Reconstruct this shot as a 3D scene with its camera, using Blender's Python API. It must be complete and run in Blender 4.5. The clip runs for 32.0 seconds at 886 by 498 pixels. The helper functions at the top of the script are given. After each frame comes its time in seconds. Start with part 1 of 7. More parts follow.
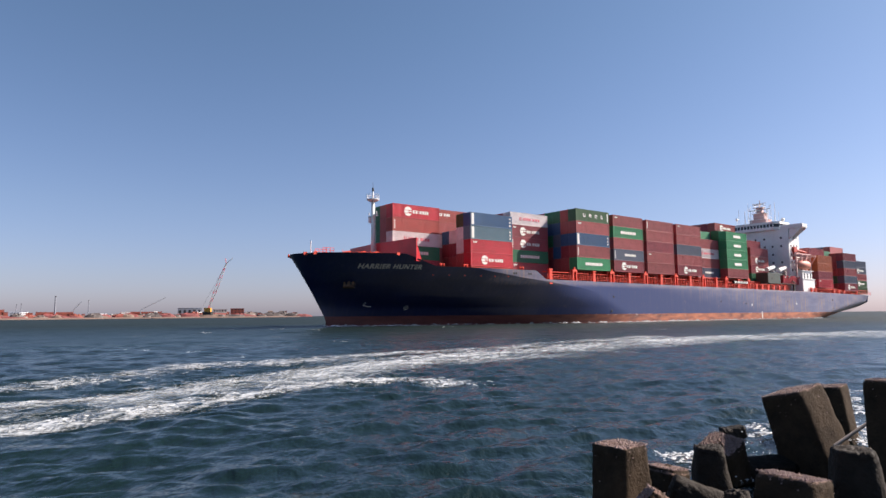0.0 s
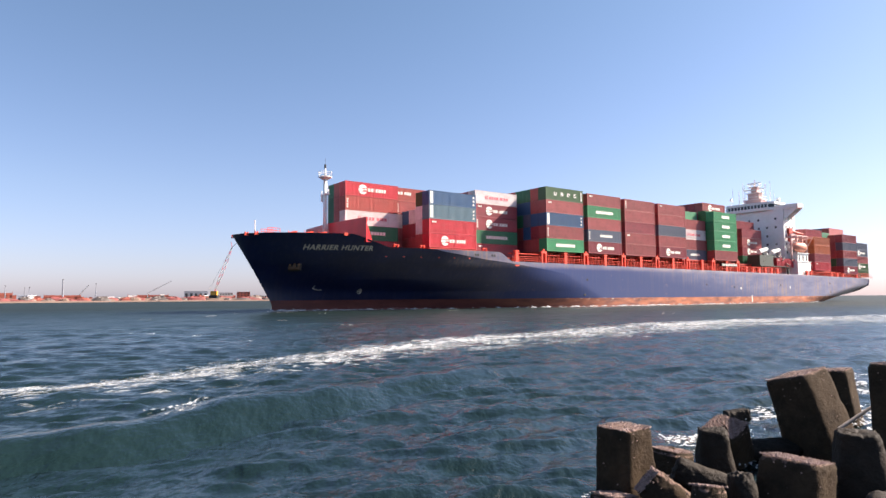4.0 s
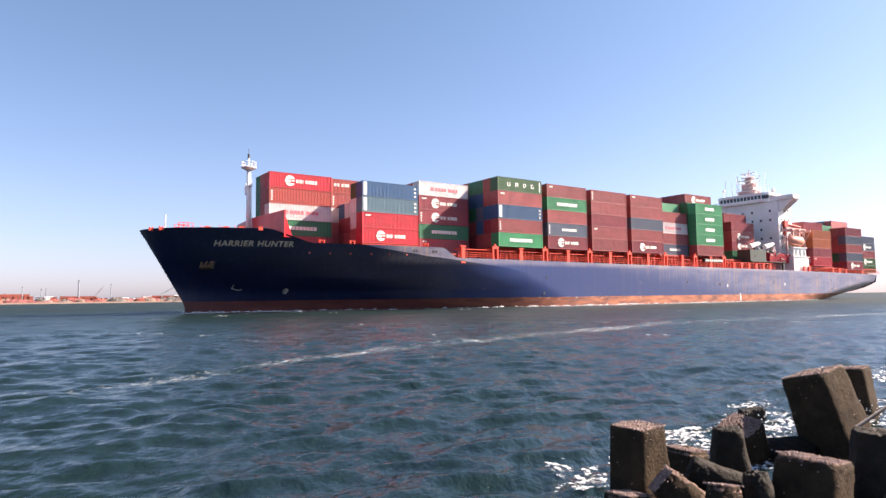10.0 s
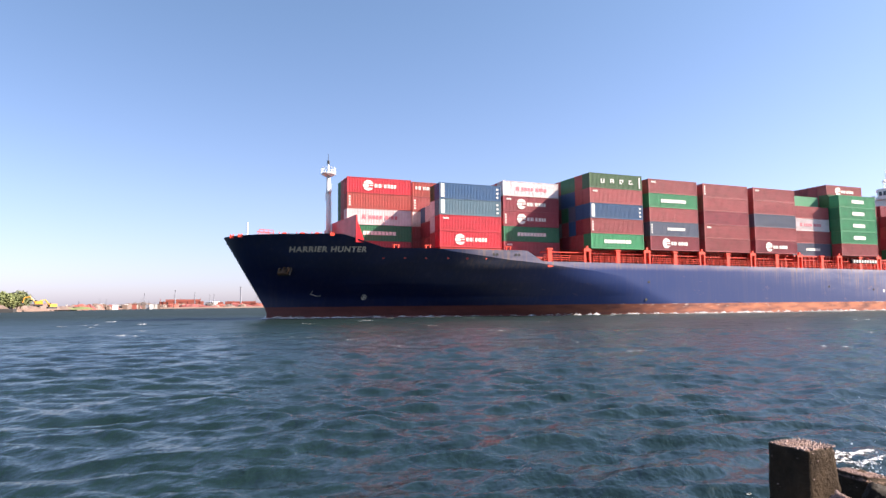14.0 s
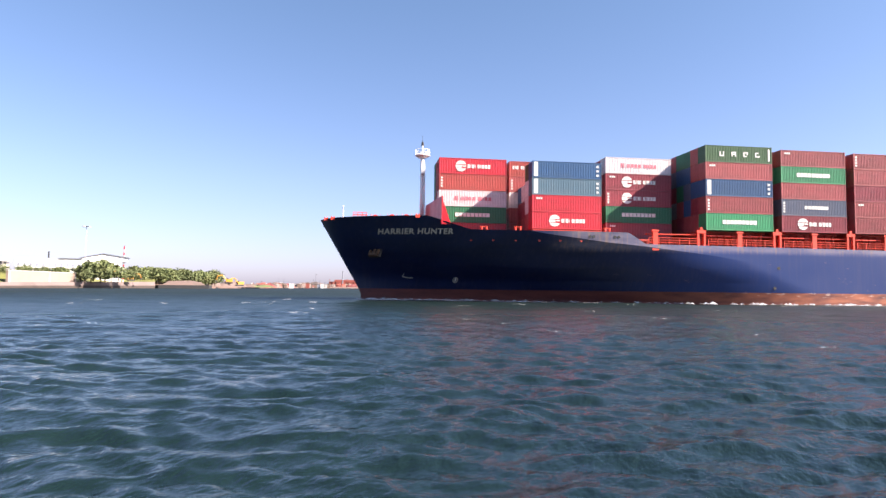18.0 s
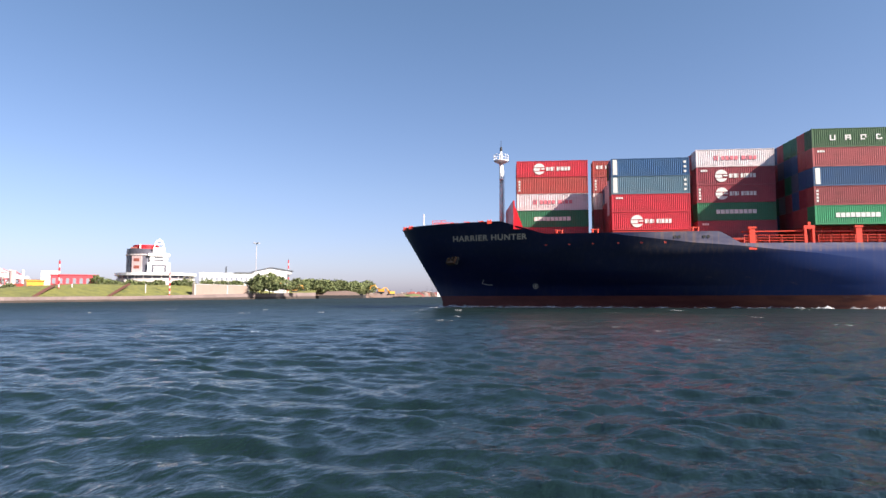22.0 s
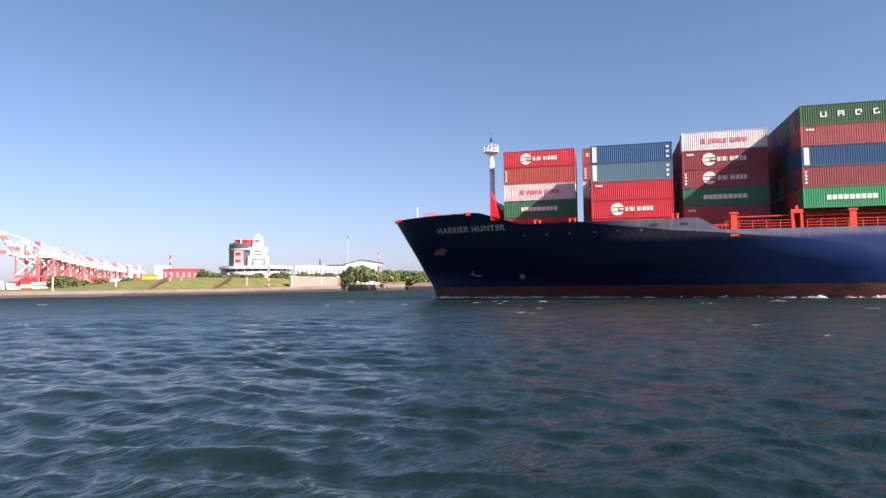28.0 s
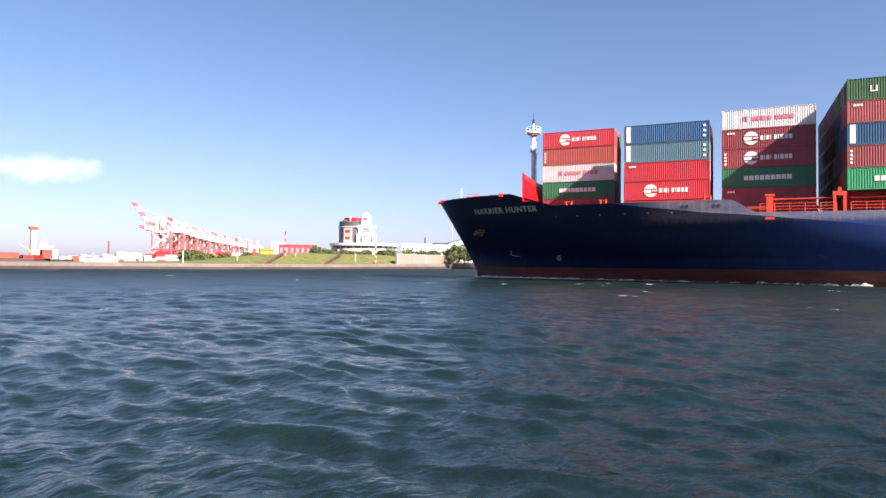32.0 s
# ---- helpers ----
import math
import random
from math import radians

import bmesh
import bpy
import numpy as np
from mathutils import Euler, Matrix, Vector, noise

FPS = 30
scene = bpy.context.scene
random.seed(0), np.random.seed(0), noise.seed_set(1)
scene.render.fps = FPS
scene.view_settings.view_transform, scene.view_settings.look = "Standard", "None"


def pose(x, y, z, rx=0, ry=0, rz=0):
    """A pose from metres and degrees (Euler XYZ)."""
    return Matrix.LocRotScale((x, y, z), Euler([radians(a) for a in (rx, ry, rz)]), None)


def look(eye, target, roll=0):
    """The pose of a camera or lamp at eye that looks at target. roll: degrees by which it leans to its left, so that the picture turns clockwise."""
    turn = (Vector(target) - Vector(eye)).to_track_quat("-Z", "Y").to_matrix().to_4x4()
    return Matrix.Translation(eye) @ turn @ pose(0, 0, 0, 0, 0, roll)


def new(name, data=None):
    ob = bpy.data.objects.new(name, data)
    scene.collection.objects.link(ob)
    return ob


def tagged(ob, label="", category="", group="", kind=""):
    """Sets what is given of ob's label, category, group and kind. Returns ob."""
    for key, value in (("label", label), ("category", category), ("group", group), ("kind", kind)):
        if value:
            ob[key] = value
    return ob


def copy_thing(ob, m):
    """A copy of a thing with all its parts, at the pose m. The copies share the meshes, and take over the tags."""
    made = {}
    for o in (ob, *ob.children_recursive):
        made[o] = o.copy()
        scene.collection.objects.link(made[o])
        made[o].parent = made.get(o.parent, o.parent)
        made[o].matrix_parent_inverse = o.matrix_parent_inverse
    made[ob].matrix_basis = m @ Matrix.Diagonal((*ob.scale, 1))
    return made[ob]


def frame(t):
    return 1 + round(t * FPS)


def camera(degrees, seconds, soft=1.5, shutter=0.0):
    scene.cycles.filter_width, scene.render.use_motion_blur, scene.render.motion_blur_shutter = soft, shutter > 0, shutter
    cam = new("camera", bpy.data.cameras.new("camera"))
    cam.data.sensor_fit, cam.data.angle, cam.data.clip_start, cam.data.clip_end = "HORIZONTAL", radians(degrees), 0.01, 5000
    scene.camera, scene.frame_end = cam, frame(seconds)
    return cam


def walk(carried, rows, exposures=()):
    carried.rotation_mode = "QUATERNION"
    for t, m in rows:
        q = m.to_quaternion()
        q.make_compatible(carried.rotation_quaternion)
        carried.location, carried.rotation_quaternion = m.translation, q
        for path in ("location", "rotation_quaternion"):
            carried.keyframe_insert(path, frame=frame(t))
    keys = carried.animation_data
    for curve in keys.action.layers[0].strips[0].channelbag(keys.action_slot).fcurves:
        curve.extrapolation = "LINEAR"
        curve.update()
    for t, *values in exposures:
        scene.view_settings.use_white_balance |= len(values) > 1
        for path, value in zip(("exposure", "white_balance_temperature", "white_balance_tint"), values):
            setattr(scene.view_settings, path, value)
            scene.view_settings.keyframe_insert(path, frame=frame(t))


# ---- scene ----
EXPOSURES = [(t, s + 0.95, 6550 + (430 if 5 < t < 12 else 260 if 3 < t < 15 else 40 if t < 20.5 and t > 15 else 0), 20 if 5 < t < 16 else 22 if 5 < t < 20.5 else 18) for t, s in ((0.0, 0.08), (1.0, 0.27), (2.5, 0.36), (3.5, 0.57), (5.5, 0.75), (9.0, 0.77), (11.0, 0.9), (12.5, 0.92), (14.0, 0.88), (19.0, 0.85), (20.0, 0.81), (21.0, 0.43), (22.0, 0.41), (25.0, 0.35), (28.0, 0.34), (30.5, 0.36), (32.0, 0.5))]
# The camera stands on the breakwater and pans after the ship. Rows: seconds, yaw, pitch, roll.
cam = camera(69.44, 32.0)
EYE = 2.276
TURNS = [
    (0.0, 0.00, 5.87, 0.49), (0.5, 0.03, 5.74, 0.48), (1.0, 0.10, 5.69, 0.52), (1.5, 0.16, 5.66, 0.68), (2.0, 0.26, 5.67, 0.23),
    (2.5, 0.40, 5.57, 0.48), (3.0, 0.37, 4.92, 0.62), (3.5, 0.45, 4.57, 0.42), (5.5, 0.50, 4.21, 0.52), (6.0, 0.61, 4.20, 0.25),
    (6.5, 0.74, 4.27, 0.40), (7.0, 0.86, 4.30, 0.70), (7.5, 1.03, 4.31, 0.72), (8.0, 1.28, 4.27, 0.69), (8.5, 1.41, 4.25, 0.91),
    (9.0, 1.44, 4.24, 0.62), (9.5, 1.48, 4.31, 0.75), (10.0, 1.52, 4.34, 0.72), (10.5, 1.52, 4.40, 0.97), (11.0, 1.66, 4.44, 1.00),
    (11.5, 1.74, 4.53, 1.04), (12.0, 2.85, 4.57, 1.11), (12.5, 4.61, 4.36, 0.47), (13.0, 6.40, 4.60, 0.49), (13.5, 10.31, 5.07, 0.68),
    (14.0, 13.64, 4.98, 0.54), (14.5, 16.52, 4.22, 0.69), (16.5, 22.92, 4.53, 0.49), (17.0, 24.77, 4.11, 0.36), (17.5, 26.36, 3.80, 0.01),
    (18.0, 27.38, 3.51, -0.66), (18.5, 28.28, 3.45, 0.89), (19.0, 29.59, 3.29, -0.52), (19.5, 32.16, 3.66, 0.25), (20.0, 34.96, 3.89, 0.30),
    (20.5, 37.64, 4.27, 0.40), (21.0, 39.17, 4.36, -0.28), (21.5, 40.05, 4.12, -0.21), (22.0, 40.36, 4.12, 0.15), (22.5, 40.81, 4.06, 0.61),
    (23.0, 41.98, 3.78, 0.77), (23.5, 42.76, 3.50, 1.13), (24.0, 43.09, 3.40, 1.42), (24.5, 43.44, 3.40, 1.55), (25.0, 44.01, 3.39, 1.92),
    (25.5, 44.59, 3.24, 1.47), (27.5, 46.81, 3.39, 0.47), (28.0, 48.23, 3.32, 0.60), (28.5, 50.91, 3.24, -0.01), (29.0, 53.33, 2.98, 0.23),
    (29.5, 54.97, 2.61, 0.22), (30.0, 56.23, 1.96, -0.17), (30.5, 56.44, 1.57, -0.21), (31.0, 56.36, 1.45, 0.06), (31.5, 56.76, 1.27, -0.95),
    (32.0, 57.46, 1.45, -0.58),
]
walk(cam, [(t, pose(0, 0, EYE, 90 + pitch, roll, yaw)) for t, yaw, pitch, roll in TURNS], EXPOSURES)

# The ship's way: its stem at the waterline, and the heading of its axis towards the stern.
def ship_pose(t):
    x = -22.934 - 2.4769 * t + 0.00922 * t ** 2 - 0.000151 * t ** 3
    y = 125.750 - 1.7951 * t + 0.005417 * t ** 2 - 0.000118 * t ** 3
    return pose(x, y, 0, 0, 0, 37.769 - 0.16276 * t + 0.001598 * t ** 2 - 0.000028 * t ** 3)


SHIP_ROWS = [(2.0 * k, ship_pose(2.0 * k)) for k in range(17)]

# ---- world, sun ----
SUN_EL, SUN_AZ = 36.0, 78.5
world = bpy.data.worlds.new("sky")
scene.world = world
world.use_nodes = True
sky = world.node_tree.nodes.new("ShaderNodeTexSky")
sky.sky_type, sky.sun_disc = "NISHITA", False
sky.sun_elevation, sky.sun_rotation = radians(SUN_EL), radians(SUN_AZ)
sky.altitude, sky.air_density, sky.dust_density, sky.ozone_density = 0, 1.0, 0.8, 3.5
back = world.node_tree.nodes["Background"]
back.inputs["Strength"].default_value = 0.06
# haze takes some of the glare out of the lowest sky
wn, wl = world.node_tree.nodes, world.node_tree.links
way = wn.new("ShaderNodeTexCoord")
split = wn.new("ShaderNodeSeparateXYZ")
wl.new(way.outputs["Generated"], split.inputs[0])
haze = wn.new("ShaderNodeValToRGB")
haze.color_ramp.elements[0].position, haze.color_ramp.elements[0].color = 0.0, (0.885, 0.87, 1.2, 1)
haze.color_ramp.elements[1].position, haze.color_ramp.elements[1].color = 0.42, (0.93, 1.005, 1.0, 1)
mid_haze = haze.color_ramp.elements.new(0.16)
mid_haze.color = (0.97, 0.95, 1.03, 1)
low_haze = haze.color_ramp.elements.new(0.06)
low_haze.color = (0.925, 0.89, 1.08, 1)
wl.new(split.outputs["Z"], haze.inputs["Fac"])
tint = wn.new("ShaderNodeMix")
tint.data_type, tint.blend_type = "RGBA", "MULTIPLY"
tint.inputs["Factor"].default_value = 1.0
wl.new(sky.outputs[0], tint.inputs["A"])
wl.new(haze.outputs["Color"], tint.inputs["B"])
wl.new(tint.outputs["Result"], back.inputs["Color"])
sun = new("sun", bpy.data.lights.new("sun", "SUN"))
sun.data.energy, sun.data.angle, sun.data.color = 5.0, radians(0.6), (1.0, 0.93, 0.82)
sun_dir = Vector((math.sin(radians(SUN_AZ)) * math.cos(radians(SUN_EL)), math.cos(radians(SUN_AZ)) * math.cos(radians(SUN_EL)), math.sin(radians(SUN_EL))))
sun.matrix_world = look(sun_dir * 300, (0, 0, 0))


# ---- materials ----
def material(name, colour, rough=0.6, metal=0.0, spec=0.5):
    m = bpy.data.materials.new(name)
    m.use_nodes = True
    b = m.node_tree.nodes["Principled BSDF"]
    b.inputs["Base Color"].default_value = (*colour, 1)
    b.inputs["Roughness"].default_value = rough
    b.inputs["Metallic"].default_value = metal
    b.inputs["Specular IOR Level"].default_value = spec
    return m


def worn(name, colour, other, scale=1.5, rough=0.6, amount=0.5, bump=0.0, fine=20.0, metal=0.0, spec=0.5, stretch=(1, 1, 1), vary=0.0):
    """Paint or stone with wear at two scales: broad stains and fine grain, and a light relief."""
    m = material(name, colour, rough, metal, spec)
    nt = m.node_tree
    n, ln = nt.nodes, nt.links
    b = n["Principled BSDF"]
    geo = n.new("ShaderNodeTexCoord")
    mp = n.new("ShaderNodeMapping")
    mp.inputs["Scale"].default_value = stretch
    ln.new(geo.outputs["Object"], mp.inputs["Vector"])
    big, small = n.new("ShaderNodeTexNoise"), n.new("ShaderNodeTexNoise")
    for tex, s, d in ((big, scale, 6), (small, fine, 4)):
        tex.inputs["Scale"].default_value, tex.inputs["Detail"].default_value = s, d
        tex.inputs["Roughness"].default_value = 0.65
        ln.new(mp.outputs[0], tex.inputs["Vector"])
    ramp = n.new("ShaderNodeValToRGB")
    ramp.color_ramp.elements[0].position, ramp.color_ramp.elements[1].position = 0.42, 0.68
    ln.new(big.outputs["Fac"], ramp.inputs["Fac"])
    k = n.new("ShaderNodeMath")
    k.operation = "MULTIPLY"
    k.inputs[1].default_value = amount
    ln.new(ramp.outputs["Color"], k.inputs[0])
    mix = n.new("ShaderNodeMix")
    mix.data_type = "RGBA"
    mix.inputs["A"].default_value, mix.inputs["B"].default_value = (*colour, 1), (*other, 1)
    ln.new(k.outputs[0], mix.inputs["Factor"])
    grain = n.new("ShaderNodeMix")
    grain.data_type, grain.blend_type = "RGBA", "MULTIPLY"
    grain.inputs["Factor"].default_value = 0.35
    ln.new(mix.outputs["Result"], grain.inputs["A"])
    tone = n.new("ShaderNodeMapRange")
    tone.inputs["From Min"].default_value, tone.inputs["From Max"].default_value = 0.3, 0.7
    tone.inputs["To Min"].default_value, tone.inputs["To Max"].default_value = 0.55, 1.25
    ln.new(small.outputs["Fac"], tone.inputs["Value"])
    ln.new(tone.outputs["Result"], grain.inputs["B"])
    out = grain.outputs["Result"]
    if vary:
        info = n.new("ShaderNodeObjectInfo")
        vr = n.new("ShaderNodeMapRange")
        vr.inputs["To Min"].default_value, vr.inputs["To Max"].default_value = 1 - vary, 1 + vary
        ln.new(info.outputs["Random"], vr.inputs["Value"])
        shade = n.new("ShaderNodeMix")
        shade.data_type, shade.blend_type = "RGBA", "MULTIPLY"
        shade.inputs["Factor"].default_value = 1.0
        ln.new(out, shade.inputs["A"])
        ln.new(vr.outputs["Result"], shade.inputs["B"])
        out = shade.outputs["Result"]
    ln.new(out, b.inputs["Base Color"])
    rr = n.new("ShaderNodeMapRange")
    rr.inputs["To Min"].default_value, rr.inputs["To Max"].default_value = max(rough - 0.12, 0.05), min(rough + 0.15, 1)
    ln.new(big.outputs["Fac"], rr.inputs["Value"])
    ln.new(rr.outputs["Result"], b.inputs["Roughness"])
    if bump:
        bp = n.new("ShaderNodeBump")
        bp.inputs["Strength"].default_value, bp.inputs["Distance"].default_value = 0.7, bump
        ln.new(small.outputs["Fac"], bp.inputs["Height"])
        ln.new(bp.outputs["Normal"], b.inputs["Normal"])
    return m


def water_material():
    m = material("sea_water", (0.012, 0.045, 0.05), 0.2, 0, 0.56)
    nt = m.node_tree
    n, ln = nt.nodes, nt.links
    b = n["Principled BSDF"]
    b.inputs["IOR"].default_value = 1.34
    co = n.new("ShaderNodeTexCoord")
    mp = n.new("ShaderNodeMapping")
    mp.inputs["Rotation"].default_value = (0, 0, radians(-25))
    mp.inputs["Scale"].default_value = (1.0, 0.55, 1.0)
    ln.new(co.outputs["Object"], mp.inputs["Vector"])
    total = None
    for scale, weight in ((0.045, 1.6), (0.13, 1.5), (0.4, 0.7), (1.1, 0.75), (3.2, 0.7), (9.0, 0.25), (24.0, 0.08)):
        t = n.new("ShaderNodeTexNoise")
        t.inputs["Scale"].default_value, t.inputs["Detail"].default_value = scale, 3
        ln.new(mp.outputs[0], t.inputs["Vector"])
        w = n.new("ShaderNodeMath")
        w.operation = "MULTIPLY_ADD"
        w.inputs[1].default_value = weight
        w.inputs[2].default_value = 0
        ln.new(t.outputs["Fac"], w.inputs[0])
        if total:
            ln.new(total, w.inputs[2])
        total = w.outputs[0]
    bp = n.new("ShaderNodeBump")
    bp.inputs["Strength"].default_value, bp.inputs["Distance"].default_value = 1.0, 0.1
    ln.new(total, bp.inputs["Height"])
    ln.new(bp.outputs["Normal"], b.inputs["Normal"])
    # far off, the waves grow too small to see and only roughen the surface
    span = n.new("ShaderNodeVectorMath")
    span.operation = "LENGTH"
    ln.new(co.outputs["Object"], span.inputs[0])
    rr = n.new("ShaderNodeMapRange")
    for key, v in (("From Min", 15), ("From Max", 200), ("To Min", 0.15), ("To Max", 0.66)):
        rr.inputs[key].default_value = v
    ln.new(span.outputs["Value"], rr.inputs["Value"])
    ln.new(rr.outputs["Result"], b.inputs["Roughness"])
    # silt clouds in the water
    silt = n.new("ShaderNodeTexNoise")
    silt.inputs["Scale"].default_value, silt.inputs["Detail"].default_value = 0.05, 3
    ln.new(co.outputs["Object"], silt.inputs["Vector"])
    mix = n.new("ShaderNodeMix")
    mix.data_type = "RGBA"
    mix.inputs["A"].default_value, mix.inputs["B"].default_value = (0.0034, 0.0095, 0.0145, 1), (0.0075, 0.0195, 0.014, 1)
    ln.new(silt.outputs["Fac"], mix.inputs["Factor"])
    ln.new(mix.outputs["Result"], b.inputs["Base Color"])
    return m


def armour_concrete():
    """Dark weathered concrete; barnacles and salt crust grow on what lies flat."""
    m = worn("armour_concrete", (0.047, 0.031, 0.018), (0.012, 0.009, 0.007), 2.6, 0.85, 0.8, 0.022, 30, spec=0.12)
    n, ln = m.node_tree.nodes, m.node_tree.links
    b = n["Principled BSDF"]
    old = b.inputs["Base Color"].links[0].from_socket
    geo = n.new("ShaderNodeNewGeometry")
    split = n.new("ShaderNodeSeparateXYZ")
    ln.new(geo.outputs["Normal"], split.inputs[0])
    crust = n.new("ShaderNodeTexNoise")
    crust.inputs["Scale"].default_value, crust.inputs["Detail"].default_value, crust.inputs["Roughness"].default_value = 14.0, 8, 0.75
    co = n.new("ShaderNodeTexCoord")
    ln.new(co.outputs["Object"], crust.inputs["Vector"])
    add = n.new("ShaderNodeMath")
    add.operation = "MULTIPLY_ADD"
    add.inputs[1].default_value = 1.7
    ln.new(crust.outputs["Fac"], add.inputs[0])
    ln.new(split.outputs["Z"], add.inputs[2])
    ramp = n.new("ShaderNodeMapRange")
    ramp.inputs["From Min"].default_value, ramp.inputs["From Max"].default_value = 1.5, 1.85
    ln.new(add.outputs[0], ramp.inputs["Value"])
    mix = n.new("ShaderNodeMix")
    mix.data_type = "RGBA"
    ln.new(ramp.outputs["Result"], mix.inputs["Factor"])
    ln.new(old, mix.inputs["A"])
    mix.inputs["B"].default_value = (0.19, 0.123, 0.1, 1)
    ln.new(mix.outputs["Result"], b.inputs["Base Color"])
    return m


def sheen_and_chalk(m):
    """Old chalky paint with sun and sky sheen painted in pale grey along the upper strakes and towards the stern,
    ragged, with thin rust runs.
    """
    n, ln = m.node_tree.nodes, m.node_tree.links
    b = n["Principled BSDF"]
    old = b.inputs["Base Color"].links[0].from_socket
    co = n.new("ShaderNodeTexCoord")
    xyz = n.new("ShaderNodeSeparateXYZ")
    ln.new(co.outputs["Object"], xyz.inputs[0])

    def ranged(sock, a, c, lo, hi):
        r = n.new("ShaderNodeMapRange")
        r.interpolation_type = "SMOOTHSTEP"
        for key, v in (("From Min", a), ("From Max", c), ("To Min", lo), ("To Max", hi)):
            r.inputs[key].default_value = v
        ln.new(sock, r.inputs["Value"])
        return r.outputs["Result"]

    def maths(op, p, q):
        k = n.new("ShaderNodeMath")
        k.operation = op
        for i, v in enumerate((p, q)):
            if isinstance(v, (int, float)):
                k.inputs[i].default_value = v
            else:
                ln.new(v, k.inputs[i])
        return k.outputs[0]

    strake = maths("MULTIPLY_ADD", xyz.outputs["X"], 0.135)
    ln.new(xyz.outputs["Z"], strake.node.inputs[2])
    # pale rim and aft body: sheen of the sunlit upright side, put into the colour
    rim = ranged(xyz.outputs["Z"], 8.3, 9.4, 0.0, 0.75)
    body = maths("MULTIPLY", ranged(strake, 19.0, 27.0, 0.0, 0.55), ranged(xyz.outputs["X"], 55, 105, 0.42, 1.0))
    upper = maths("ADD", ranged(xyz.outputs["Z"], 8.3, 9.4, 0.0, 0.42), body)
    # brighter blue abaft the bow flare: its sunlit tone painted in
    lit_blue = n.new("ShaderNodeMix")
    lit_blue.data_type = "RGBA"
    ln.new(ranged(xyz.outputs["X"], 36, 60, 0.0, 0.9), lit_blue.inputs["Factor"])
    ln.new(old, lit_blue.inputs["A"])
    lit_blue.inputs["B"].default_value = (0.0095, 0.03, 0.122, 1)
    old = lit_blue.outputs["Result"]
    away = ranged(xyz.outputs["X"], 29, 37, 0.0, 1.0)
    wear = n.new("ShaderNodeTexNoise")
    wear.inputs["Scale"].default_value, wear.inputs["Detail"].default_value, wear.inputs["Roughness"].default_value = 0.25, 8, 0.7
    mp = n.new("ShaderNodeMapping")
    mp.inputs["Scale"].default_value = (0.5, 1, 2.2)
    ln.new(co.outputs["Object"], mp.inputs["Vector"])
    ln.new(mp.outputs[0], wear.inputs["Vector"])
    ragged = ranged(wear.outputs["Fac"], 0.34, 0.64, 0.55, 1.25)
    sheen_chalk = maths("MULTIPLY", maths("MULTIPLY", upper, away), ragged)
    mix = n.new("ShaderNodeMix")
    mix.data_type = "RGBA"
    ln.new(sheen_chalk, mix.inputs["Factor"])
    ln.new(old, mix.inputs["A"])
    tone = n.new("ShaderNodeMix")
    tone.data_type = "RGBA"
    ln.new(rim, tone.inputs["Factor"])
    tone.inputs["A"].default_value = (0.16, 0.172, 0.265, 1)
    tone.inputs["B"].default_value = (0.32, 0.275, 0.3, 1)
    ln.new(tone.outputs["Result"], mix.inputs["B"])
    runs = n.new("ShaderNodeTexNoise")
    runs.inputs["Scale"].default_value, runs.inputs["Detail"].default_value = 1.0, 5
    mr = n.new("ShaderNodeMapping")
    mr.inputs["Scale"].default_value = (2.0, 1, 0.11)
    ln.new(co.outputs["Object"], mr.inputs["Vector"])
    ln.new(mr.outputs[0], runs.inputs["Vector"])
    rust = maths("MULTIPLY", ranged(runs.outputs["Fac"], 0.48, 0.66, 0.0, 1.1), maths("ADD", sheen_chalk, 0.03))
    mix2 = n.new("ShaderNodeMix")
    mix2.data_type = "RGBA"
    ln.new(rust, mix2.inputs["Factor"])
    ln.new(mix.outputs["Result"], mix2.inputs["A"])
    mix2.inputs["B"].default_value = (0.27, 0.17, 0.1, 1)
    # scuffs where fenders and tugs have rubbed the side
    rub = n.new("ShaderNodeTexNoise")
    rub.inputs["Scale"].default_value, rub.inputs["Detail"].default_value, rub.inputs["Roughness"].default_value = 0.55, 6, 0.7
    mu = n.new("ShaderNodeMapping")
    mu.inputs["Scale"].default_value = (0.5, 1, 1.3)
    ln.new(co.outputs["Object"], mu.inputs["Vector"])
    ln.new(mu.outputs[0], rub.inputs["Vector"])
    bare = maths("MULTIPLY", ranged(rub.outputs["Fac"], 0.63, 0.7, 0.0, 0.6), ranged(xyz.outputs["X"], 38, 55, 0.12, 1.0))
    mix3 = n.new("ShaderNodeMix")
    mix3.data_type = "RGBA"
    ln.new(bare, mix3.inputs["Factor"])
    ln.new(mix2.outputs["Result"], mix3.inputs["A"])
    mix3.inputs["B"].default_value = (0.2, 0.13, 0.13, 1)
    ln.new(mix3.outputs["Result"], b.inputs["Base Color"])
    return m


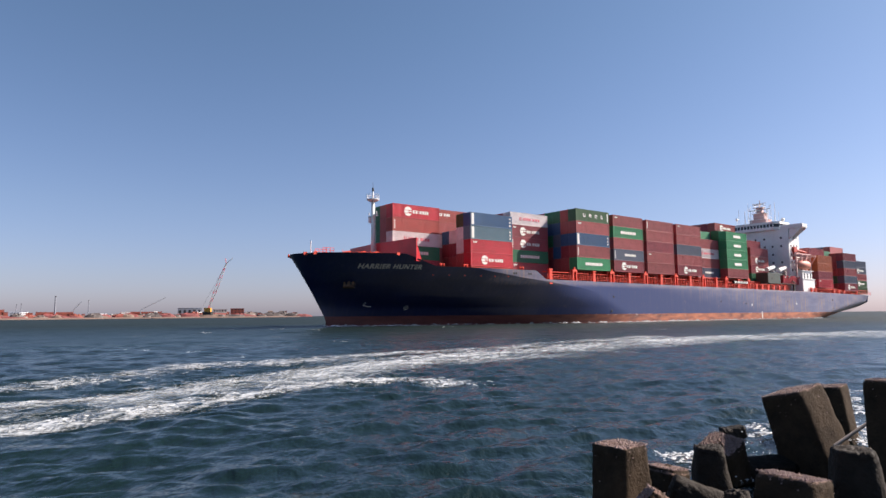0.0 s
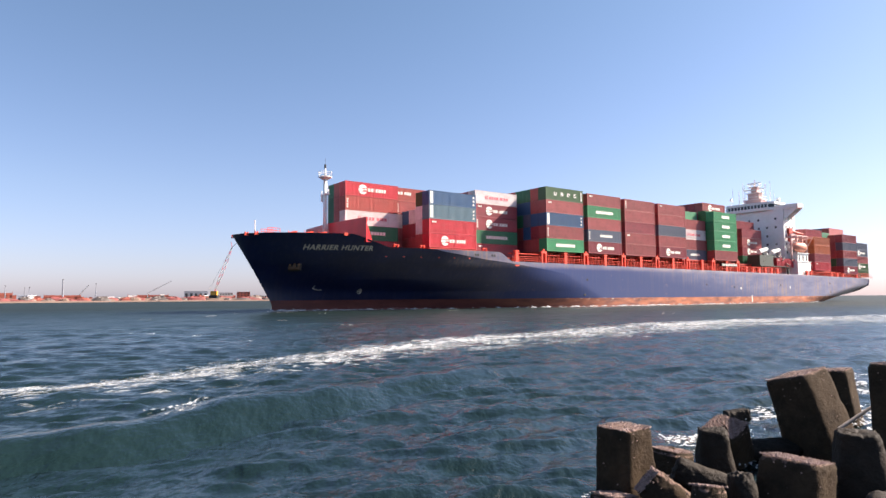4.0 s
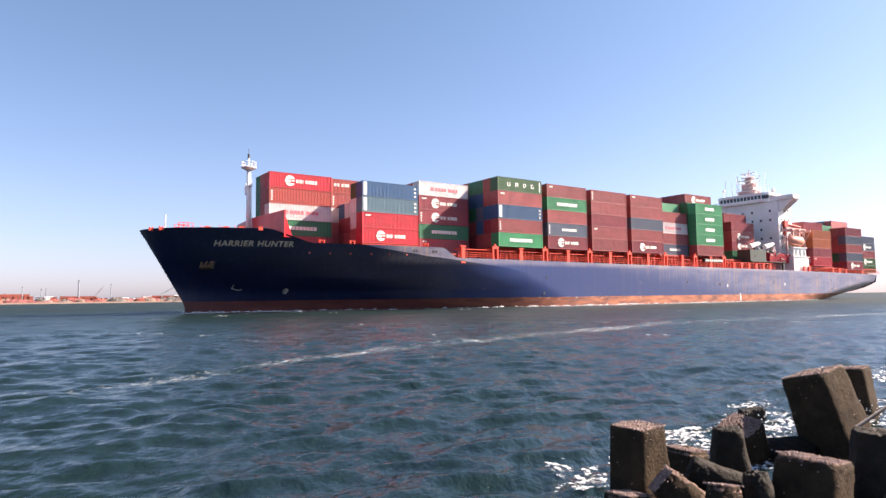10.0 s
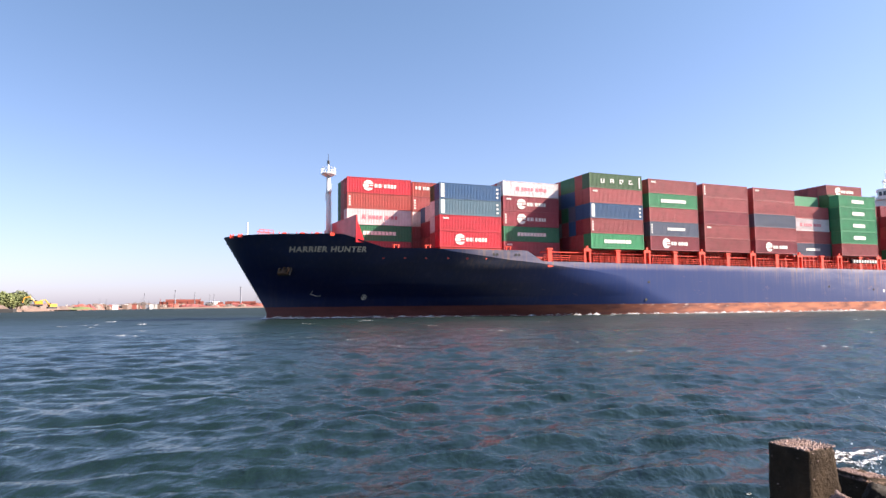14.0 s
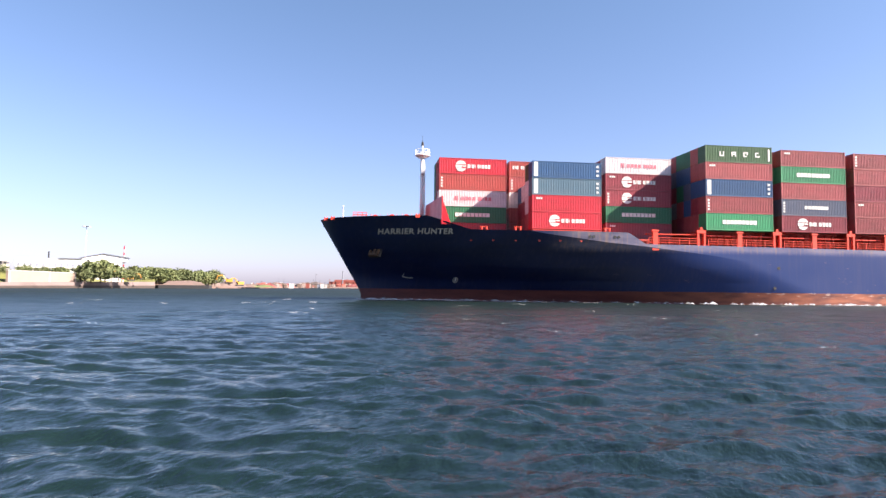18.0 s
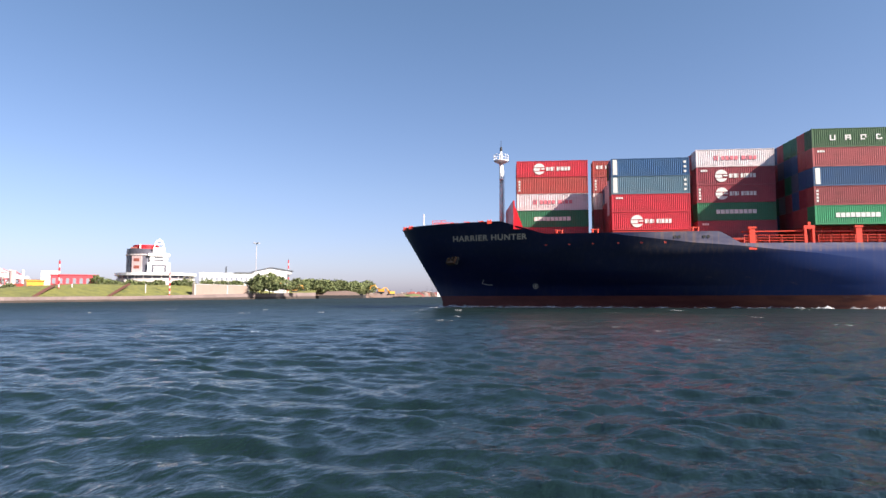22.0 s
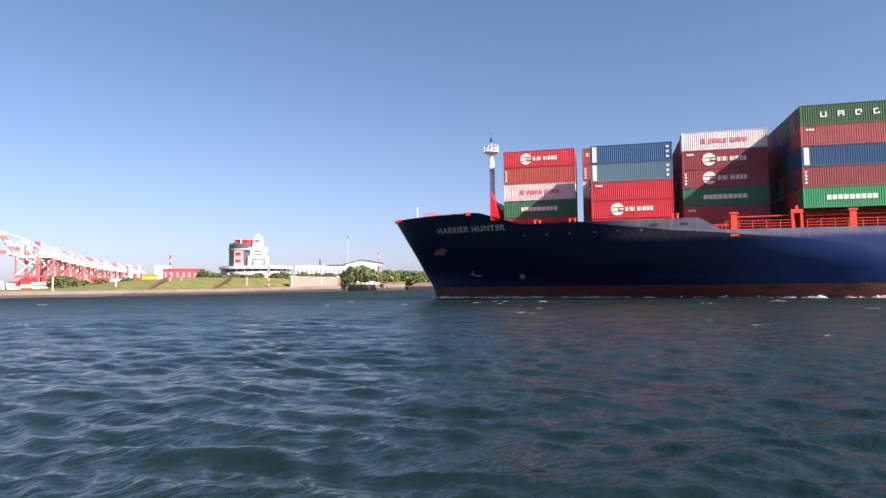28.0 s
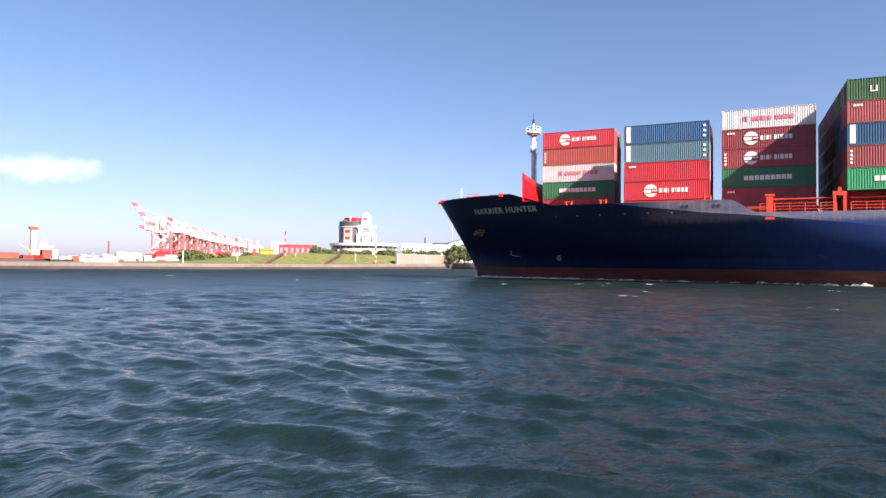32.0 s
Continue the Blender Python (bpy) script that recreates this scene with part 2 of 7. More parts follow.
def rusted(m):
    """Bare rust and pale flecks where the boot topping has worn off along the ship's run."""
    n, ln = m.node_tree.nodes, m.node_tree.links
    b = n["Principled BSDF"]
    old = b.inputs["Base Color"].links[0].from_socket
    co = n.new("ShaderNodeTexCoord")
    xyz = n.new("ShaderNodeSeparateXYZ")
    ln.new(co.outputs["Object"], xyz.inputs[0])
    mp = n.new("ShaderNodeMapping")
    mp.inputs["Scale"].default_value = (0.35, 1, 1.6)
    ln.new(co.outputs["Object"], mp.inputs["Vector"])
    for scale, lo, hi, colour, along, low, high in ((0.6, 0.3, 0.62, (0.42, 0.13, 0.055), (40, 95), -0.5, 0.6), (1.6, 0.6, 0.68, (0.55, 0.42, 0.34), (60, 80), 1.2, 1.9)):
        t = n.new("ShaderNodeTexNoise")
        t.inputs["Scale"].default_value, t.inputs["Detail"].default_value = scale, 7
        ln.new(mp.outputs[0], t.inputs["Vector"])
        fac = None
        for sock, a, c in ((t.outputs["Fac"], lo, hi), (xyz.outputs["X"], *along), (xyz.outputs["Z"], low, high)):
            r = n.new("ShaderNodeMapRange")
            r.inputs["From Min"].default_value, r.inputs["From Max"].default_value = a, c
            ln.new(sock, r.inputs["Value"])
            if fac is None:
                fac = r.outputs["Result"]
            else:
                k = n.new("ShaderNodeMath")
                k.operation = "MULTIPLY"
                ln.new(fac, k.inputs[0])
                ln.new(r.outputs["Result"], k.inputs[1])
                fac = k.outputs[0]
        mix = n.new("ShaderNodeMix")
        mix.data_type = "RGBA"
        ln.new(fac, mix.inputs["Factor"])
        ln.new(old, mix.inputs["A"])
        mix.inputs["B"].default_value = (*colour, 1)
        old = mix.outputs["Result"]
    ln.new(old, b.inputs["Base Color"])
    return m


def lacy(m, scale, cut, most=1.0):
    """Holes in a film of foam."""
    n, ln = m.node_tree.nodes, m.node_tree.links
    co = n.new("ShaderNodeTexCoord")
    t = n.new("ShaderNodeTexNoise")
    t.inputs["Scale"].default_value, t.inputs["Detail"].default_value = scale, 5
    ln.new(co.outputs["Object"], t.inputs["Vector"])
    r = n.new("ShaderNodeMapRange")
    r.inputs["From Min"].default_value, r.inputs["From Max"].default_value = cut - 0.08, cut + 0.08
    r.inputs["To Max"].default_value = most
    ln.new(t.outputs["Fac"], r.inputs["Value"])
    ln.new(r.outputs["Result"], n["Principled BSDF"].inputs["Alpha"])
    return m


def wake_lace(name, colour, lo, hi, most):
    """Streaks of foam drawn out along a wake, thinning towards its edges."""
    m = material(name, colour, 0.85)
    n, ln = m.node_tree.nodes, m.node_tree.links
    co, fade = n.new("ShaderNodeTexCoord"), n.new("ShaderNodeAttribute")
    fade.attribute_name = "cover"
    total = fade.outputs["Fac"]
    for scale, stretch, weight in ((1.3, (0.3, 1.8, 1), 0.45), (4.0, (0.6, 1.3, 1), 0.75), (14.0, (0.8, 1.15, 1), 0.65)):
        mp = n.new("ShaderNodeMapping")
        mp.vector_type = "TEXTURE"
        mp.inputs["Rotation"].default_value = (0, 0, radians(52))
        mp.inputs["Scale"].default_value = (1 / stretch[0], 1 / stretch[1], 1)
        ln.new(co.outputs["Object"], mp.inputs["Vector"])
        t = n.new("ShaderNodeTexNoise")
        t.inputs["Scale"].default_value, t.inputs["Detail"].default_value, t.inputs["Distortion"].default_value = scale, 5, 0.6
        ln.new(mp.outputs[0], t.inputs["Vector"])
        k = n.new("ShaderNodeMath")
        k.operation = "MULTIPLY_ADD"
        k.inputs[1].default_value = weight
        ln.new(t.outputs["Fac"], k.inputs[0])
        ln.new(total, k.inputs[2])
        total = k.outputs[0]
    r = n.new("ShaderNodeMapRange")
    r.inputs["From Min"].default_value, r.inputs["From Max"].default_value, r.inputs["To Max"].default_value = lo, hi, most
    ln.new(total, r.inputs["Value"])
    ln.new(r.outputs["Result"], n["Principled BSDF"].inputs["Alpha"])
    return m


WATER = water_material()
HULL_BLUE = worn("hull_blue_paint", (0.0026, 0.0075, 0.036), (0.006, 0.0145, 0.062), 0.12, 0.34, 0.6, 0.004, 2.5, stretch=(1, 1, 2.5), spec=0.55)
sheen_and_chalk(HULL_BLUE)
HULL_RED = worn("antifouling_red", (0.07, 0.013, 0.012), (0.13, 0.032, 0.024), 0.2, 0.6, 0.85, 0.004, 3, stretch=(0.5, 1, 2.5))
rusted(HULL_RED)
DECK_RED = worn("deck_red", (0.42, 0.035, 0.02), (0.2, 0.05, 0.03), 0.6, 0.6, 0.5, 0.0, 6)
ORANGE = worn("orange_red_paint", (0.74, 0.055, 0.022), (0.4, 0.06, 0.03), 0.8, 0.5, 0.5, 0.0, 6)
SIGNAL_RED = worn("signal_red_paint", (0.6, 0.012, 0.02), (0.35, 0.02, 0.02), 0.4, 0.4, 0.4, 0.0, 6)
WHITE = worn("white_paint", (0.8, 0.8, 0.78), (0.62, 0.57, 0.5), 0.4, 0.45, 0.35, 0.0, 5)
GLASS_DARK = material("dark_window_glass", (0.02, 0.025, 0.03), 0.08)
BLACK = material("black_rubber_and_shade", (0.02, 0.02, 0.02), 0.7)
STEEL = worn("galvanised_steel", (0.35, 0.36, 0.37), (0.2, 0.17, 0.14), 1.0, 0.45, 0.5, 0.0, 8, 0.6)
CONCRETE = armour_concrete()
BARNACLE = worn("barnacle_shell", (0.27, 0.185, 0.16), (0.13, 0.085, 0.07), 9.0, 0.75, 0.8, 0.0, 60, spec=0.3)
WEEDY = worn("weedy_wet_concrete", (0.024, 0.017, 0.011), (0.007, 0.006, 0.004), 3.0, 0.7, 0.8, 0.025, 30, spec=0.2)
QUAY = worn("quay_concrete", (0.21, 0.16, 0.145), (0.12, 0.095, 0.083), 0.08, 0.85, 0.6, 0.0, 1.0)
TAN = worn("tan_wall", (0.319, 0.236, 0.190), (0.258, 0.198, 0.160), 0.2, 0.85, 0.5, 0.0, 2.0)
GRASS = worn("mown_grass", (0.160, 0.160, 0.034), (0.065, 0.076, 0.023), 0.2, 0.9, 0.85, 0.0, 0.9, stretch=(1, 1, 4))
LEAF = worn("tree_foliage", (0.11, 0.14, 0.05), (0.17, 0.17, 0.065), 0.3, 0.8, 0.6, 0.0, 2.0, vary=0.2)
SHORE_WHITE = worn("weathered_white_render", (0.52, 0.47, 0.45), (0.4, 0.34, 0.32), 0.15, 0.8, 0.5, 0.0, 1.0)
# crane red made paler and pinker: distance haze mixed into the paint colour
CRANE_RED = worn("hazed_crane_red", (0.6, 0.1, 0.12), (0.62, 0.25, 0.25), 0.06, 0.6, 0.6, 0.0, 0.5)
BARK = material("bark", (0.12, 0.08, 0.05), 0.9)
SAND = worn("pale_sand", (0.18, 0.12, 0.092), (0.12, 0.078, 0.06), 0.02, 0.9, 0.6, 0.0, 0.3)
RUST = worn("rust_red_sheds", (0.274, 0.068, 0.046), (0.152, 0.053, 0.038), 0.1, 0.8, 0.6, 0.0, 0.6)
PALE = worn("pale_cladding", (0.471, 0.441, 0.410), (0.342, 0.304, 0.274), 0.1, 0.7, 0.5, 0.0, 0.8)
GREYBLUE = worn("grey_blue_cladding", (0.2, 0.22, 0.26), (0.14, 0.15, 0.17), 0.1, 0.6, 0.5, 0.0, 0.8)
YELLOW = worn("yellow_machine_paint", (0.75, 0.33, 0.03), (0.4, 0.2, 0.05), 0.5, 0.5, 0.5, 0.0, 3)
FOAM = lacy(worn("sea_foam", (0.78, 0.8, 0.8), (0.55, 0.62, 0.62), 2.0, 0.8, 0.5, 0.0, 12), 5.0, 0.52, 0.6)
WASH_FOAM = lacy(worn("churned_foam", (0.85, 0.85, 0.84), (0.7, 0.74, 0.74), 3.0, 0.8, 0.5, 0.0, 20), 11.0, 0.56, 0.85)
LETTER = worn("white_lettering", (0.72, 0.72, 0.66), (0.5, 0.48, 0.42), 3.0, 0.6, 0.4, 0.0, 20)
MARK_RED = worn("faded_red_mark_paint", (0.6, 0.13, 0.16), (0.68, 0.32, 0.32), 3.0, 0.6, 0.5, 0.0, 20)
NAME_WHITE = worn("yellowed_name_paint", (0.46, 0.43, 0.36), (0.3, 0.25, 0.18), 2.0, 0.6, 0.6, 0.0, 12)

BOX = {
    "red": ((0.51, 0.026, 0.04), (0.264, 0.026, 0.026)),
    "brown": ((0.352, 0.075, 0.072), (0.167, 0.053, 0.044)),
    "rust": ((0.37, 0.062, 0.048), (0.211, 0.062, 0.044)),
    "maroon": ((0.282, 0.042, 0.053), (0.132, 0.035, 0.04)),
    "green": ((0.018, 0.15, 0.066), (0.035, 0.114, 0.062)),
    "bright_green": ((0.031, 0.264, 0.106), (0.053, 0.176, 0.088)),
    "olive": ((0.04, 0.106, 0.035), (0.062, 0.106, 0.053)),
    "mint": ((0.141, 0.44, 0.238), (0.176, 0.352, 0.229)),
    "blue": ((0.025, 0.088, 0.194), (0.044, 0.097, 0.158)),
    "light_blue": ((0.088, 0.167, 0.211), (0.141, 0.194, 0.22)),
    "slate": ((0.084, 0.101, 0.143), (0.119, 0.119, 0.143)),
    "grey": ((0.264, 0.264, 0.264), (0.176, 0.167, 0.158)),
    "white": ((0.686, 0.616, 0.598), (0.37, 0.317, 0.29)),
    "orange": ((0.44, 0.097, 0.026), (0.264, 0.088, 0.044)),
}
BOX_PAINT = {k: worn("container_paint_" + k, c, o, 0.5, 0.5, 0.5, 0.0, 9, stretch=(1, 1, 2), vary=0.12) for k, (c, o) in BOX.items()}


# ---- geometry helpers ----
class Geo:
    """Collects boxes, tubes and sheets into one mesh."""

    def __init__(self):
        self.v, self.f = [], []

    def add(self, verts, faces):
        k = len(self.v)
        self.v += [tuple(q) for q in verts]
        self.f += [tuple(i + k for i in face) for face in faces]
        return self

    def box(self, x0, x1, y0, y1, z0, z1, m=None, taper=0.0):
        t = taper
        q = [(x0, y0, z0), (x1, y0, z0), (x1, y1, z0), (x0, y1, z0), (x0 + t, y0 + t, z1), (x1 - t, y0 + t, z1), (x1 - t, y1 - t, z1), (x0 + t, y1 - t, z1)]
        if m is not None:
            q = [m @ Vector(a) for a in q]
        return self.add(q, [(3, 2, 1, 0), (4, 5, 6, 7), (0, 1, 5, 4), (1, 2, 6, 5), (2, 3, 7, 6), (3, 0, 4, 7)])

    def tube(self, a, b, r0, r1=None, n=8, caps=True):
        a, b = Vector(a), Vector(b)
        r1 = r0 if r1 is None else r1
        q = (b - a).to_track_quat("Z", "Y")
        ring = [(math.cos(2 * math.pi * k / n), math.sin(2 * math.pi * k / n)) for k in range(n)]
        verts = [a + q @ Vector((c * r0, s * r0, 0)) for c, s in ring] + [b + q @ Vector((c * r1, s * r1, 0)) for c, s in ring]
        faces = [(k, (k + 1) % n, n + (k + 1) % n, n + k) for k in range(n)]
        if caps:
            faces += [tuple(range(n - 1, -1, -1)), tuple(range(n, 2 * n))]
        return self.add(verts, faces)

    def prism(self, outline, z0, z1):
        n = len(outline)
        verts = [(x, y, z0) for x, y in outline] + [(x, y, z1) for x, y in outline]
        return self.add(verts, [(k, (k + 1) % n, n + (k + 1) % n, n + k) for k in range(n)] + [tuple(range(n - 1, -1, -1)), tuple(range(n, 2 * n))])

    def grid(self, rows, flip=False, wrap=False):
        k, w = len(self.v), len(rows[0])
        for r in rows:
            self.v += [tuple(q) for q in r]
        for i in range(len(rows) - 1):
            for j in range(w - (0 if wrap else 1)):
                a, b, c, d = k + i * w + j, k + i * w + (j + 1) % w, k + (i + 1) * w + (j + 1) % w, k + (i + 1) * w + j
                self.f.append((d, c, b, a) if flip else (a, b, c, d))
        return self

    def pieces(self):
        """The separate shapes held, each in a collection of its own."""
        owner = list(range(len(self.v)))

        def root(i):
            while owner[i] != i:
                i = owner[i]
            return i

        for face in self.f:
            for i in face[1:]:
                owner[root(i)] = root(face[0])
        groups = {}
        for face in self.f:
            groups.setdefault(root(face[0]), []).append(face)
        out = []
        for faces in groups.values():
            used = sorted({i for face in faces for i in face})
            spot = {i: k for k, i in enumerate(used)}
            out.append(Geo().add([self.v[i] for i in used], [tuple(spot[i] for i in face) for face in faces]))
        return out

    def mesh(self, name, mat=None, smooth=False):
        me = bpy.data.meshes.new(name)
        me.from_pydata(self.v, [], self.f)
        if mat:
            me.materials.append(mat)
        if smooth:
            me.polygons.foreach_set("use_smooth", [True] * len(me.polygons))
        me.update()
        return me


def part(name, geo, mat, parent=None, label="", smooth=False):
    """One mesh object, of its own or under a thing."""
    me = geo.mesh(name, mat, smooth) if isinstance(geo, Geo) else geo
    ob = new(name, me)
    if parent:
        ob.parent = parent
    if label:
        ob["label"] = label
    return ob


def parts(name, geo, mat, parent, label=""):
    """Each separate shape of a collection as a mesh of its own."""
    for q in geo.pieces():
        part(name, q, mat, parent, label)


def structure(ob, label="", category=""):
    return tagged(ob, label, category, "", "structure")


def far(az, d, z=0.0):
    """A place d metres off, at the bearing az in degrees to the right of the first view."""
    return Vector((d * math.sin(radians(az)), d * math.cos(radians(az)), z))


def facing(az, d, z=0.0, turn=0.0):
    """A pose d metres off whose y axis points away from the watcher and whose x axis points to the right."""
    q = far(az, d)
    return pose(q.x, q.y, z, 0, 0, -az + turn)


MOVERS = []

# ---- water ----
def waves(x, y, spread):
    """The sea's relief: wind waves of several lengths; those shorter than the sheet's own spacing fade out."""
    z = np.zeros_like(x)
    rng = np.random.RandomState(7)
    for length, height, count in ((24, 0.035, 4), (12, 0.024, 5), (6.0, 0.014, 8), (3.2, 0.0115, 12), (1.7, 0.0125, 14), (0.9, 0.01, 16), (0.5, 0.0058, 16)):
        for _ in range(count):
            a = radians(118) + rng.normal(0, 0.5)
            k = 2 * math.pi / (length * rng.uniform(0.75, 1.3))
            phase = rng.uniform(0, 6.28)
            u = np.sin(k * (x * math.cos(a) + y * math.sin(a)) + phase)
            fade = np.clip(length / (spread * 2.4) - 1, 0, 1)
            z += height * fade * (0.75 * u + 0.35 * u * u - 0.17)
    return z


def water_sheet():
    az = np.concatenate([np.linspace(-130, 48, 830), np.linspace(48, 230, 60)[1:]])
    az = np.radians(az)
    r = [0.0, 1.2, 2.0]
    while r[-1] < 4700:
        r.append(r[-1] * (1.0105 if r[-1] < 14 else 1.0062 if r[-1] < 230 else 1.03))
    r = np.array(r)
    A, R = np.meshgrid(az, r)
    X, Y = R * np.sin(A), R * np.cos(A)
    step = R * 0.0062
    wide = np.where((A > radians(48)) | (A < radians(-129.9)), 40.0, 0.0)
    Z = waves(X, Y, np.maximum(step, wide) + 0.02) * np.clip(1.2 - R / 900, 0, 1)
    n, w = R.shape
    verts = np.stack([X, Y, Z], -1).reshape(-1, 3)
    i, j = np.meshgrid(np.arange(n - 1), np.arange(w - 1), indexing="ij")
    a = (i * w + j).ravel()
    faces = np.stack([a, a + 1, a + w + 1, a + w], 1)
    faces = faces[:, ::-1]
    me = bpy.data.meshes.new("sea")
    me.vertices.add(len(verts))
    me.vertices.foreach_set("co", verts.ravel())
    me.loops.add(faces.size)
    me.loops.foreach_set("vertex_index", faces.ravel().astype(np.int32))
    me.polygons.add(len(faces))
    me.polygons.foreach_set("loop_start", np.arange(0, faces.size, 4, dtype=np.int32))
    me.polygons.foreach_set("use_smooth", np.ones(len(faces), dtype=bool))
    me.materials.append(WATER)
    me.update(calc_edges=True)
    return structure(new("water", me), "choppy blue-green harbour water with small wind waves", "water")


SEA = water_sheet()

# ---- the ship ----
ship = tagged(new("container_ship"), "blue-hulled container ship with red boot topping under way", "ship")
MOVERS.append((ship, Matrix()))
HALF = 15.1


def stem_x(z):
    return -7.3 * max(0.0, (z - 1.4) / 12.6)


def sheer(x):
    return float(np.interp(x, [-8, 10.5, 17.5, 43.5, 46.5, 175.58, 237.8], [14.0, 14.0, 11.9, 11.8, 9.95, 9.2, 8.5]))


def flared(x, z, zs):
    long = float(np.interp(z, [0, 14], [80, 56]))
    a = float(np.interp(z, [-2, 0, 3.7, 6, 8.5], [1.5, 1.4, 1.2, 0.85, 0.6]))
    b = float(np.interp(z, [8.5, 14], [1.35, 2.6]))
    u = min(max((x - stem_x(zs)) / long, 0.0), 1.0)
    return HALF * (1 - (1 - u ** a) ** b)


def knuckle(x):
    """The height of the crease above which the side stands upright."""
    return float(np.interp(x, [17.5, 27, 29, 40, 46, 57.5, 69, 80, 95, 110], [12.4, 11.9, 11.5, 10.1, 9.6, 8.35, 6.65, 4.7, 1.8, -2]))


def half_breadth(x, z, zs=None):
    """The hull's half width. Abaft the forecastle the side stands upright above a knuckle that runs down towards the stern."""
    zs = z if zs is None else zs
    w = flared(x, z, zs)
    if x > 17.5:
        line = knuckle(x)
        side = float(np.interp(x, [17.5, 27, 34, 42, 52], [flared(17.5, 12.3, 12.3), flared(27, 11.85, 11.85), 14.5, 15.0, HALF]))
        w = side if z >= line else min(side, w * side / max(flared(x, line, line), 0.1))
        # the flare eases into the upright side along the parallel body
        w += (side - w) * float(np.interp(x, [48, 62, 90], [0.0, 0.3, 1.0]))
    end = float(np.interp(z, [-2, 0, 6, 9], [219.13, 221.92, 235.8, 237.3]))
    tail = float(np.interp(z, [-2, 0, 3, 6, 9], [0.0, 0.05, 0.55, 0.86, 0.9]))
    run = float(np.interp(z, [-2, 0, 5, 9], [166.18, 175.58, 213.57, 220.99]))
    if x > run:
        w *= 1 - (1 - tail) * min((x - run) / (end - run), 1.0) ** 2
    return w


def stations(z):
    long = float(np.interp(z, [0, 14], [80, 56]))
    end = float(np.interp(z, [-2, 0, 6, 9], [219.13, 221.92, 235.8, 237.3]))
    s0 = stem_x(z)
    xs = [s0 + long * (k / 48) ** 2 for k in range(49)]
    return xs[:-1] + list(np.linspace(xs[-1], 200, 22))[:-1] + list(np.linspace(200, end, 24))


def hull_rows(levels):
    rows = []
    for v in levels:
        port = []
        for x in stations(v):
            z = v if v <= 2.1 else 2.1 + (v - 2.1) / 11.9 * (sheer(x) - 2.1)
            port.append((x, -half_breadth(x, z), z))
        rows.append(port + [(x, -y, z) for x, y, z in reversed(port)])
    return rows


boot_levels = [-1.6, -0.6, 0.2, 1.1, 2.1]
top_levels = [2.1 + 11.9 * k / 28 for k in range(29)]
part("boot_topping", Geo().grid(hull_rows(boot_levels)), HULL_RED, ship, "rust-streaked red boot topping", True)
CREASE_END = 93.4


def hull_side():
    """Two shells that meet along the crease: the flared bow below it, the upright side above it."""
    g = Geo()
    for side in (-1, 1):
        rows = []
        for k in range(27):
            f = k / 26
            s0 = stem_x(2.1 + 11.9 * f)
            xs = [s0 + (17.5 - s0) * (j / 26) ** 1.7 for j in range(26)] + list(np.linspace(17.5, 48, 40))[:-1] + list(np.linspace(48, CREASE_END, 30))
            row = []
            for x in xs:
                z = 2.1 + f * (min(sheer(x), knuckle(x) if x > 17.5 else 99) - 2.1)
                row.append((x, side * half_breadth(x, z), z))
            rows.append(row)
        g.grid(rows, flip=side > 0)
        rows = []
        for k in range(13):
            f = k / 12
            row = []
            for j in range(111):
                x = 27 + 21 * j / 40 if j < 40 else 48 + 152 * (j - 40) / 46 if j < 86 else None
                z0 = max(2.1, knuckle(x) if x else 2.1)
                z1 = sheer(x if x else 222)
                z = z0 + f * (z1 - z0)
                if x is None:
                    x = 200 + (stations(z)[-1] - 200) * (j - 86) / 24
                    z = 2.1 + f * (sheer(x) - 2.1)
                row.append((x, side * half_breadth(x, max(z, knuckle(x)) if x < 110 else z), max(z, min(knuckle(x), sheer(x))) if x < 110 else z))
            rows.append(row)
        g.grid(rows, flip=side > 0)
    return g


part("hull_side", hull_side(), HULL_BLUE, ship, "dark blue hull side, chalky and scuffed, with painted sun sheen", True)


def transom():
    g = Geo()
    rows = []
    for v in boot_levels + top_levels[1:]:
        x = stations(v)[-1]
        z = v if v <= 2.1 else 2.1 + (v - 2.1) / 11.9 * (sheer(x) - 2.1)
        w = half_breadth(x, z)
        rows.append([(x, -w, z), (x, w, z)])
    return g.grid(rows)


part("transom", transom(), HULL_BLUE, ship)


def deck_sheet(x0, x1, drop, n):
    rows = []
    for x in np.linspace(x0, x1, n):
        w = half_breadth(x, sheer(x) - drop) - 0.12
        rows.append([(x, -w, sheer(x) - drop), (x, w, sheer(x) - drop)])
    return Geo().grid(rows)


part("main_deck", deck_sheet(-6.2, 237.0, 1.1, 130), DECK_RED, ship)


def bulwark_inner(x0, x1, n, drop=1.15):
    g = Geo()
    for side in (-1, 1):
        xs = np.linspace(x0, x1, n)
        top = [(x, side * (half_breadth(x, sheer(x)) - 0.14), sheer(x) + 0.02) for x in xs]
        low = [(x, side * (half_breadth(x, sheer(x) - drop) - 0.14), sheer(x) - drop) for x in xs]
        out = [(x, side * half_breadth(x, sheer(x)), z) for (x, y, z) in top]
        g.grid([out, top, low])
    return g


part("bulwark_lining", bulwark_inner(-6.8, 47, 80), HULL_BLUE, ship)


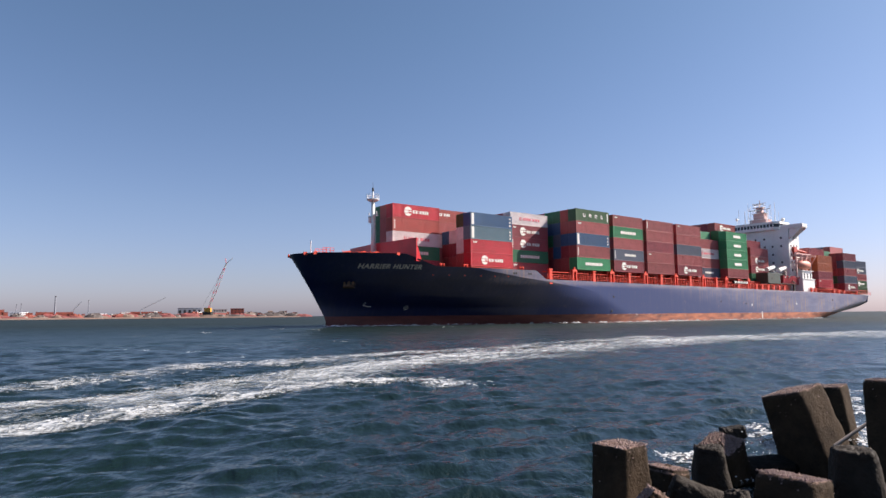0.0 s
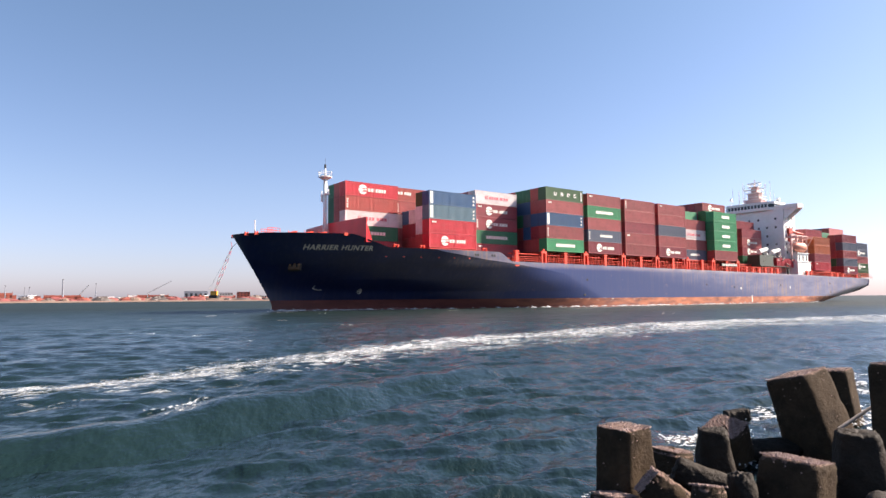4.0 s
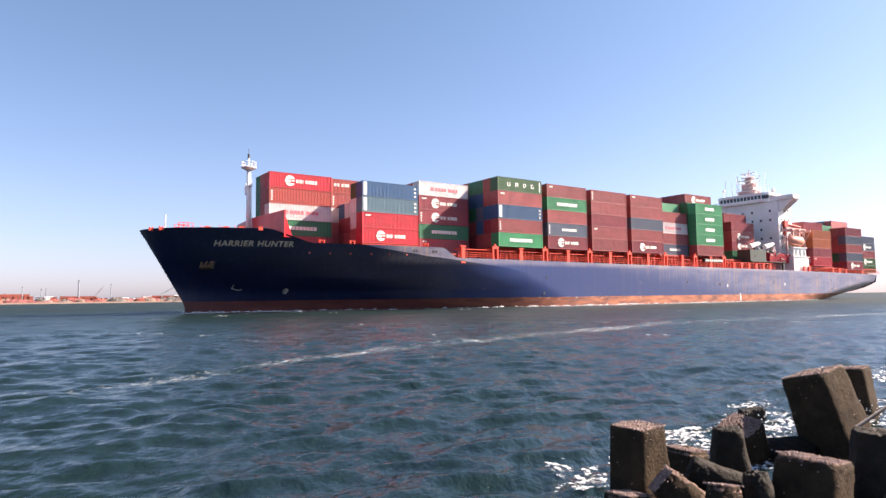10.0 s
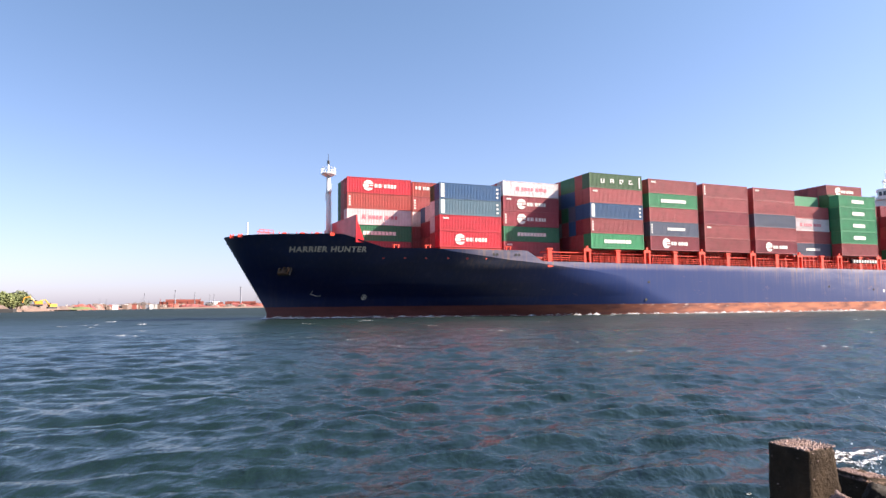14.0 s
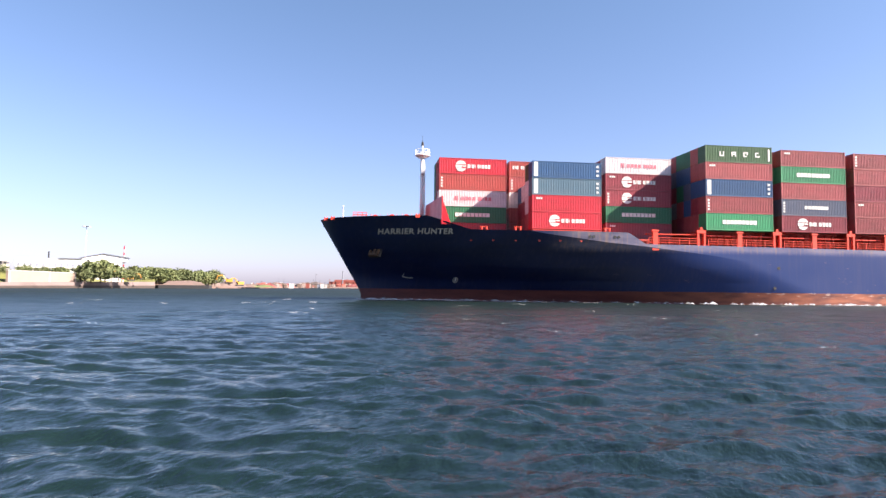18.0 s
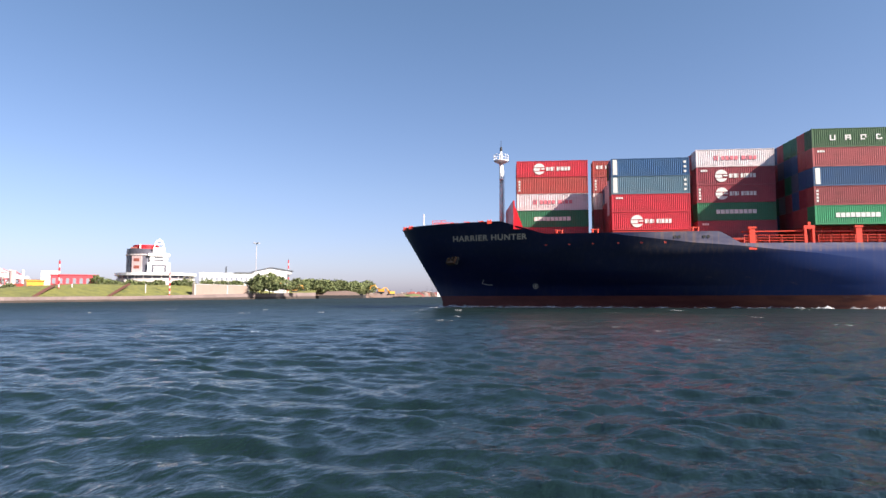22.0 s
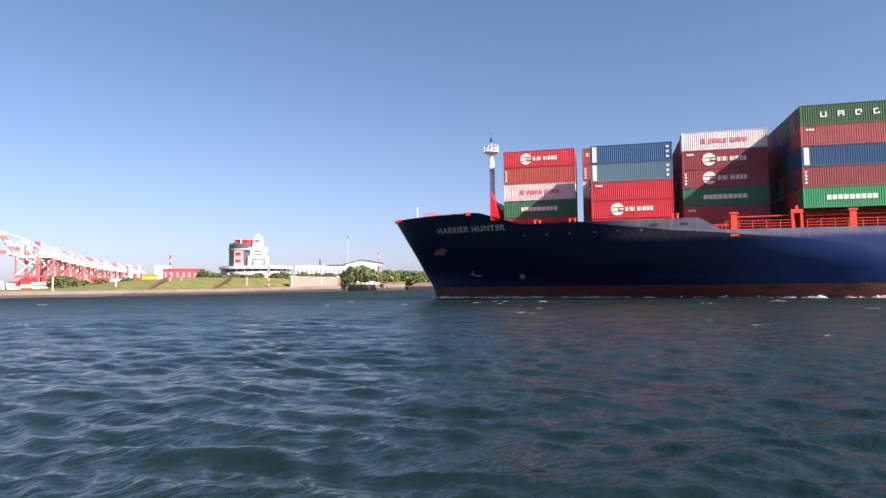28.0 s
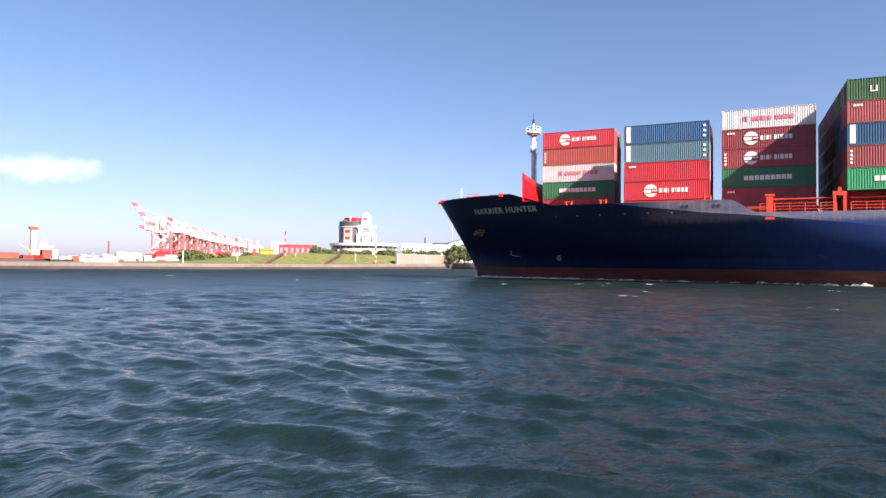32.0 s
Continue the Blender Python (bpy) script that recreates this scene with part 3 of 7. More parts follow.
def name_on_hull(text, x0, x1, z0, height, side=-1):
    """Lettering laid on the flared bow."""
    cu = bpy.data.curves.new("lettering", "FONT")
    cu.body, cu.size, cu.offset, cu.space_character = text, 1.0, 0.03, 1.12
    tmp = new("lettering_source", cu)
    dg = bpy.context.evaluated_depsgraph_get()
    me = bpy.data.meshes.new_from_object(tmp.evaluated_get(dg))
    bpy.data.objects.remove(tmp)
    bm = bmesh.new()
    bm.from_mesh(me)
    bmesh.ops.triangulate(bm, faces=bm.faces[:])
    us = [v.co.x for v in bm.verts]
    vs = [v.co.y for v in bm.verts]
    u0, u1, v1 = min(us), max(us), max(vs)
    for v in bm.verts:
        x = x0 + (v.co.x - u0) / (u1 - u0) * (x1 - x0)
        z = z0 + v.co.y / v1 * height
        v.co = (x, side * (half_breadth(x, z) + 0.06), z)
    bm.to_mesh(me)
    bm.free()
    me.materials.clear()
    me.materials.append(NAME_WHITE)
    return me


part("ship_name", name_on_hull("HARRIER HUNTER", 2.6, 14.8, 11.2, 0.85), None, ship, "yellowed white painted name on the bow")


def on_hull(x, z, out=0.03):
    return Vector((x, -half_breadth(x, z) - out, z))


# ---- the boxes on deck ----
def corrugated(h, ln=12.19, w=2.44):
    """Side walls with pressed ribs, a plain roof and floor, a ribbed front end."""
    g = Geo()
    for side in (-1, 1):
        y = side * w / 2
        prof = []
        n = 40
        pitch = (ln - 0.3) / n
        for k in range(n):
            x = 0.15 + k * pitch
            for f, d in ((0.0, 0.0), (0.3, 0.0), (0.45, 0.045), (0.8, 0.045)):
                prof.append((x + f * pitch, y - side * (0.02 + d)))
        prof.append((ln - 0.15, y - side * 0.02))
        g.grid([[(x, yy, 0.12) for x, yy in prof], [(x, yy, h - 0.08) for x, yy in prof]], flip=side > 0)
    g.box(0.06, ln - 0.05, -w / 2 + 0.08, w / 2 - 0.08, 0.02, h - 0.03)
    prof = []
    for k in range(8):
        for f, d in ((0.0, 0.0), (0.35, 0.0), (0.5, 0.04), (0.85, 0.04)):
            prof.append((ln - 0.015 - d, -w / 2 + 0.1 + (k + f) * (w - 0.2) / 8))
    g.grid([[(x, yy, 0.1) for x, yy in prof], [(x, yy, h - 0.08) for x, yy in prof]])
    return g.mesh("shipping_container", BOX_PAINT["brown"])


def box_frame(h, ln=12.19, w=2.44):
    g = Geo()
    for x0, x1 in ((0, 0.15), (ln - 0.15, ln)):
        for y0, y1 in ((-w / 2, -w / 2 + 0.14), (w / 2 - 0.14, w / 2)):
            g.box(x0, x1, y0, y1, 0.1, h - 0.1)
            g.box(x0 - 0.01, x1 + 0.01, y0 - 0.01, y1 + 0.01, 0, 0.12)
            g.box(x0 - 0.01, x1 + 0.01, y0 - 0.01, y1 + 0.01, h - 0.12, h - 0.005)
    for y0, y1 in ((-w / 2 + 0.002, -w / 2 + 0.07), (w / 2 - 0.07, w / 2 - 0.002)):
        g.box(0.14, ln - 0.14, y0, y1, 0.03, 0.18)
        g.box(0.14, ln - 0.14, y0, y1, h - 0.1, h - 0.03)
    return g.mesh("corner_frame", BOX_PAINT["brown"])


def box_doors(h, w=2.44):
    """Two door leaves with lock rods at the end that faces the bow."""
    g = Geo()
    for y0, y1 in ((-w / 2 + 0.16, -0.015), (0.015, w / 2 - 0.16)):
        g.box(0.02, 0.07, y0, y1, 0.14, h - 0.12)
        for k in range(4):
            z = 0.3 + k * (h - 0.6) / 4
            g.box(0.0, 0.03, y0 + 0.05, y1 - 0.05, z, z + (h - 0.6) / 4 - 0.1)
        for f in (0.3, 0.72):
            y = y0 + f * (y1 - y0)
            g.tube((-0.03, y, 0.15), (-0.03, y, h - 0.14), 0.022, n=6)
    return g.mesh("door_end", BOX_PAINT["brown"])


BODY, FRAME, DOORS = {}, {}, {}


def painted(name, me, colour, parent=None):
    ob = new(name, me)
    ob.material_slots[0].link = "OBJECT"
    ob.material_slots[0].material = BOX_PAINT[colour]
    if parent:
        ob.parent = parent
    return ob


def blocks(g, x, z, widths, height, gap, y):
    for w in widths:
        if w > 0:
            g.box(x, x + w, y - 0.02, y + 0.02, z, z + height)
        x += abs(w) + gap
    return x


def disc(g, x, z, r, y, n=20):
    ring = [(x + r * math.cos(2 * math.pi * k / n), z + r * math.sin(2 * math.pi * k / n)) for k in range(n)]
    g.add([(a, y - 0.02, b) for a, b in ring] + [(a, y + 0.02, b) for a, b in ring],
          [tuple(range(n))] + [tuple(range(2 * n - 1, n - 1, -1))] + [(k + n, (k + 1) % n + n, (k + 1) % n, k) for k in range(n)])


def box_mark(kind, h):
    """Painted shipping marks as plain shapes on the outboard side; y is the side's plane."""
    g, y = Geo(), -1.225
    mid = h * 0.5
    if kind == "disc":
        for lo, hi, cut in ((0.3, 0.98, 9), (-0.32, 0.18, 0.1), (-0.98, -0.44, 9)):
            n = 12
            side = [(math.sqrt(max(0.98 ** 2 - z * z, 0)), z) for z in [lo + (hi - lo) * k / n for k in range(n + 1)]]
            ring = [(3.9 + min(x, cut), mid + z) for x, z in side] + [(3.9 - x - 0.001, mid + z) for x, z in reversed(side)]
            m = len(ring)
            g.add([(a, y - 0.02, b) for a, b in ring] + [(a, y + 0.02, b) for a, b in ring], [tuple(range(m))] + [(k + m, (k + 1) % m + m, (k + 1) % m, k) for k in range(m)])
        g.box(4.15, 4.85, y - 0.02, y + 0.02, mid - 0.1, mid + 0.12)
        blocks(g, 5.1, mid - 0.34, [0.4, 0.1, 0.42, 0.1, -0.12, 0.36, 0.15, 0.46, 0.4, 0.42], 0.66, 0.13, y)
    elif kind == "bar":
        blocks(g, 2.95, mid - 0.36, [0.56, 0.6, 0.56, 0.58, 0.62, 0.58, 0.56, 0.56, 0.6], 0.66, 0.12, y)
    elif kind == "lead":
        blocks(g, 0.6, h - 1.5, [0.34, 0.1, 0.36, -0.2, 0.34, 0.16, 0.4, 0.36], 0.6, 0.14, y)
    elif kind == "short_bar":
        g.box(4.2, 8.2, y - 0.02, y + 0.02, mid - 0.38, mid + 0.38)
    elif kind == "spread":
        for k in range(4):
            x = 2.55 + 2.18 * k
            g.box(x, x + 0.2, y - 0.02, y + 0.02, mid - 0.4, mid + 0.4)
            g.box(x + 0.62, x + 0.82, y - 0.02, y + 0.02, mid - 0.4 + 0.3 * (k == 2), mid + 0.4 - 0.5 * (k == 3))
            g.box(x + 0.21, x + 0.61, y - 0.02, y + 0.02, mid - 0.4 + 0.3 * (k == 1), mid - 0.22 + 0.3 * (k == 1))
            if k:
                g.box(x + 0.21, x + 0.61, y - 0.02, y + 0.02, mid + 0.22, mid + 0.4)
        g.box(11.45, 11.75, y - 0.02, y + 0.02, 0.4, h - 0.4)
    elif kind == "slate":
        blocks(g, 4.3, mid - 0.26, [0.42, 0.14, 0.46, 0.46, 0.4, 0.44, 0.44, 0.46, 0.4], 0.56, 0.1, y)
    elif kind == "redbar":
        for x in (2.8, 3.22):
            g.box(x, x + 0.24, y - 0.02, y + 0.02, mid - 0.38, mid + 0.38)
        blocks(g, 3.95, mid - 0.32, [0.5, 0.5, 0.52, 0.52, -0.2, 0.62, 0.14, 0.52, 0.52], 0.62, 0.18, y)
    elif kind == "edge":
        g.box(0.28, 0.95, y - 0.02, y + 0.02, 0.25, h - 0.2)
        for k in range(3):
            g.box(11.3, 11.7, y - 0.02, y + 0.02, 0.5 + 0.75 * k, 0.85 + 0.75 * k)
    elif kind == "corner":
        blocks(g, 0.7, h - 0.75, [0.3, 0.3, 0.26], 0.3, 0.08, y)
    elif kind == "code":
        for k in range(4):
            g.box(0.3, 0.62, y - 0.02, y + 0.02, 0.5 + k * 0.5, 0.82 + k * 0.5)
    return g


MARKS = {}
WORDS = {"red": "bright red", "brown": "faded brown-red", "rust": "rusty red", "maroon": "dark maroon", "green": "dark green", "bright_green": "bright green",
         "olive": "dull green", "mint": "pale mint green", "blue": "blue", "light_blue": "sun-bleached light blue", "slate": "slate grey-blue",
         "grey": "grey", "white": "off-white", "orange": "orange"}
CAST = []


def shipping_container(x, port, z, h, colour, mark=""):
    """One forty-foot box; port is the distance of its outboard side from the ship's middle line."""
    key = round(h, 3)
    if key not in BODY:
        BODY[key], FRAME[key], DOORS[key] = corrugated(h), box_frame(h), box_doors(h)
    ob = painted("shipping_container", BODY[key], colour)
    painted("corner_frame", FRAME[key], colour, ob)
    painted("door_end", DOORS[key], colour, ob)
    for m in mark.split():
        if (m, key) not in MARKS:
            MARKS[m, key] = [q.mesh("shipping_mark", MARK_RED if m == "redbar" else LETTER) for q in box_mark(m, h).pieces()]
        for me in MARKS[m, key]:
            part("shipping_mark", me, None, ob, "red painted shipping mark" if m == "redbar" else "white painted shipping mark")
    tagged(ob, f"{WORDS[colour]} corrugated shipping container on deck" + (" with painted marks" if mark else ""), "shipping container", "deck containers")
    m = pose(x, -port + 1.22, z)
    CAST.append((x, port, z, h))
    MOVERS.append((ob, m))
    return ob


FILL = ["brown", "maroon", "rust", "brown", "green", "slate", "brown", "blue", "maroon", "rust", "brown", "grey"]


def stack(x, port, base, h, colours, marks=None):
    """A column of boxes, listed from the top."""
    n = len(colours)
    for k, c in enumerate(colours):
        shipping_container(x, port, base + (n - 1 - k) * h, h, c, (marks or {}).get(k, ""))


HELD = []


def fill_rows(x, ports, base, h, tiers, pick):
    """Rows further inboard, hidden but for their tops and ends; they are joined at the end."""
    for i, po in enumerate(ports):
        for k in range(tiers):
            HELD.append((x, po, base + (tiers - 1 - k) * h, h, FILL[(pick + 5 * i + 3 * k) % len(FILL)]))


# bay behind the breakwater
stack(13.4, 3.4, 11.05, 2.9, ["red", "rust", "white", "green", "maroon"], {0: "disc", 1: "code", 2: "redbar", 3: "bar"})
stack(13.4, 0.9, 11.05, 2.9, ["brown", "brown", "brown", "maroon", "brown"])
stack(13.4, -1.6, 11.05, 2.9, ["green", "green", "green", "brown", "green"])
# second bay
stack(28.35, 10.7, 12.48, 2.9, ["blue", "light_blue", "red", "red"], {0: "edge", 1: "edge", 2: "corner", 3: "disc"})
stack(28.4, 8.2, 12.48, 2.9, ["olive", "white", "white", "brown"])
stack(28.4, 5.7, 12.0, 2.9, ["white", "maroon", "brown"])
stack(28.4, 3.2, 12.0, 2.9, ["blue", "maroon", "brown"])
stack(26.8, 0.7, 11.4, 2.9, ["rust", "brown", "white", "brown", "brown"], {0: "lead", 1: "code"})
fill_rows(28.4, [-1.85, -4.35, -6.85], 11.08, 2.9, 5, 3)
# third bay
stack(42.2, 8.55, 11.2, 2.9, ["white", "maroon", "maroon", "green", "maroon"], {0: "redbar", 1: "disc corner", 2: "disc code", 3: "bar", 4: "corner"})
fill_rows(42.4, [5.8], 11.2, 2.9, 5, 0)
fill_rows(42.4, [3.3, 0.8, -1.7, -4.2, -6.7, -9.2], 11.2, 2.9, 5, 2)
# fourth bay and those behind it, out to the ship's side
stack(57.2, 15.05, 12.55, 2.9, ["olive", "brown", "blue", "brown", "bright_green"], {0: "spread", 1: "corner", 2: "edge", 3: "code", 4: "bar"})
stack(57.2, 12.55, 12.55, 2.9, ["rust", "brown", "blue", "maroon", "brown"])
stack(57.2, 10.05, 12.55, 2.9, ["green", "blue", "slate", "blue", "brown"])
stack(57.2, 7.55, 12.55, 2.9, ["green", "blue", "green", "brown", "maroon"])
fill_rows(57.2, [5.05, 2.55, 0.05], 12.55, 2.9, 5, 2)
fill_rows(57.2, [-2.45 - 2.5 * k for k in range(5)], 12.55, 2.9, 5, 2)
stack(71.05, 15.05, 12.55, 2.84, ["brown", "bright_green", "brown", "slate", "maroon"], {0: "corner", 1: "bar", 3: "slate code", 4: "disc"})
fill_rows(71.05, [12.55], 12.55, 2.84, 5, 0)
fill_rows(71.05, [10.05 - 2.5 * k for k in range(10)], 12.55, 2.84, 5, 5)
stack(84.9, 15.05, 12.55, 2.82, ["brown", "brown", "maroon", "brown", "brown"], {0: "code", 3: "corner"})
fill_rows(84.9, [12.55], 12.55, 2.82, 5, 2)
fill_rows(84.9, [10.05 - 2.5 * k for k in range(10)], 12.55, 2.82, 5, 1)
stack(98.75, 15.05, 12.55, 2.82, ["brown", "brown", "slate", "brown", "maroon"], {4: "disc", 0: "corner"})
fill_rows(98.75, [12.55], 12.55, 2.82, 5, 7)
fill_rows(98.75, [10.05 - 2.5 * k for k in range(10)], 12.55, 2.82, 5, 4)
stack(112.6, 12.55, 12.55, 2.82, ["brown", "white", "brown", "slate"], {1: "redbar", 3: "slate"})
stack(112.6, 10.05, 12.55, 2.82, ["mint", "brown", "brown", "maroon", "brown"])
fill_rows(112.6, [7.55 - 2.5 * k for k in range(9)], 12.55, 2.82, 5, 3)
stack(125.16, 15.05, 12.55, 2.8, ["bright_green", "bright_green", "bright_green", "bright_green", "brown"], {0: "short_bar", 1: "short_bar", 2: "short_bar", 3: "short_bar"})
stack(125.16, 12.55, 12.55, 2.9, ["olive", "green", "green", "brown", "green"])
stack(128.0, 10.05, 12.55, 2.9, ["brown", "brown", "maroon", "brown", "brown", "green"], {0: "disc"})
stack(128.0, 7.55, 12.55, 2.9, ["maroon", "brown", "green", "brown", "brown", "brown"])
fill_rows(128.0, [5.05 - 2.5 * k for k in range(8)], 12.55, 2.9, 6, 1)
# bays before the deckhouse
stack(153.79, 5.5, 12.3, 2.9, ["maroon", "maroon", "brown", "maroon", "green"], {1: "disc"})
stack(153.41, 8.05, 12.3, 2.9, ["maroon", "brown", "maroon", "green"], {1: "disc", 2: "disc"})
fill_rows(140.64, [5.05 - 2.5 * k for k in range(7)], 12.3, 2.9, 5, 1)
fill_rows(152.64, [5.05 - 2.5 * k for k in range(7)], 12.3, 2.9, 4, 6)
shipping_container(164.75, 13.2, 11.6, 2.9, "red", "corner")
# bays abaft the deckhouse
stack(187.7, 15.05, 10.9, 2.9, ["orange", "orange", "maroon", "red"], {3: "corner"})
stack(187.7, 12.55, 10.9, 2.9, ["maroon", "brown", "orange", "brown", "brown"])
fill_rows(187.7, [10.05, 7.55, 5.05, 2.55, 0.05, -2.45, -4.95, -7.45], 10.9, 2.9, 5, 2)
stack(210.6, 15.05, 10.0, 2.9, ["maroon", "slate", "brown", "slate", "maroon"], {4: "disc"})
stack(210.6, 12.55, 10.0, 2.9, ["brown", "brown", "brown", "green", "brown"])
fill_rows(199.9, [10.05, 7.55, 5.05, 2.55, 0.05, -2.45, -4.95], 10.9, 2.9, 5, 4)
fill_rows(212.15, [10.05, 7.55, 5.05, 2.55, 0.05, -2.45, -4.95], 10.0, 2.9, 6, 0)
stack(223.4, 14.0, 9.2, 2.6, ["slate", "slate", "brown", "olive", "olive"], {1: "disc", 3: "disc"})
fill_rows(224.4, [11.5, 9.0, 6.5, 4.0, 1.5, -1.0, -3.5], 9.2, 2.6, 5, 6)


def inboard_boxes():
    names = sorted(set(q[4] for q in HELD))
    g, slots = Geo(), []
    for x, po, z, h, c in HELD:
        y = -po
        k = len(g.f)
        g.box(x + 0.04, x + 12.15, y + 0.03, y + 2.41, z + 0.03, z + h - 0.03)
        for xx in (x, x + 12.05):
            for yy in (y, y + 2.3):
                g.box(xx, xx + 0.14, yy, yy + 0.14, z, z + h - 0.004)
        for y0 in (y + 0.2, y + 1.25):
            g.box(x + 0.01, x + 0.05, y0, y0 + 0.98, z + 0.16, z + h - 0.16)
        for j in range(4):
            yy = y + 0.45 + j * 0.5
            g.tube((x - 0.01, yy, z + 0.2), (x - 0.01, yy, z + h - 0.2), 0.02, n=4)
        slots += [names.index(c)] * (len(g.f) - k)
    me = g.mesh("stacked_containers")
    for c in names:
        me.materials.append(BOX_PAINT[c])
    me.polygons.foreach_set("material_index", slots)
    ob = tagged(new("stacked_containers", me), "inboard rows of stacked containers in mixed faded colours", "shipping containers", "", "stuff")
    MOVERS.append((ob, Matrix()))


inboard_boxes()

# ---- hatches, lashing posts ----
for x0, base, wide in ((13.3, 11.08, 6), (28.4, 12.38, 10.4), (42.4, 11.08, 11), (57.2, 12.55, 12.4), (71.05, 12.55, 12.4), (84.9, 12.55, 12.4), (98.75, 12.55, 12.4),
                       (112.6, 12.55, 12.4), (125.16, 12.55, 12.4), (140.64, 12.3, 10), (152.64, 12.3, 10), (187.7, 10.9, 12.4), (199.9, 10.9, 12.4), (210.6, 10.0, 12.4), (223.4, 9.2, 11)):
    z0 = sheer(x0 + 6) - 1.1
    g = Geo().box(x0 + 0.3, x0 + 11.9, -wide, wide, z0, base - 0.25)
    g.box(x0, x0 + 12.19, -wide - 0.3, wide + 0.3, base - 0.35, base - 0.01)
    for k in range(9):
        for s in (-1, 1):
            g.box(x0 + 0.8 + k * 1.3, x0 + 0.95 + k * 1.3, s * (wide + 0.15) - 0.15, s * (wide + 0.15) + 0.15, z0, base - 0.35)
    part("hatch_cover", g, DECK_RED, ship)


def lashing_portal(x, side):
    """Two posts with a cross-head between the bays."""
    y, z0, z1 = side * 14.75, sheer(x) - 1.0, 12.5
    g = Geo()
    for dx in (-0.75, 0.4):
        g.box(x + dx, x + dx + 0.36, y - 0.22, y + 0.22, z0, z1 - 0.1)
    g.box(x - 0.8, x + 0.8, y - 0.24, y + 0.24, z1 - 0.55, z1)
    g.box(x - 0.2, x + 0.2, y - 0.2, y + 0.2, z1, z1 + 0.5)
    return g


def lashing_post(x, side):
    y, z0, z1 = side * 14.75, sheer(x) - 1.0, 12.4 if x < 139 else sheer(x) + 1.5
    g = Geo().box(x - 0.42, x + 0.42, y - 0.22, y + 0.22, z0, z1)
    g.box(x - 0.6, x + 0.6, y - 0.28, y + 0.28, z1 - 0.3, z1)
    g.box(x - 0.55, x + 0.55, y - 0.26, y + 0.26, z0, z0 + 1.0)
    return g


def walkway_rail(x0, x1, side):
    g = Geo()
    y = side * 14.9
    for dz in (0.35, 0.75, 1.15):
        g.tube((x0, y, sheer(x0) + dz), (x1, y, sheer(x1) + dz), 0.05, n=5)
    n = max(2, int((x1 - x0) / 1.6))
    for k in range(n + 1):
        x = x0 + (x1 - x0) * k / n
        g.tube((x, y, sheer(x) - 0.05), (x, y, sheer(x) + 1.15), 0.05, n=5)
    g.box(x0, x1, y - side * 0.9 - 0.5, y - side * 0.9 + 0.5, sheer(x1) + 1.75, sheer(x1) + 1.9)
    return g


bays = [57.2, 71.05, 84.9, 98.75, 112.6, 125.16, 138.35]
for side in (-1, 1):
    for x in [48.2] + bays:
        part("lashing_portal" if x > 49 else "lashing_post", lashing_portal(x - 0.85, side) if x > 49 else lashing_post(x, side), ORANGE, ship, "orange-red lashing frame")
    for x in bays[:-1]:
        part("lashing_post", lashing_post(x + 6.1, side), ORANGE, ship, "orange-red lashing post")
        part("walkway_rail", walkway_rail(x + 0.4, x + 12.4, side), ORANGE, ship, "orange-red walkway rail")
    for x0, x1 in ((47.0, 56.0), (139.02, 164.27), (179.13, 187.1), (187.7, 235.8)):
        part("walkway_rail", walkway_rail(x0, x1, side), ORANGE, ship, "orange-red walkway rail")
    for x in (142.35, 146.16, 149.98, 153.79, 157.6, 161.41, 181.8, 184.83, 200.55, 205.2, 209.86, 221.92):
        part("lashing_post", lashing_post(x, side), ORANGE, ship, "orange-red lashing post")

# ---- breakwater and mast on the foredeck ----
SIDES = (-1, 1)
for side in SIDES:
    a, b = Vector((11.55, 0, 12.7)), Vector((12.75, side * 12.9, 12.7))
    n = Vector((b.y - a.y, -(b.x - a.x), 0)).normalized() * 0.12
    za, zb = 17.2, 17.25
    g = Geo().add([a + n, b + n, Vector((*(b + n).xy, zb)), Vector((*(a + n).xy, za)), a - n, b - n, Vector((*(b - n).xy, zb)), Vector((*(a - n).xy, za))],
                  [(0, 1, 2, 3), (7, 6, 5, 4), (3, 2, 6, 7), (1, 5, 6, 2), (0, 3, 7, 4)])
    plate = part("breakwater", g, SIGNAL_RED, ship, "bright red steel breakwater")
    for k in range(13):
        q = a.lerp(b, 0.06 + k * 0.076)
        top = za + (zb - za) * (0.06 + k * 0.076) - 0.2
        w = Vector((0, 0.1, 0))
        o = Vector((0.9 + 0.05 * k, 0, 0))
        part("stiffener", Geo().add([q, q + o, Vector((*q.xy, top)), q + w, q + o + w, Vector((*(q + w).xy, top))], [(0, 1, 2), (5, 4, 3), (0, 2, 5, 3), (1, 4, 5, 2)]), SIGNAL_RED, plate)


def ring_rail(g, x, y, z, r, h=1.0, n=14, t=0.035):
    pts = [(x + r * math.cos(2 * math.pi * k / n), y + r * math.sin(2 * math.pi * k / n)) for k in range(n)]
    for k in range(n):
        a, b = pts[k], pts[(k + 1) % n]
        for dz in (h * 0.5, h):
            g.tube((*a, z + dz), (*b, z + dz), t, n=4, caps=False)
        g.tube((*a, z), (*a, z + h), t, n=4)


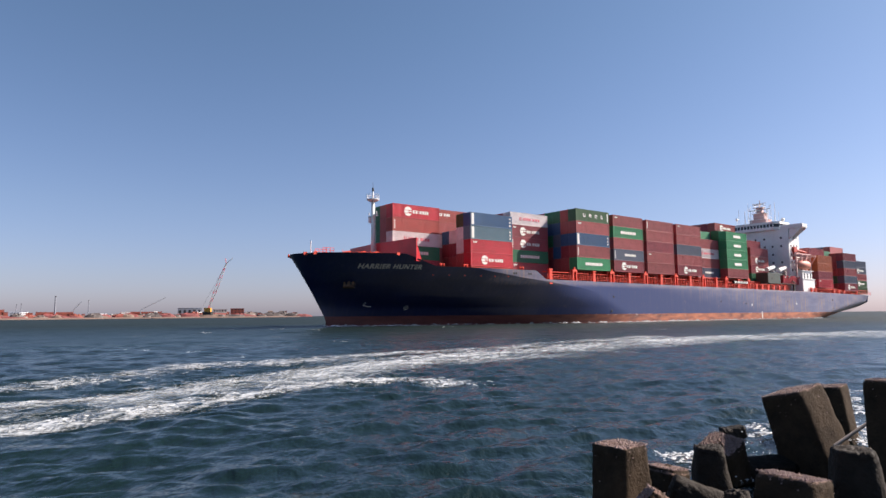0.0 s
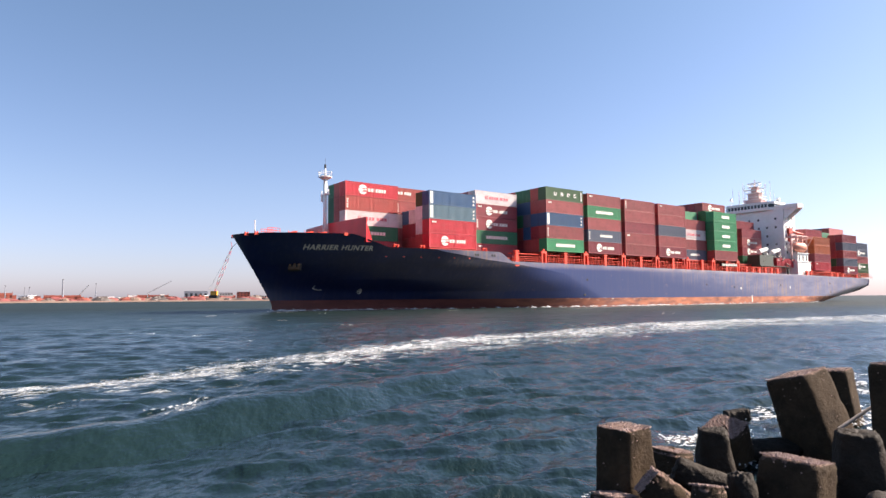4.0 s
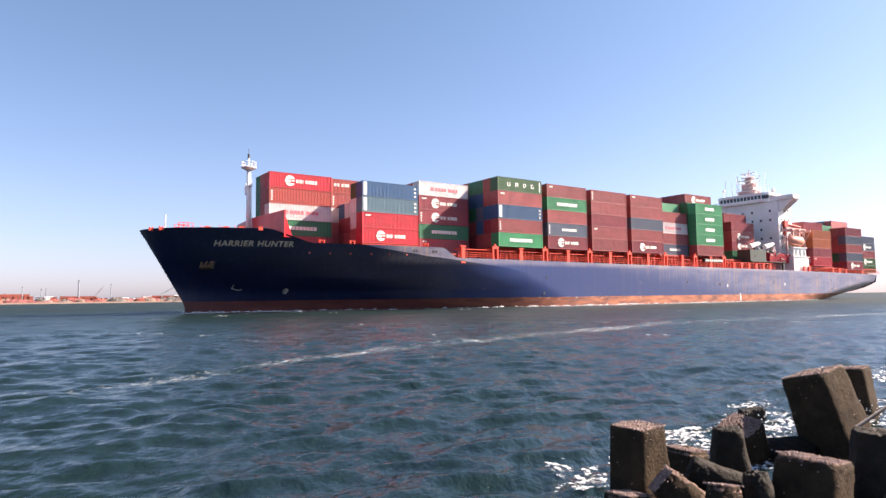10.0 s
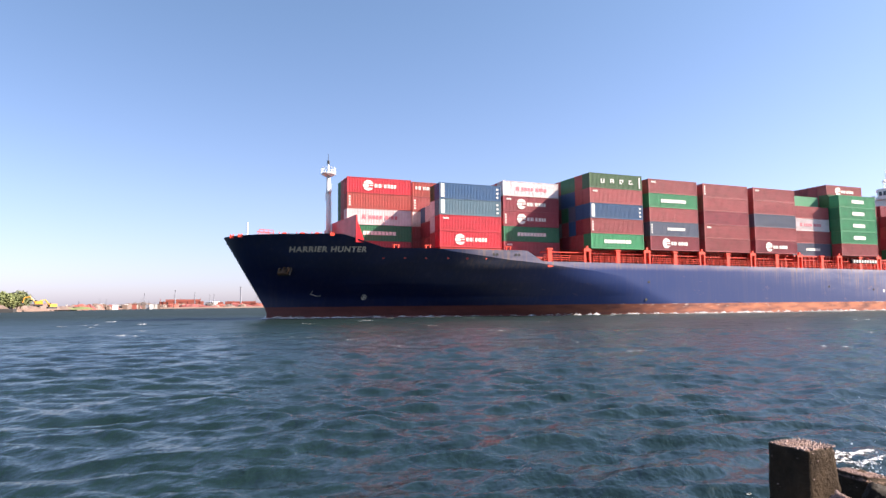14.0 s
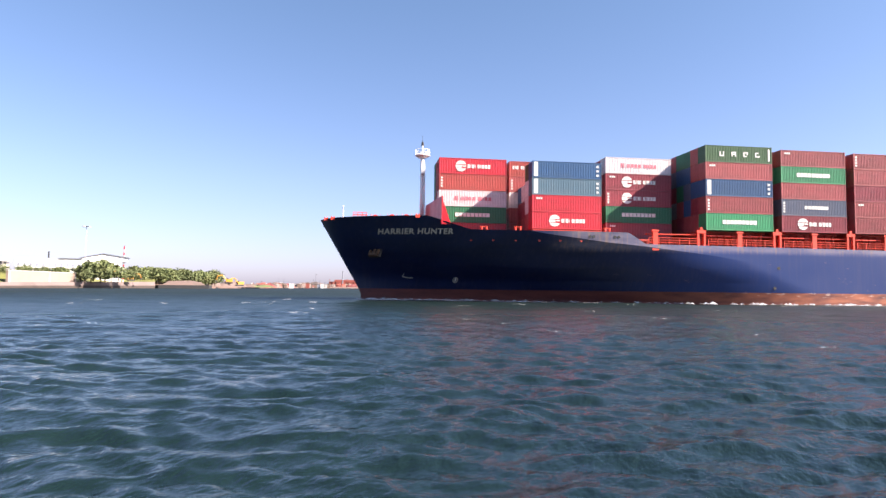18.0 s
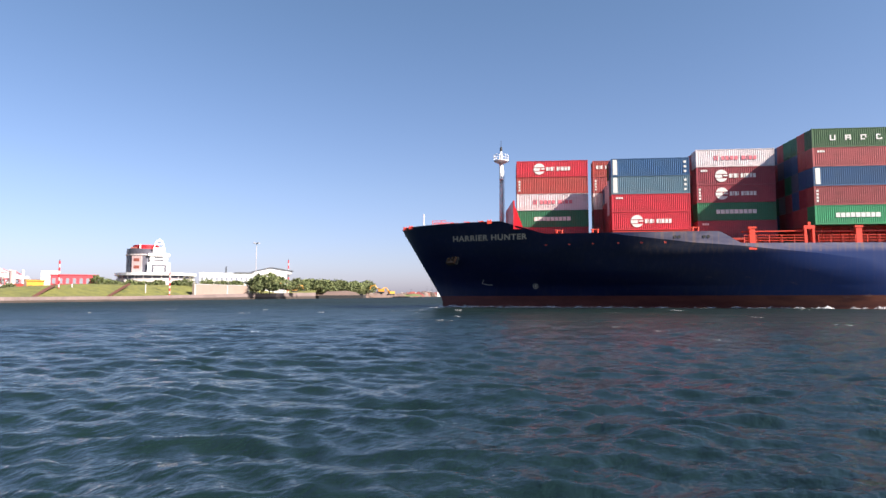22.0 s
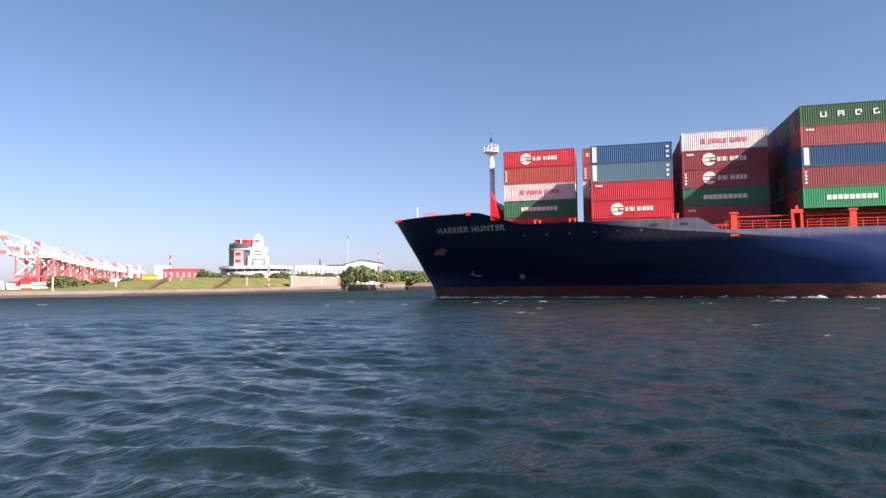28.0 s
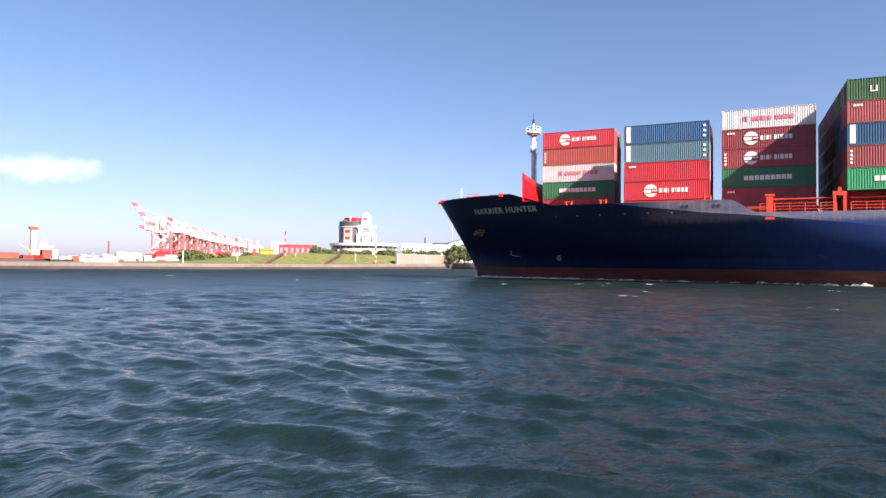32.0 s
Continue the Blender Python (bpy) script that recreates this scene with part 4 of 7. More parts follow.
mast = part("foremast", Geo().tube((10.7, 0, 12.8), (10.7, 0, 26.4), 0.42, 0.34, 12).tube((10.7, 0, 26.4), (10.7, 0, 28.2), 0.2, 0.14, 8), WHITE, ship, "white tubular foremast", True)
g = Geo().tube((10.7, 0, 25.9), (10.7, 0, 26.3), 0.6, 1.3, 16).tube((10.7, 0, 26.3), (10.7, 0, 26.45), 1.35, 1.35, 16)
ring_rail(g, 10.7, 0, 26.45, 1.3, 1.0)
part("mast_platform", g, WHITE, mast)
g = Geo().box(10.4, 11.0, -1.6, 1.6, 22.8, 22.95).tube((10.7, -1.5, 22.9), (10.7, -1.5, 23.8), 0.12, n=6).tube((10.7, 1.5, 22.9), (10.7, 1.5, 23.8), 0.12, n=6)
g.box(10.5, 10.9, 0.8, 1.5, 21.6, 22.8)
part("light_bracket", g, WHITE, mast)
part("mast_lantern", Geo().tube((10.7, 0, 28.2), (10.7, 0, 28.9), 0.24, 0.2, 8).tube((10.7, 0, 28.9), (10.7, 0, 30.1), 0.04, 0.03, 5), BLACK, mast)
g = Geo()
for dy in (-0.25, 0.25):
    g.tube((11.3, dy, 13), (11.1, dy, 25), 0.04, n=4)
for k in range(24):
    g.tube((11.25, -0.25, 13.4 + k * 0.48), (11.25, 0.25, 13.4 + k * 0.48), 0.03, n=4)
part("mast_ladder", g, WHITE, mast)
part("jackstaff", Geo().tube((-3.4, 0, 13), (-3.4, 0, 16.9), 0.12, 0.1, 8), WHITE, ship, "white jackstaff at the bow")
g = Geo()
for y in (-1.6, 1.6):
    for x in (-1.6, -0.8, 0.0, 0.8):
        g.tube((x, y, 13.0), (x, y, 15.5), 0.05, n=5)
    for z in (14.5, 15.0, 15.5):
        g.tube((-1.6, y, z), (0.8, y, z), 0.05, n=5)
parts("bow_rail", g, ORANGE, ship, "orange-red guard rail on the forecastle")


def winch(x, y):
    """A mooring winch: drum between flanges, motor, frame and brake lever."""
    g = Geo().tube((x, y - 0.9, 14.2), (x, y + 0.9, 14.2), 0.32, 0.32, 12)
    for dy in (-0.95, -0.1, 0.85):
        g.tube((x, y + dy, 14.2), (x, y + dy + 0.1, 14.2), 0.58, 0.58, 14)
        g.box(x - 0.3, x + 0.3, y + dy, y + dy + 0.12, 12.9, 14.2)
    g.box(x - 0.8, x + 0.8, y - 1.1, y + 1.1, 12.9, 13.3).box(x + 0.4, x + 1.1, y - 1.3, y - 0.7, 13.3, 14.5)
    g.tube((x - 0.5, y + 0.5, 13.3), (x - 0.7, y + 0.5, 15.0), 0.06, n=5).tube((x + 0.7, y, 13.3), (x + 0.9, y + 0.1, 14.9), 0.05, n=5)
    return g


for x, y in ((2.2, -4.2), (5.0, -5.2), (2.2, 4.2), (5.0, 5.2), (7.4, -6.0)):
    part("mooring_winch", winch(x, y), ORANGE, ship, "orange-red mooring winch")
for x in (-6.2, -5.0, 8.8):
    zz = sheer(x)
    yy = half_breadth(x, zz)
    for s in (-1, 1):
        part("fairlead", Geo().box(x - 0.35, x + 0.35, s * yy - 0.2, s * yy + 0.1, zz - 0.35, zz + 0.12).tube((x - 0.22, s * yy, zz + 0.1), (x - 0.22, s * yy, zz + 0.3), 0.1).tube((x + 0.22, s * yy, zz + 0.1), (x + 0.22, s * yy, zz + 0.3), 0.1), ORANGE, ship, "orange-red fairlead on the bulwark")
for x in (19.5, 25.0, 39.9):
    g = Geo()
    yy = half_breadth(x, 11.8) - 1.2
    for dy in (0,):
        g.tube((x, -yy, 10.7), (x, -yy, 12.6), 0.17, 0.17, 8).tube((x + 0.8, -yy, 10.7), (x + 0.8, -yy, 12.6), 0.17, 0.17, 8).box(x - 0.25, x + 1.05, -yy - 0.12, -yy + 0.12, 12.45, 12.6)
    part("bollard", g, ORANGE, ship, "orange-red mooring bollard")

# ---- anchor, marks and openings in the hull ----
q = on_hull(2.4, 8.5, 0.0)
side_rot = Euler((radians(-28), 0, radians(-42))).to_matrix().to_4x4()
am = Matrix.Translation(q) @ side_rot
g = Geo()
g.box(-1.15, 1.15, -0.15, 0.35, -1.1, 1.2, am)
part("anchor_recess", g, BLACK, ship)
g = Geo()
g.box(-0.22, 0.22, -0.45, -0.05, -0.9, 1.1, am)
g.box(-1.0, 1.0, -0.5, -0.08, -1.1, -0.65, am)
g.box(-1.0, -0.65, -0.5, -0.1, -1.0, 0.1, am).box(0.65, 1.0, -0.5, -0.1, -1.0, 0.1, am)
part("anchor", g, worn("rusty_anchor", (0.13, 0.065, 0.03), (0.06, 0.03, 0.018), 2.0, 0.8, 0.7, 0.0, 10), ship, "rusty stockless anchor in its recess")
for x, z in ((70.2, 6.3), (69.6, 2.9), (120.1, 5.5), (162.36, 5.6), (134.73, 4.9), (198.61, 3.5), (198.21, 6.4)):
    y = half_breadth(x, z)
    part("hull_opening", Geo().tube((x, -y - 0.04, z), (x, -y + 0.3, z), 0.28, 0.28, 12), BLACK, ship)
g = Geo()
y = half_breadth(144.26, 1.4)
for x, z0, z1 in ((144.26, 0.4, 2.0), (144.26, 2.15, 2.5), (138.06, 4.2, 4.9), (168.56, 4.6, 5.3)):
    g.box(x, x + 0.5, -HALF - 0.03, -HALF + 0.1, z0, z1)
parts("draught_mark", g, LETTER, ship)


def hull_ring(x, z, r):
    g = Geo()
    n = 16
    for k in range(n):
        a, b = 2 * math.pi * k / n, 2 * math.pi * (k + 1) / n
        g.tube(on_hull(x + r * math.cos(a), z + r * math.sin(a)), on_hull(x + r * math.cos(b), z + r * math.sin(b)), 0.06, n=4)
    g.tube(on_hull(x - r * 0.7, z), on_hull(x + r * 0.7, z), 0.07, n=4)
    g.tube(on_hull(x, z - r * 0.7), on_hull(x, z + r * 0.7), 0.07, n=4)
    return g


part("thruster_mark", hull_ring(16.4, 3.75, 0.42), NAME_WHITE, ship, "white bow-thruster mark")
g = Geo()
g.tube(on_hull(7.2, 4.3), on_hull(8.3, 4.0), 0.07, n=4).tube(on_hull(7.2, 4.3), on_hull(7.5, 4.9), 0.07, n=4).tube(on_hull(8.3, 4.0), on_hull(9.0, 4.05), 0.07, n=4)
part("bulb_mark", g, NAME_WHITE, ship, "white bulbous-bow mark")
for x in (17.8, 21.4, 25.0, 28.8, 32.2, 35.6):
    z = 10.3
    part("mooring_port", Geo().tube(on_hull(x, z, 0.05), on_hull(x, z, -0.2), 0.2, 0.2, 12), DECK_RED, ship, "red-rimmed mooring port")
for x in (37.0, 41.2):
    part("freeing_port", Geo().tube(on_hull(x, 11.0, 0.04), on_hull(x, 11.0, -0.2), 0.25, 0.25, 10).tube(on_hull(x + 0.6, 11.0, 0.04), on_hull(x + 0.6, 11.0, -0.2), 0.25, 0.25, 10), BLACK, ship)

# ---- deckhouse ----
house = part("deckhouse", Geo().box(173.8, 181.8, -11.6, 11.6, 8.3, 31.4), WHITE, ship, "white painted accommodation block")
for k in range(6):
    for y in (-9, -6, -3.2, 0, 3.2, 6, 9):
        if (k + int(y)) % 5 == 4:
            continue
        part("porthole", Geo().box(173.75, 173.89, y - 0.32, y + 0.32, 13.5 + 2.9 * k, 14.2 + 2.9 * k), GLASS_DARK, house)
    for x in (175.13, 177.36, 179.58):
        part("porthole", Geo().box(x, x + 0.6, -11.66, -11.5, 13.5 + 2.9 * k, 14.2 + 2.9 * k), GLASS_DARK, house)
bridge = part("wheelhouse", Geo().prism([(172.47, -7.2), (172.47, 7.2), (174.16, 8.8), (181.8, 8.8), (181.8, -8.8), (174.16, -8.8)], 31.4, 32.4).prism([(172.47, -7.2), (172.47, 7.2), (174.16, 8.8), (181.8, 8.8), (181.8, -8.8), (174.16, -8.8)], 33.6, 34.4), WHITE, ship, "white wheelhouse with a band of windows")
part("window_band", Geo().prism([(172.66, -7.1), (172.66, 7.1), (174.24, 8.6), (181.62, 8.6), (181.62, -8.6), (174.24, -8.6)], 32.4, 33.6), GLASS_DARK, bridge, "dark wheelhouse windows")
g = Geo()
for k in range(13):
    y = -7.1 + 14.2 * k / 12
    g.box(172.54, 172.7, y - 0.12, y + 0.12, 32.4, 33.6)
parts("window_post", g, WHITE, bridge)
for s in (-1, 1):
    inner, outer = s * 8.9, s * 16.3
    lo, hi = min(inner, outer), max(inner, outer)
    g = Geo().prism([(173.8, inner), (177.8, inner), (177.8, outer), (173.8, outer)][:: s], 31.42, 31.7)
    g.box(173.7, 173.89, lo, hi, 31.7, 32.8).box(177.71, 177.89, lo, hi, 31.7, 32.8)
    g.box(173.91, 177.69, outer - 0.1, outer + 0.1, 31.7, 32.8)
    for x in (174.24, 177.53):
        g.add([(x, s * 11.62, 27.6), (x, s * 11.62, 31.4), (x, s * 16.2, 31.4), (x, s * 15.6, 30.9), (x + 0.25, s * 11.62, 27.6), (x + 0.25, s * 11.62, 31.4), (x + 0.25, s * 16.2, 31.4), (x + 0.25, s * 15.6, 30.9)], [(0, 1, 2, 3), (7, 6, 5, 4), (0, 3, 7, 4), (3, 2, 6, 7)])
    parts("bridge_wing", g, WHITE, ship, "open white bridge wing on struts")
PINK = worn("sun_bleached_pink_paint", (0.6, 0.36, 0.33), (0.6, 0.45, 0.4), 0.5, 0.6, 0.5)
radar = part("radar_mast", Geo().box(176.47, 180.47, -3, 3, 34.4, 36.2).box(177.36, 180.02, -2, 2, 36.2, 38.6).box(177.89, 179.49, -1, 1, 38.6, 41).tube((178.69, 0, 41), (178.69, 0, 43.6), 0.15, 0.1), PINK, ship, "pale salmon radar mast house")
g = Geo()
g.box(178.0, 178.3, -3.9, 3.9, 39.9, 40.15).box(178.0, 178.3, -2.6, 2.6, 42.2, 42.4)
for y in (-3.8, -1.9, 1.9, 3.8):
    g.tube((178.15, y, 39.9), (178.15, y, 41.4), 0.1, 0.06, 5)
for z, w in ((38.6, 2.6), (40.8, 2.0), (36.2, 3.4)):
    g.box(178.24 - w * 0.6, 178.24 + w * 0.6, -w, w, z - 0.06, z + 0.06)
    for y in (-w, w):
        g.tube((178.24 - w * 0.6, y, z + 0.9), (178.24 + w * 0.6, y, z + 0.9), 0.05, n=4)
    for x in (178.24 - w * 0.6, 178.24 + w * 0.6):
        g.tube((x, -w, z + 0.9), (x, w, z + 0.9), 0.05, n=4)
part("mast_gallery", g, WHITE, radar)
part("radar_scanner", Geo().box(177.62, 177.89, -1.8, 1.8, 41.7, 42.0).tube((178.16, 0, 40.9), (178.16, 0, 41.8), 0.15), WHITE, radar)
part("radar_scanner", Geo().box(177.36, 177.62, -1.2, 1.2, 39.5, 39.8), WHITE, radar)
for x, y, z0, z1, r in ((174.6, 1.6, 34.4, 41.2, 0.1), (174.9, -4.2, 34.4, 39.6, 0.12), (175.2, 6.4, 34.4, 40.4, 0.09), (175.4, -5.4, 34.4, 41.0, 0.07), (178.9, 4.6, 34.4, 43.0, 0.1), (179.6, -4.9, 34.4, 42.4, 0.09), (175.58, -8, 34.4, 38.0, 0.07), (175.58, -6.5, 34.4, 37.2, 0.06), (176.02, 4.5, 34.4, 39.8, 0.14), (176.47, 7.8, 34.4, 37, 0.09), (179.13, -2.8, 36, 41.6, 0.06), (180.91, 3, 36, 42, 0.07)):
    part("aerial", Geo().tube((x, y, z0), (x, y, z1), r, r * 0.6, 6), WHITE, ship, "white whip aerial")
part("satellite_dome", Geo().tube((176.47, 7.8, 36.6), (176.47, 7.8, 37.1), 0.3, 0.55, 10).tube((176.47, 7.8, 37.1), (176.47, 7.8, 37.6), 0.55, 0.25, 10), WHITE, ship)
part("satellite_dome", Geo().tube((177.36, -8.5, 34.6), (177.36, -8.5, 35.2), 0.5, 0.75, 10).tube((177.36, -8.5, 35.2), (177.36, -8.5, 35.9), 0.75, 0.3, 10), WHITE, ship)
# casing, funnel and boat deck abaft the house
part("engine_casing", Geo().box(181.8, 186.95, -9, 9, 8.3, 21), WHITE, ship)
part("funnel", Geo().prism([(182.94, -3), (186.8, -3.0), (186.8, 3.0), (182.94, 3)], 21, 33), worn("funnel_paint", (0.55, 0.5, 0.48), (0.4, 0.3, 0.28), 0.5), ship)
part("side_house", Geo().box(176.02, 185.21, -14.6, -9, 8.3, 13.6).box(176.91, 184.45, -14.2, -9, 13.6, 16.4).box(175.58, 185.59, -14.8, -9, 13.5, 13.7).box(176.11, 184.98, -14.6, -9, 16.4, 16.6), WHITE, ship, "white side deckhouse")
for x in (177.89, 180.38, 182.86):
    part("side_door", Geo().box(x, x + 0.8, -14.26, -14.1, 13.8, 15.7), GLASS_DARK, ship)
# boat gantry: posts, beams and sheaves over the boat deck
for x in (175.13, 179.13, 182.94, 186.19):
    part("gantry_post", Geo().box(x - 0.25, x + 0.25, -13.4, -12.9, 14, 22.2), PINK, ship)
    part("gantry_arm", Geo().box(x - 0.2, x + 0.2, -15.2, -10, 21.6, 22.2).tube((x, -13.1, 18.5), (x, -15.0, 21.6), 0.16, n=6), PINK, ship)
part("gantry_beam", Geo().box(174.69, 186.57, -13.5, -12.8, 22.1, 22.7).box(174.69, 186.57, -10.4, -9.9, 21.9, 22.4), PINK, ship)
part("provision_crane", Geo().tube((176.91, -11.5, 20.5), (176.91, -11.5, 24.6), 0.7, 0.6, 10).tube((176.91, -11.5, 24.2), (185.21, -12.5, 23.4), 0.45, 0.3, 8).box(175.93, 178.24, -12.4, -10.6, 23.2, 25.0), DECK_RED, ship, "red provision crane with its jib stowed")


def lifeboat(x, port, z):
    g = Geo()
    rows = []
    for k in range(13):
        u = -1 + 2 * k / 12
        w = 1.6 * (1 - abs(u) ** 2.6) + 0.04
        ring = [(x + 4.6 * u, -port + w * math.cos(a), z + (1.6 * math.sin(a) * (1 - 0.35 * abs(u) ** 3))) for a in [2 * math.pi * j / 12 for j in range(12)]]
        rows.append(ring)
    g.grid(rows, wrap=True)
    return g


boat = part("lifeboat", lifeboat(180.47, 13.4, 18.6), worn("faded_orange", (0.62, 0.2, 0.12), (0.65, 0.4, 0.32), 0.8), ship, "faded orange enclosed lifeboat", True)
part("lifeboat", lifeboat(182.25, -12.6, 18.9), bpy.data.materials["faded_orange"], ship, "faded orange enclosed lifeboat", True)
for s in (-1, 1):
    for x in (179.84, 184.37):
        part("davit", Geo().tube((x, s * 11, 14.3), (x, s * 11.4, 20.9), 0.22, n=6).tube((x, s * 11.4, 20.9), (x, s * 13.4, 21.4), 0.2, n=6).tube((x, s * 12.8, 21.3), (x, s * 12.8, 20), 0.06, n=4), PINK, ship)
g = Geo()
for x in (179.67, 181.8, 183.62, 185.43, 187.1):
    for z in (9.3, 11.8):
        g.tube((x, -14.3, z), (x, -14.3, z + 1.1), 0.05, n=4)
for z in (9.9, 10.4, 12.4, 12.9):
    g.tube((179.67, -14.3, z), (187.1, -14.3, z), 0.05, n=4)
g.add([(180.91, -14.5, 8.4), (181.53, -14.5, 8.4), (185.43, -14.5, 13.6), (184.9, -14.5, 13.6), (180.91, -13.8, 8.4), (181.53, -13.8, 8.4), (185.43, -13.8, 13.6), (184.9, -13.8, 13.6)], [(0, 1, 2, 3), (7, 6, 5, 4), (0, 4, 5, 1), (3, 2, 6, 7)])
part("stair_and_rail", g, WHITE, ship)
# stores crane and gear stowed before the house
g = Geo()
rng = random.Random(3)
for k in range(16):
    x, y = 156.65 + rng.random() * 16, -10.5 - rng.random() * 3
    z = 12.5 + rng.random() * 3.2
    g.tube((x, y, z), (x + rng.uniform(-3, 3), y + rng.uniform(-1, 1), z + rng.uniform(-1.0, 1.2)), 0.22, n=6)
parts("stowed_gear", g, BLACK, ship, "dark lashing rods and stowed gear")
for x, y in ((159.12, -11.5), (166.75, -11.8)):
    part("stowed_gangway", Geo().tube((x - 2.4, y, 16.3), (x + 2.6, y, 17.3), 0.75, 0.6, 8).tube((x + 2.0, y, 16.2), (x + 3.8, y, 15.0), 0.3, n=6), WHITE, ship, "white folded gangway gear")
part("gear_platform", Geo().box(153.79, 173.32, -13.6, -8, 11.6, 11.8).box(154.74, 155.31, -13.4, -12.8, 8.4, 11.6).box(162.36, 162.94, -13.4, -12.8, 8.4, 11.6).box(171.89, 172.47, -13.4, -12.8, 8.4, 11.6).box(154.26, 162.84, -13.0, -9, 11.8, 15.2), worn("dark_green_gear", (0.03, 0.05, 0.04), (0.05, 0.03, 0.03), 0.6), ship)
part("gangway", Geo().box(128.4, 136.9, -15.0, -14.3, 10.9, 11.7), BLACK, ship, "stowed accommodation ladder")
g = Geo()
for k in range(9):
    g.box(128.8 + k * 0.9, 129.3 + k * 0.9, -15.06, -14.9, 11.0, 11.6)
parts("gangway_tread", g, LETTER, ship)

# ---- the far shore ----
def height(el, d):
    return EYE + d * math.tan(radians(el))


QUAY_LINE = [(-112, 284, 2.0), (-100, 240, 2.0), (-89, 224, 2.0), (-75, 249, 2.0), (-66, 300, 2.1), (-62, 344, 2.7), (-57, 400, 3.5), (-51.6, 452, 4.2)]


def quay(az, k):
    return float(np.interp(az, [q[0] for q in QUAY_LINE], [q[k] for q in QUAY_LINE]))


def quay_wall():
    g = Geo()
    rows = []
    for k in range(61):
        az = -112 + 60.4 * k / 60
        d, z = quay(az, 1), quay(az, 2)
        rows.append([far(az, d, -1), far(az, d, z * 0.6), far(az, d + 0.2, z * 0.6), far(az, d + 0.3, z), far(az, d + 7, z + 0.05)])
    return g.grid(rows)


structure(part("quay_wall", quay_wall(), QUAY), "weathered concrete quay wall along the far bank", "quay")
g = Geo()
rows = []
for k in range(61):
    az = -112 + 60.4 * k / 60
    d, z = quay(az, 1), quay(az, 2)
    rows.append([far(az, d - 0.25, -1), far(az, d - 0.25, z * 0.42), far(az, d + 0.1, z * 0.42)])
structure(part("quay_footing", g.grid(rows), worn("wet_quay_stone", (0.07, 0.052, 0.042), (0.04, 0.032, 0.027), 0.1, 0.6, 0.6)), "dark wet footing of the quay", "quay")


def bank():
    """Grassed bank behind the quay, rising to the terrace of the tower."""
    rng = np.random.RandomState(2)
    rows = []
    for k in range(81):
        az = -112 + 60.4 * k / 80
        d, z = quay(az, 1) + 6.5, quay(az, 2) + 0.02
        rise = float(np.interp(az, [-112, -90, -79, -74, -70, -58, -51.6], [0.2, 0.2, 1.0, 4.0, 5.6, 5.5, 2.5]))
        rows.append([far(az, d + a, z + rise * f + (rng.uniform(-0.12, 0.12) if 0 < f < 1 else 0)) for a, f in ((0, 0), (4, 0.02), (12, 0.3), (22, 0.62), (32, 0.9), (40, 1.0), (90, 1.02), (400, 1.02), (1500, 1.0))])
    return Geo().grid(rows)


structure(part("ground", bank(), GRASS, smooth=True), "grassy bank behind the quay", "ground")
SAND_LINE = [(-52, 470, 3.0), (-47, 540, 2.2), (-43, 700, 1.9), (-38, 1150, 2.4), (-28, 1250, 2.6), (-19, 1300, 2.6), (-12.5, 1350, 2.4)]
g = Geo()
rows = []
for k in range(60):
    az = -52 + 39.5 * k / 59
    d, z = (float(np.interp(az, [q[0] for q in SAND_LINE], [q[i] for q in SAND_LINE])) for i in (1, 2))
    rows.append([far(az, d, -1), far(az, d + 1, z * 0.4), far(az, d + 12, z), far(az, d + 900, z)])
structure(part("far_bank", g.grid(rows), SAND), "low sandy spit on the far side of the channel", "ground")


def place(name, az0, az1, d, el0, el1, mat, label, category, depth=10.0, z0=None, roof=0.0, windows=None, group="", pane=None):
    """A building that spans two bearings: walls, a roof with a rim, and its windows."""
    mid, w = (az0 + az1) / 2, 2 * d * math.tan(radians(abs(az1 - az0) / 2))
    base = height(el0, d) if z0 is None else z0
    h = height(el1, d) - base
    e = new(name)
    e.matrix_basis = facing(mid, d, base)
    tagged(e, label, category, group)
    part("wall", Geo().box(-w / 2, w / 2, 0, depth, -3, h), mat, e)
    r = Geo()
    if roof:
        r.add([(-w / 2 - 0.4, -0.4, h), (w / 2 + 0.4, -0.4, h), (w / 2 + 0.4, depth + 0.4, h), (-w / 2 - 0.4, depth + 0.4, h), (-w / 2 - 0.4, depth / 2, h + roof), (w / 2 + 0.4, depth / 2, h + roof)],
              [(0, 1, 5, 4), (2, 3, 4, 5), (0, 4, 3), (1, 2, 5)])
    else:
        r.box(-w / 2 - 0.25, w / 2 + 0.25, -0.25, depth + 0.25, h, h + 0.5)
    part("roof", r, mat, e)
    if windows:
        cols, rws = windows
        for i in range(rws):
            for j in range(cols):
                x = -w / 2 + w * (j + 0.25) / cols
                z = h * (i + 0.35) / rws
                part("window", Geo().box(x, x + w * 0.5 / cols, -0.06, 0.1, z, z + h * 0.42 / rws), pane or GLASS_DARK, e)
    return e


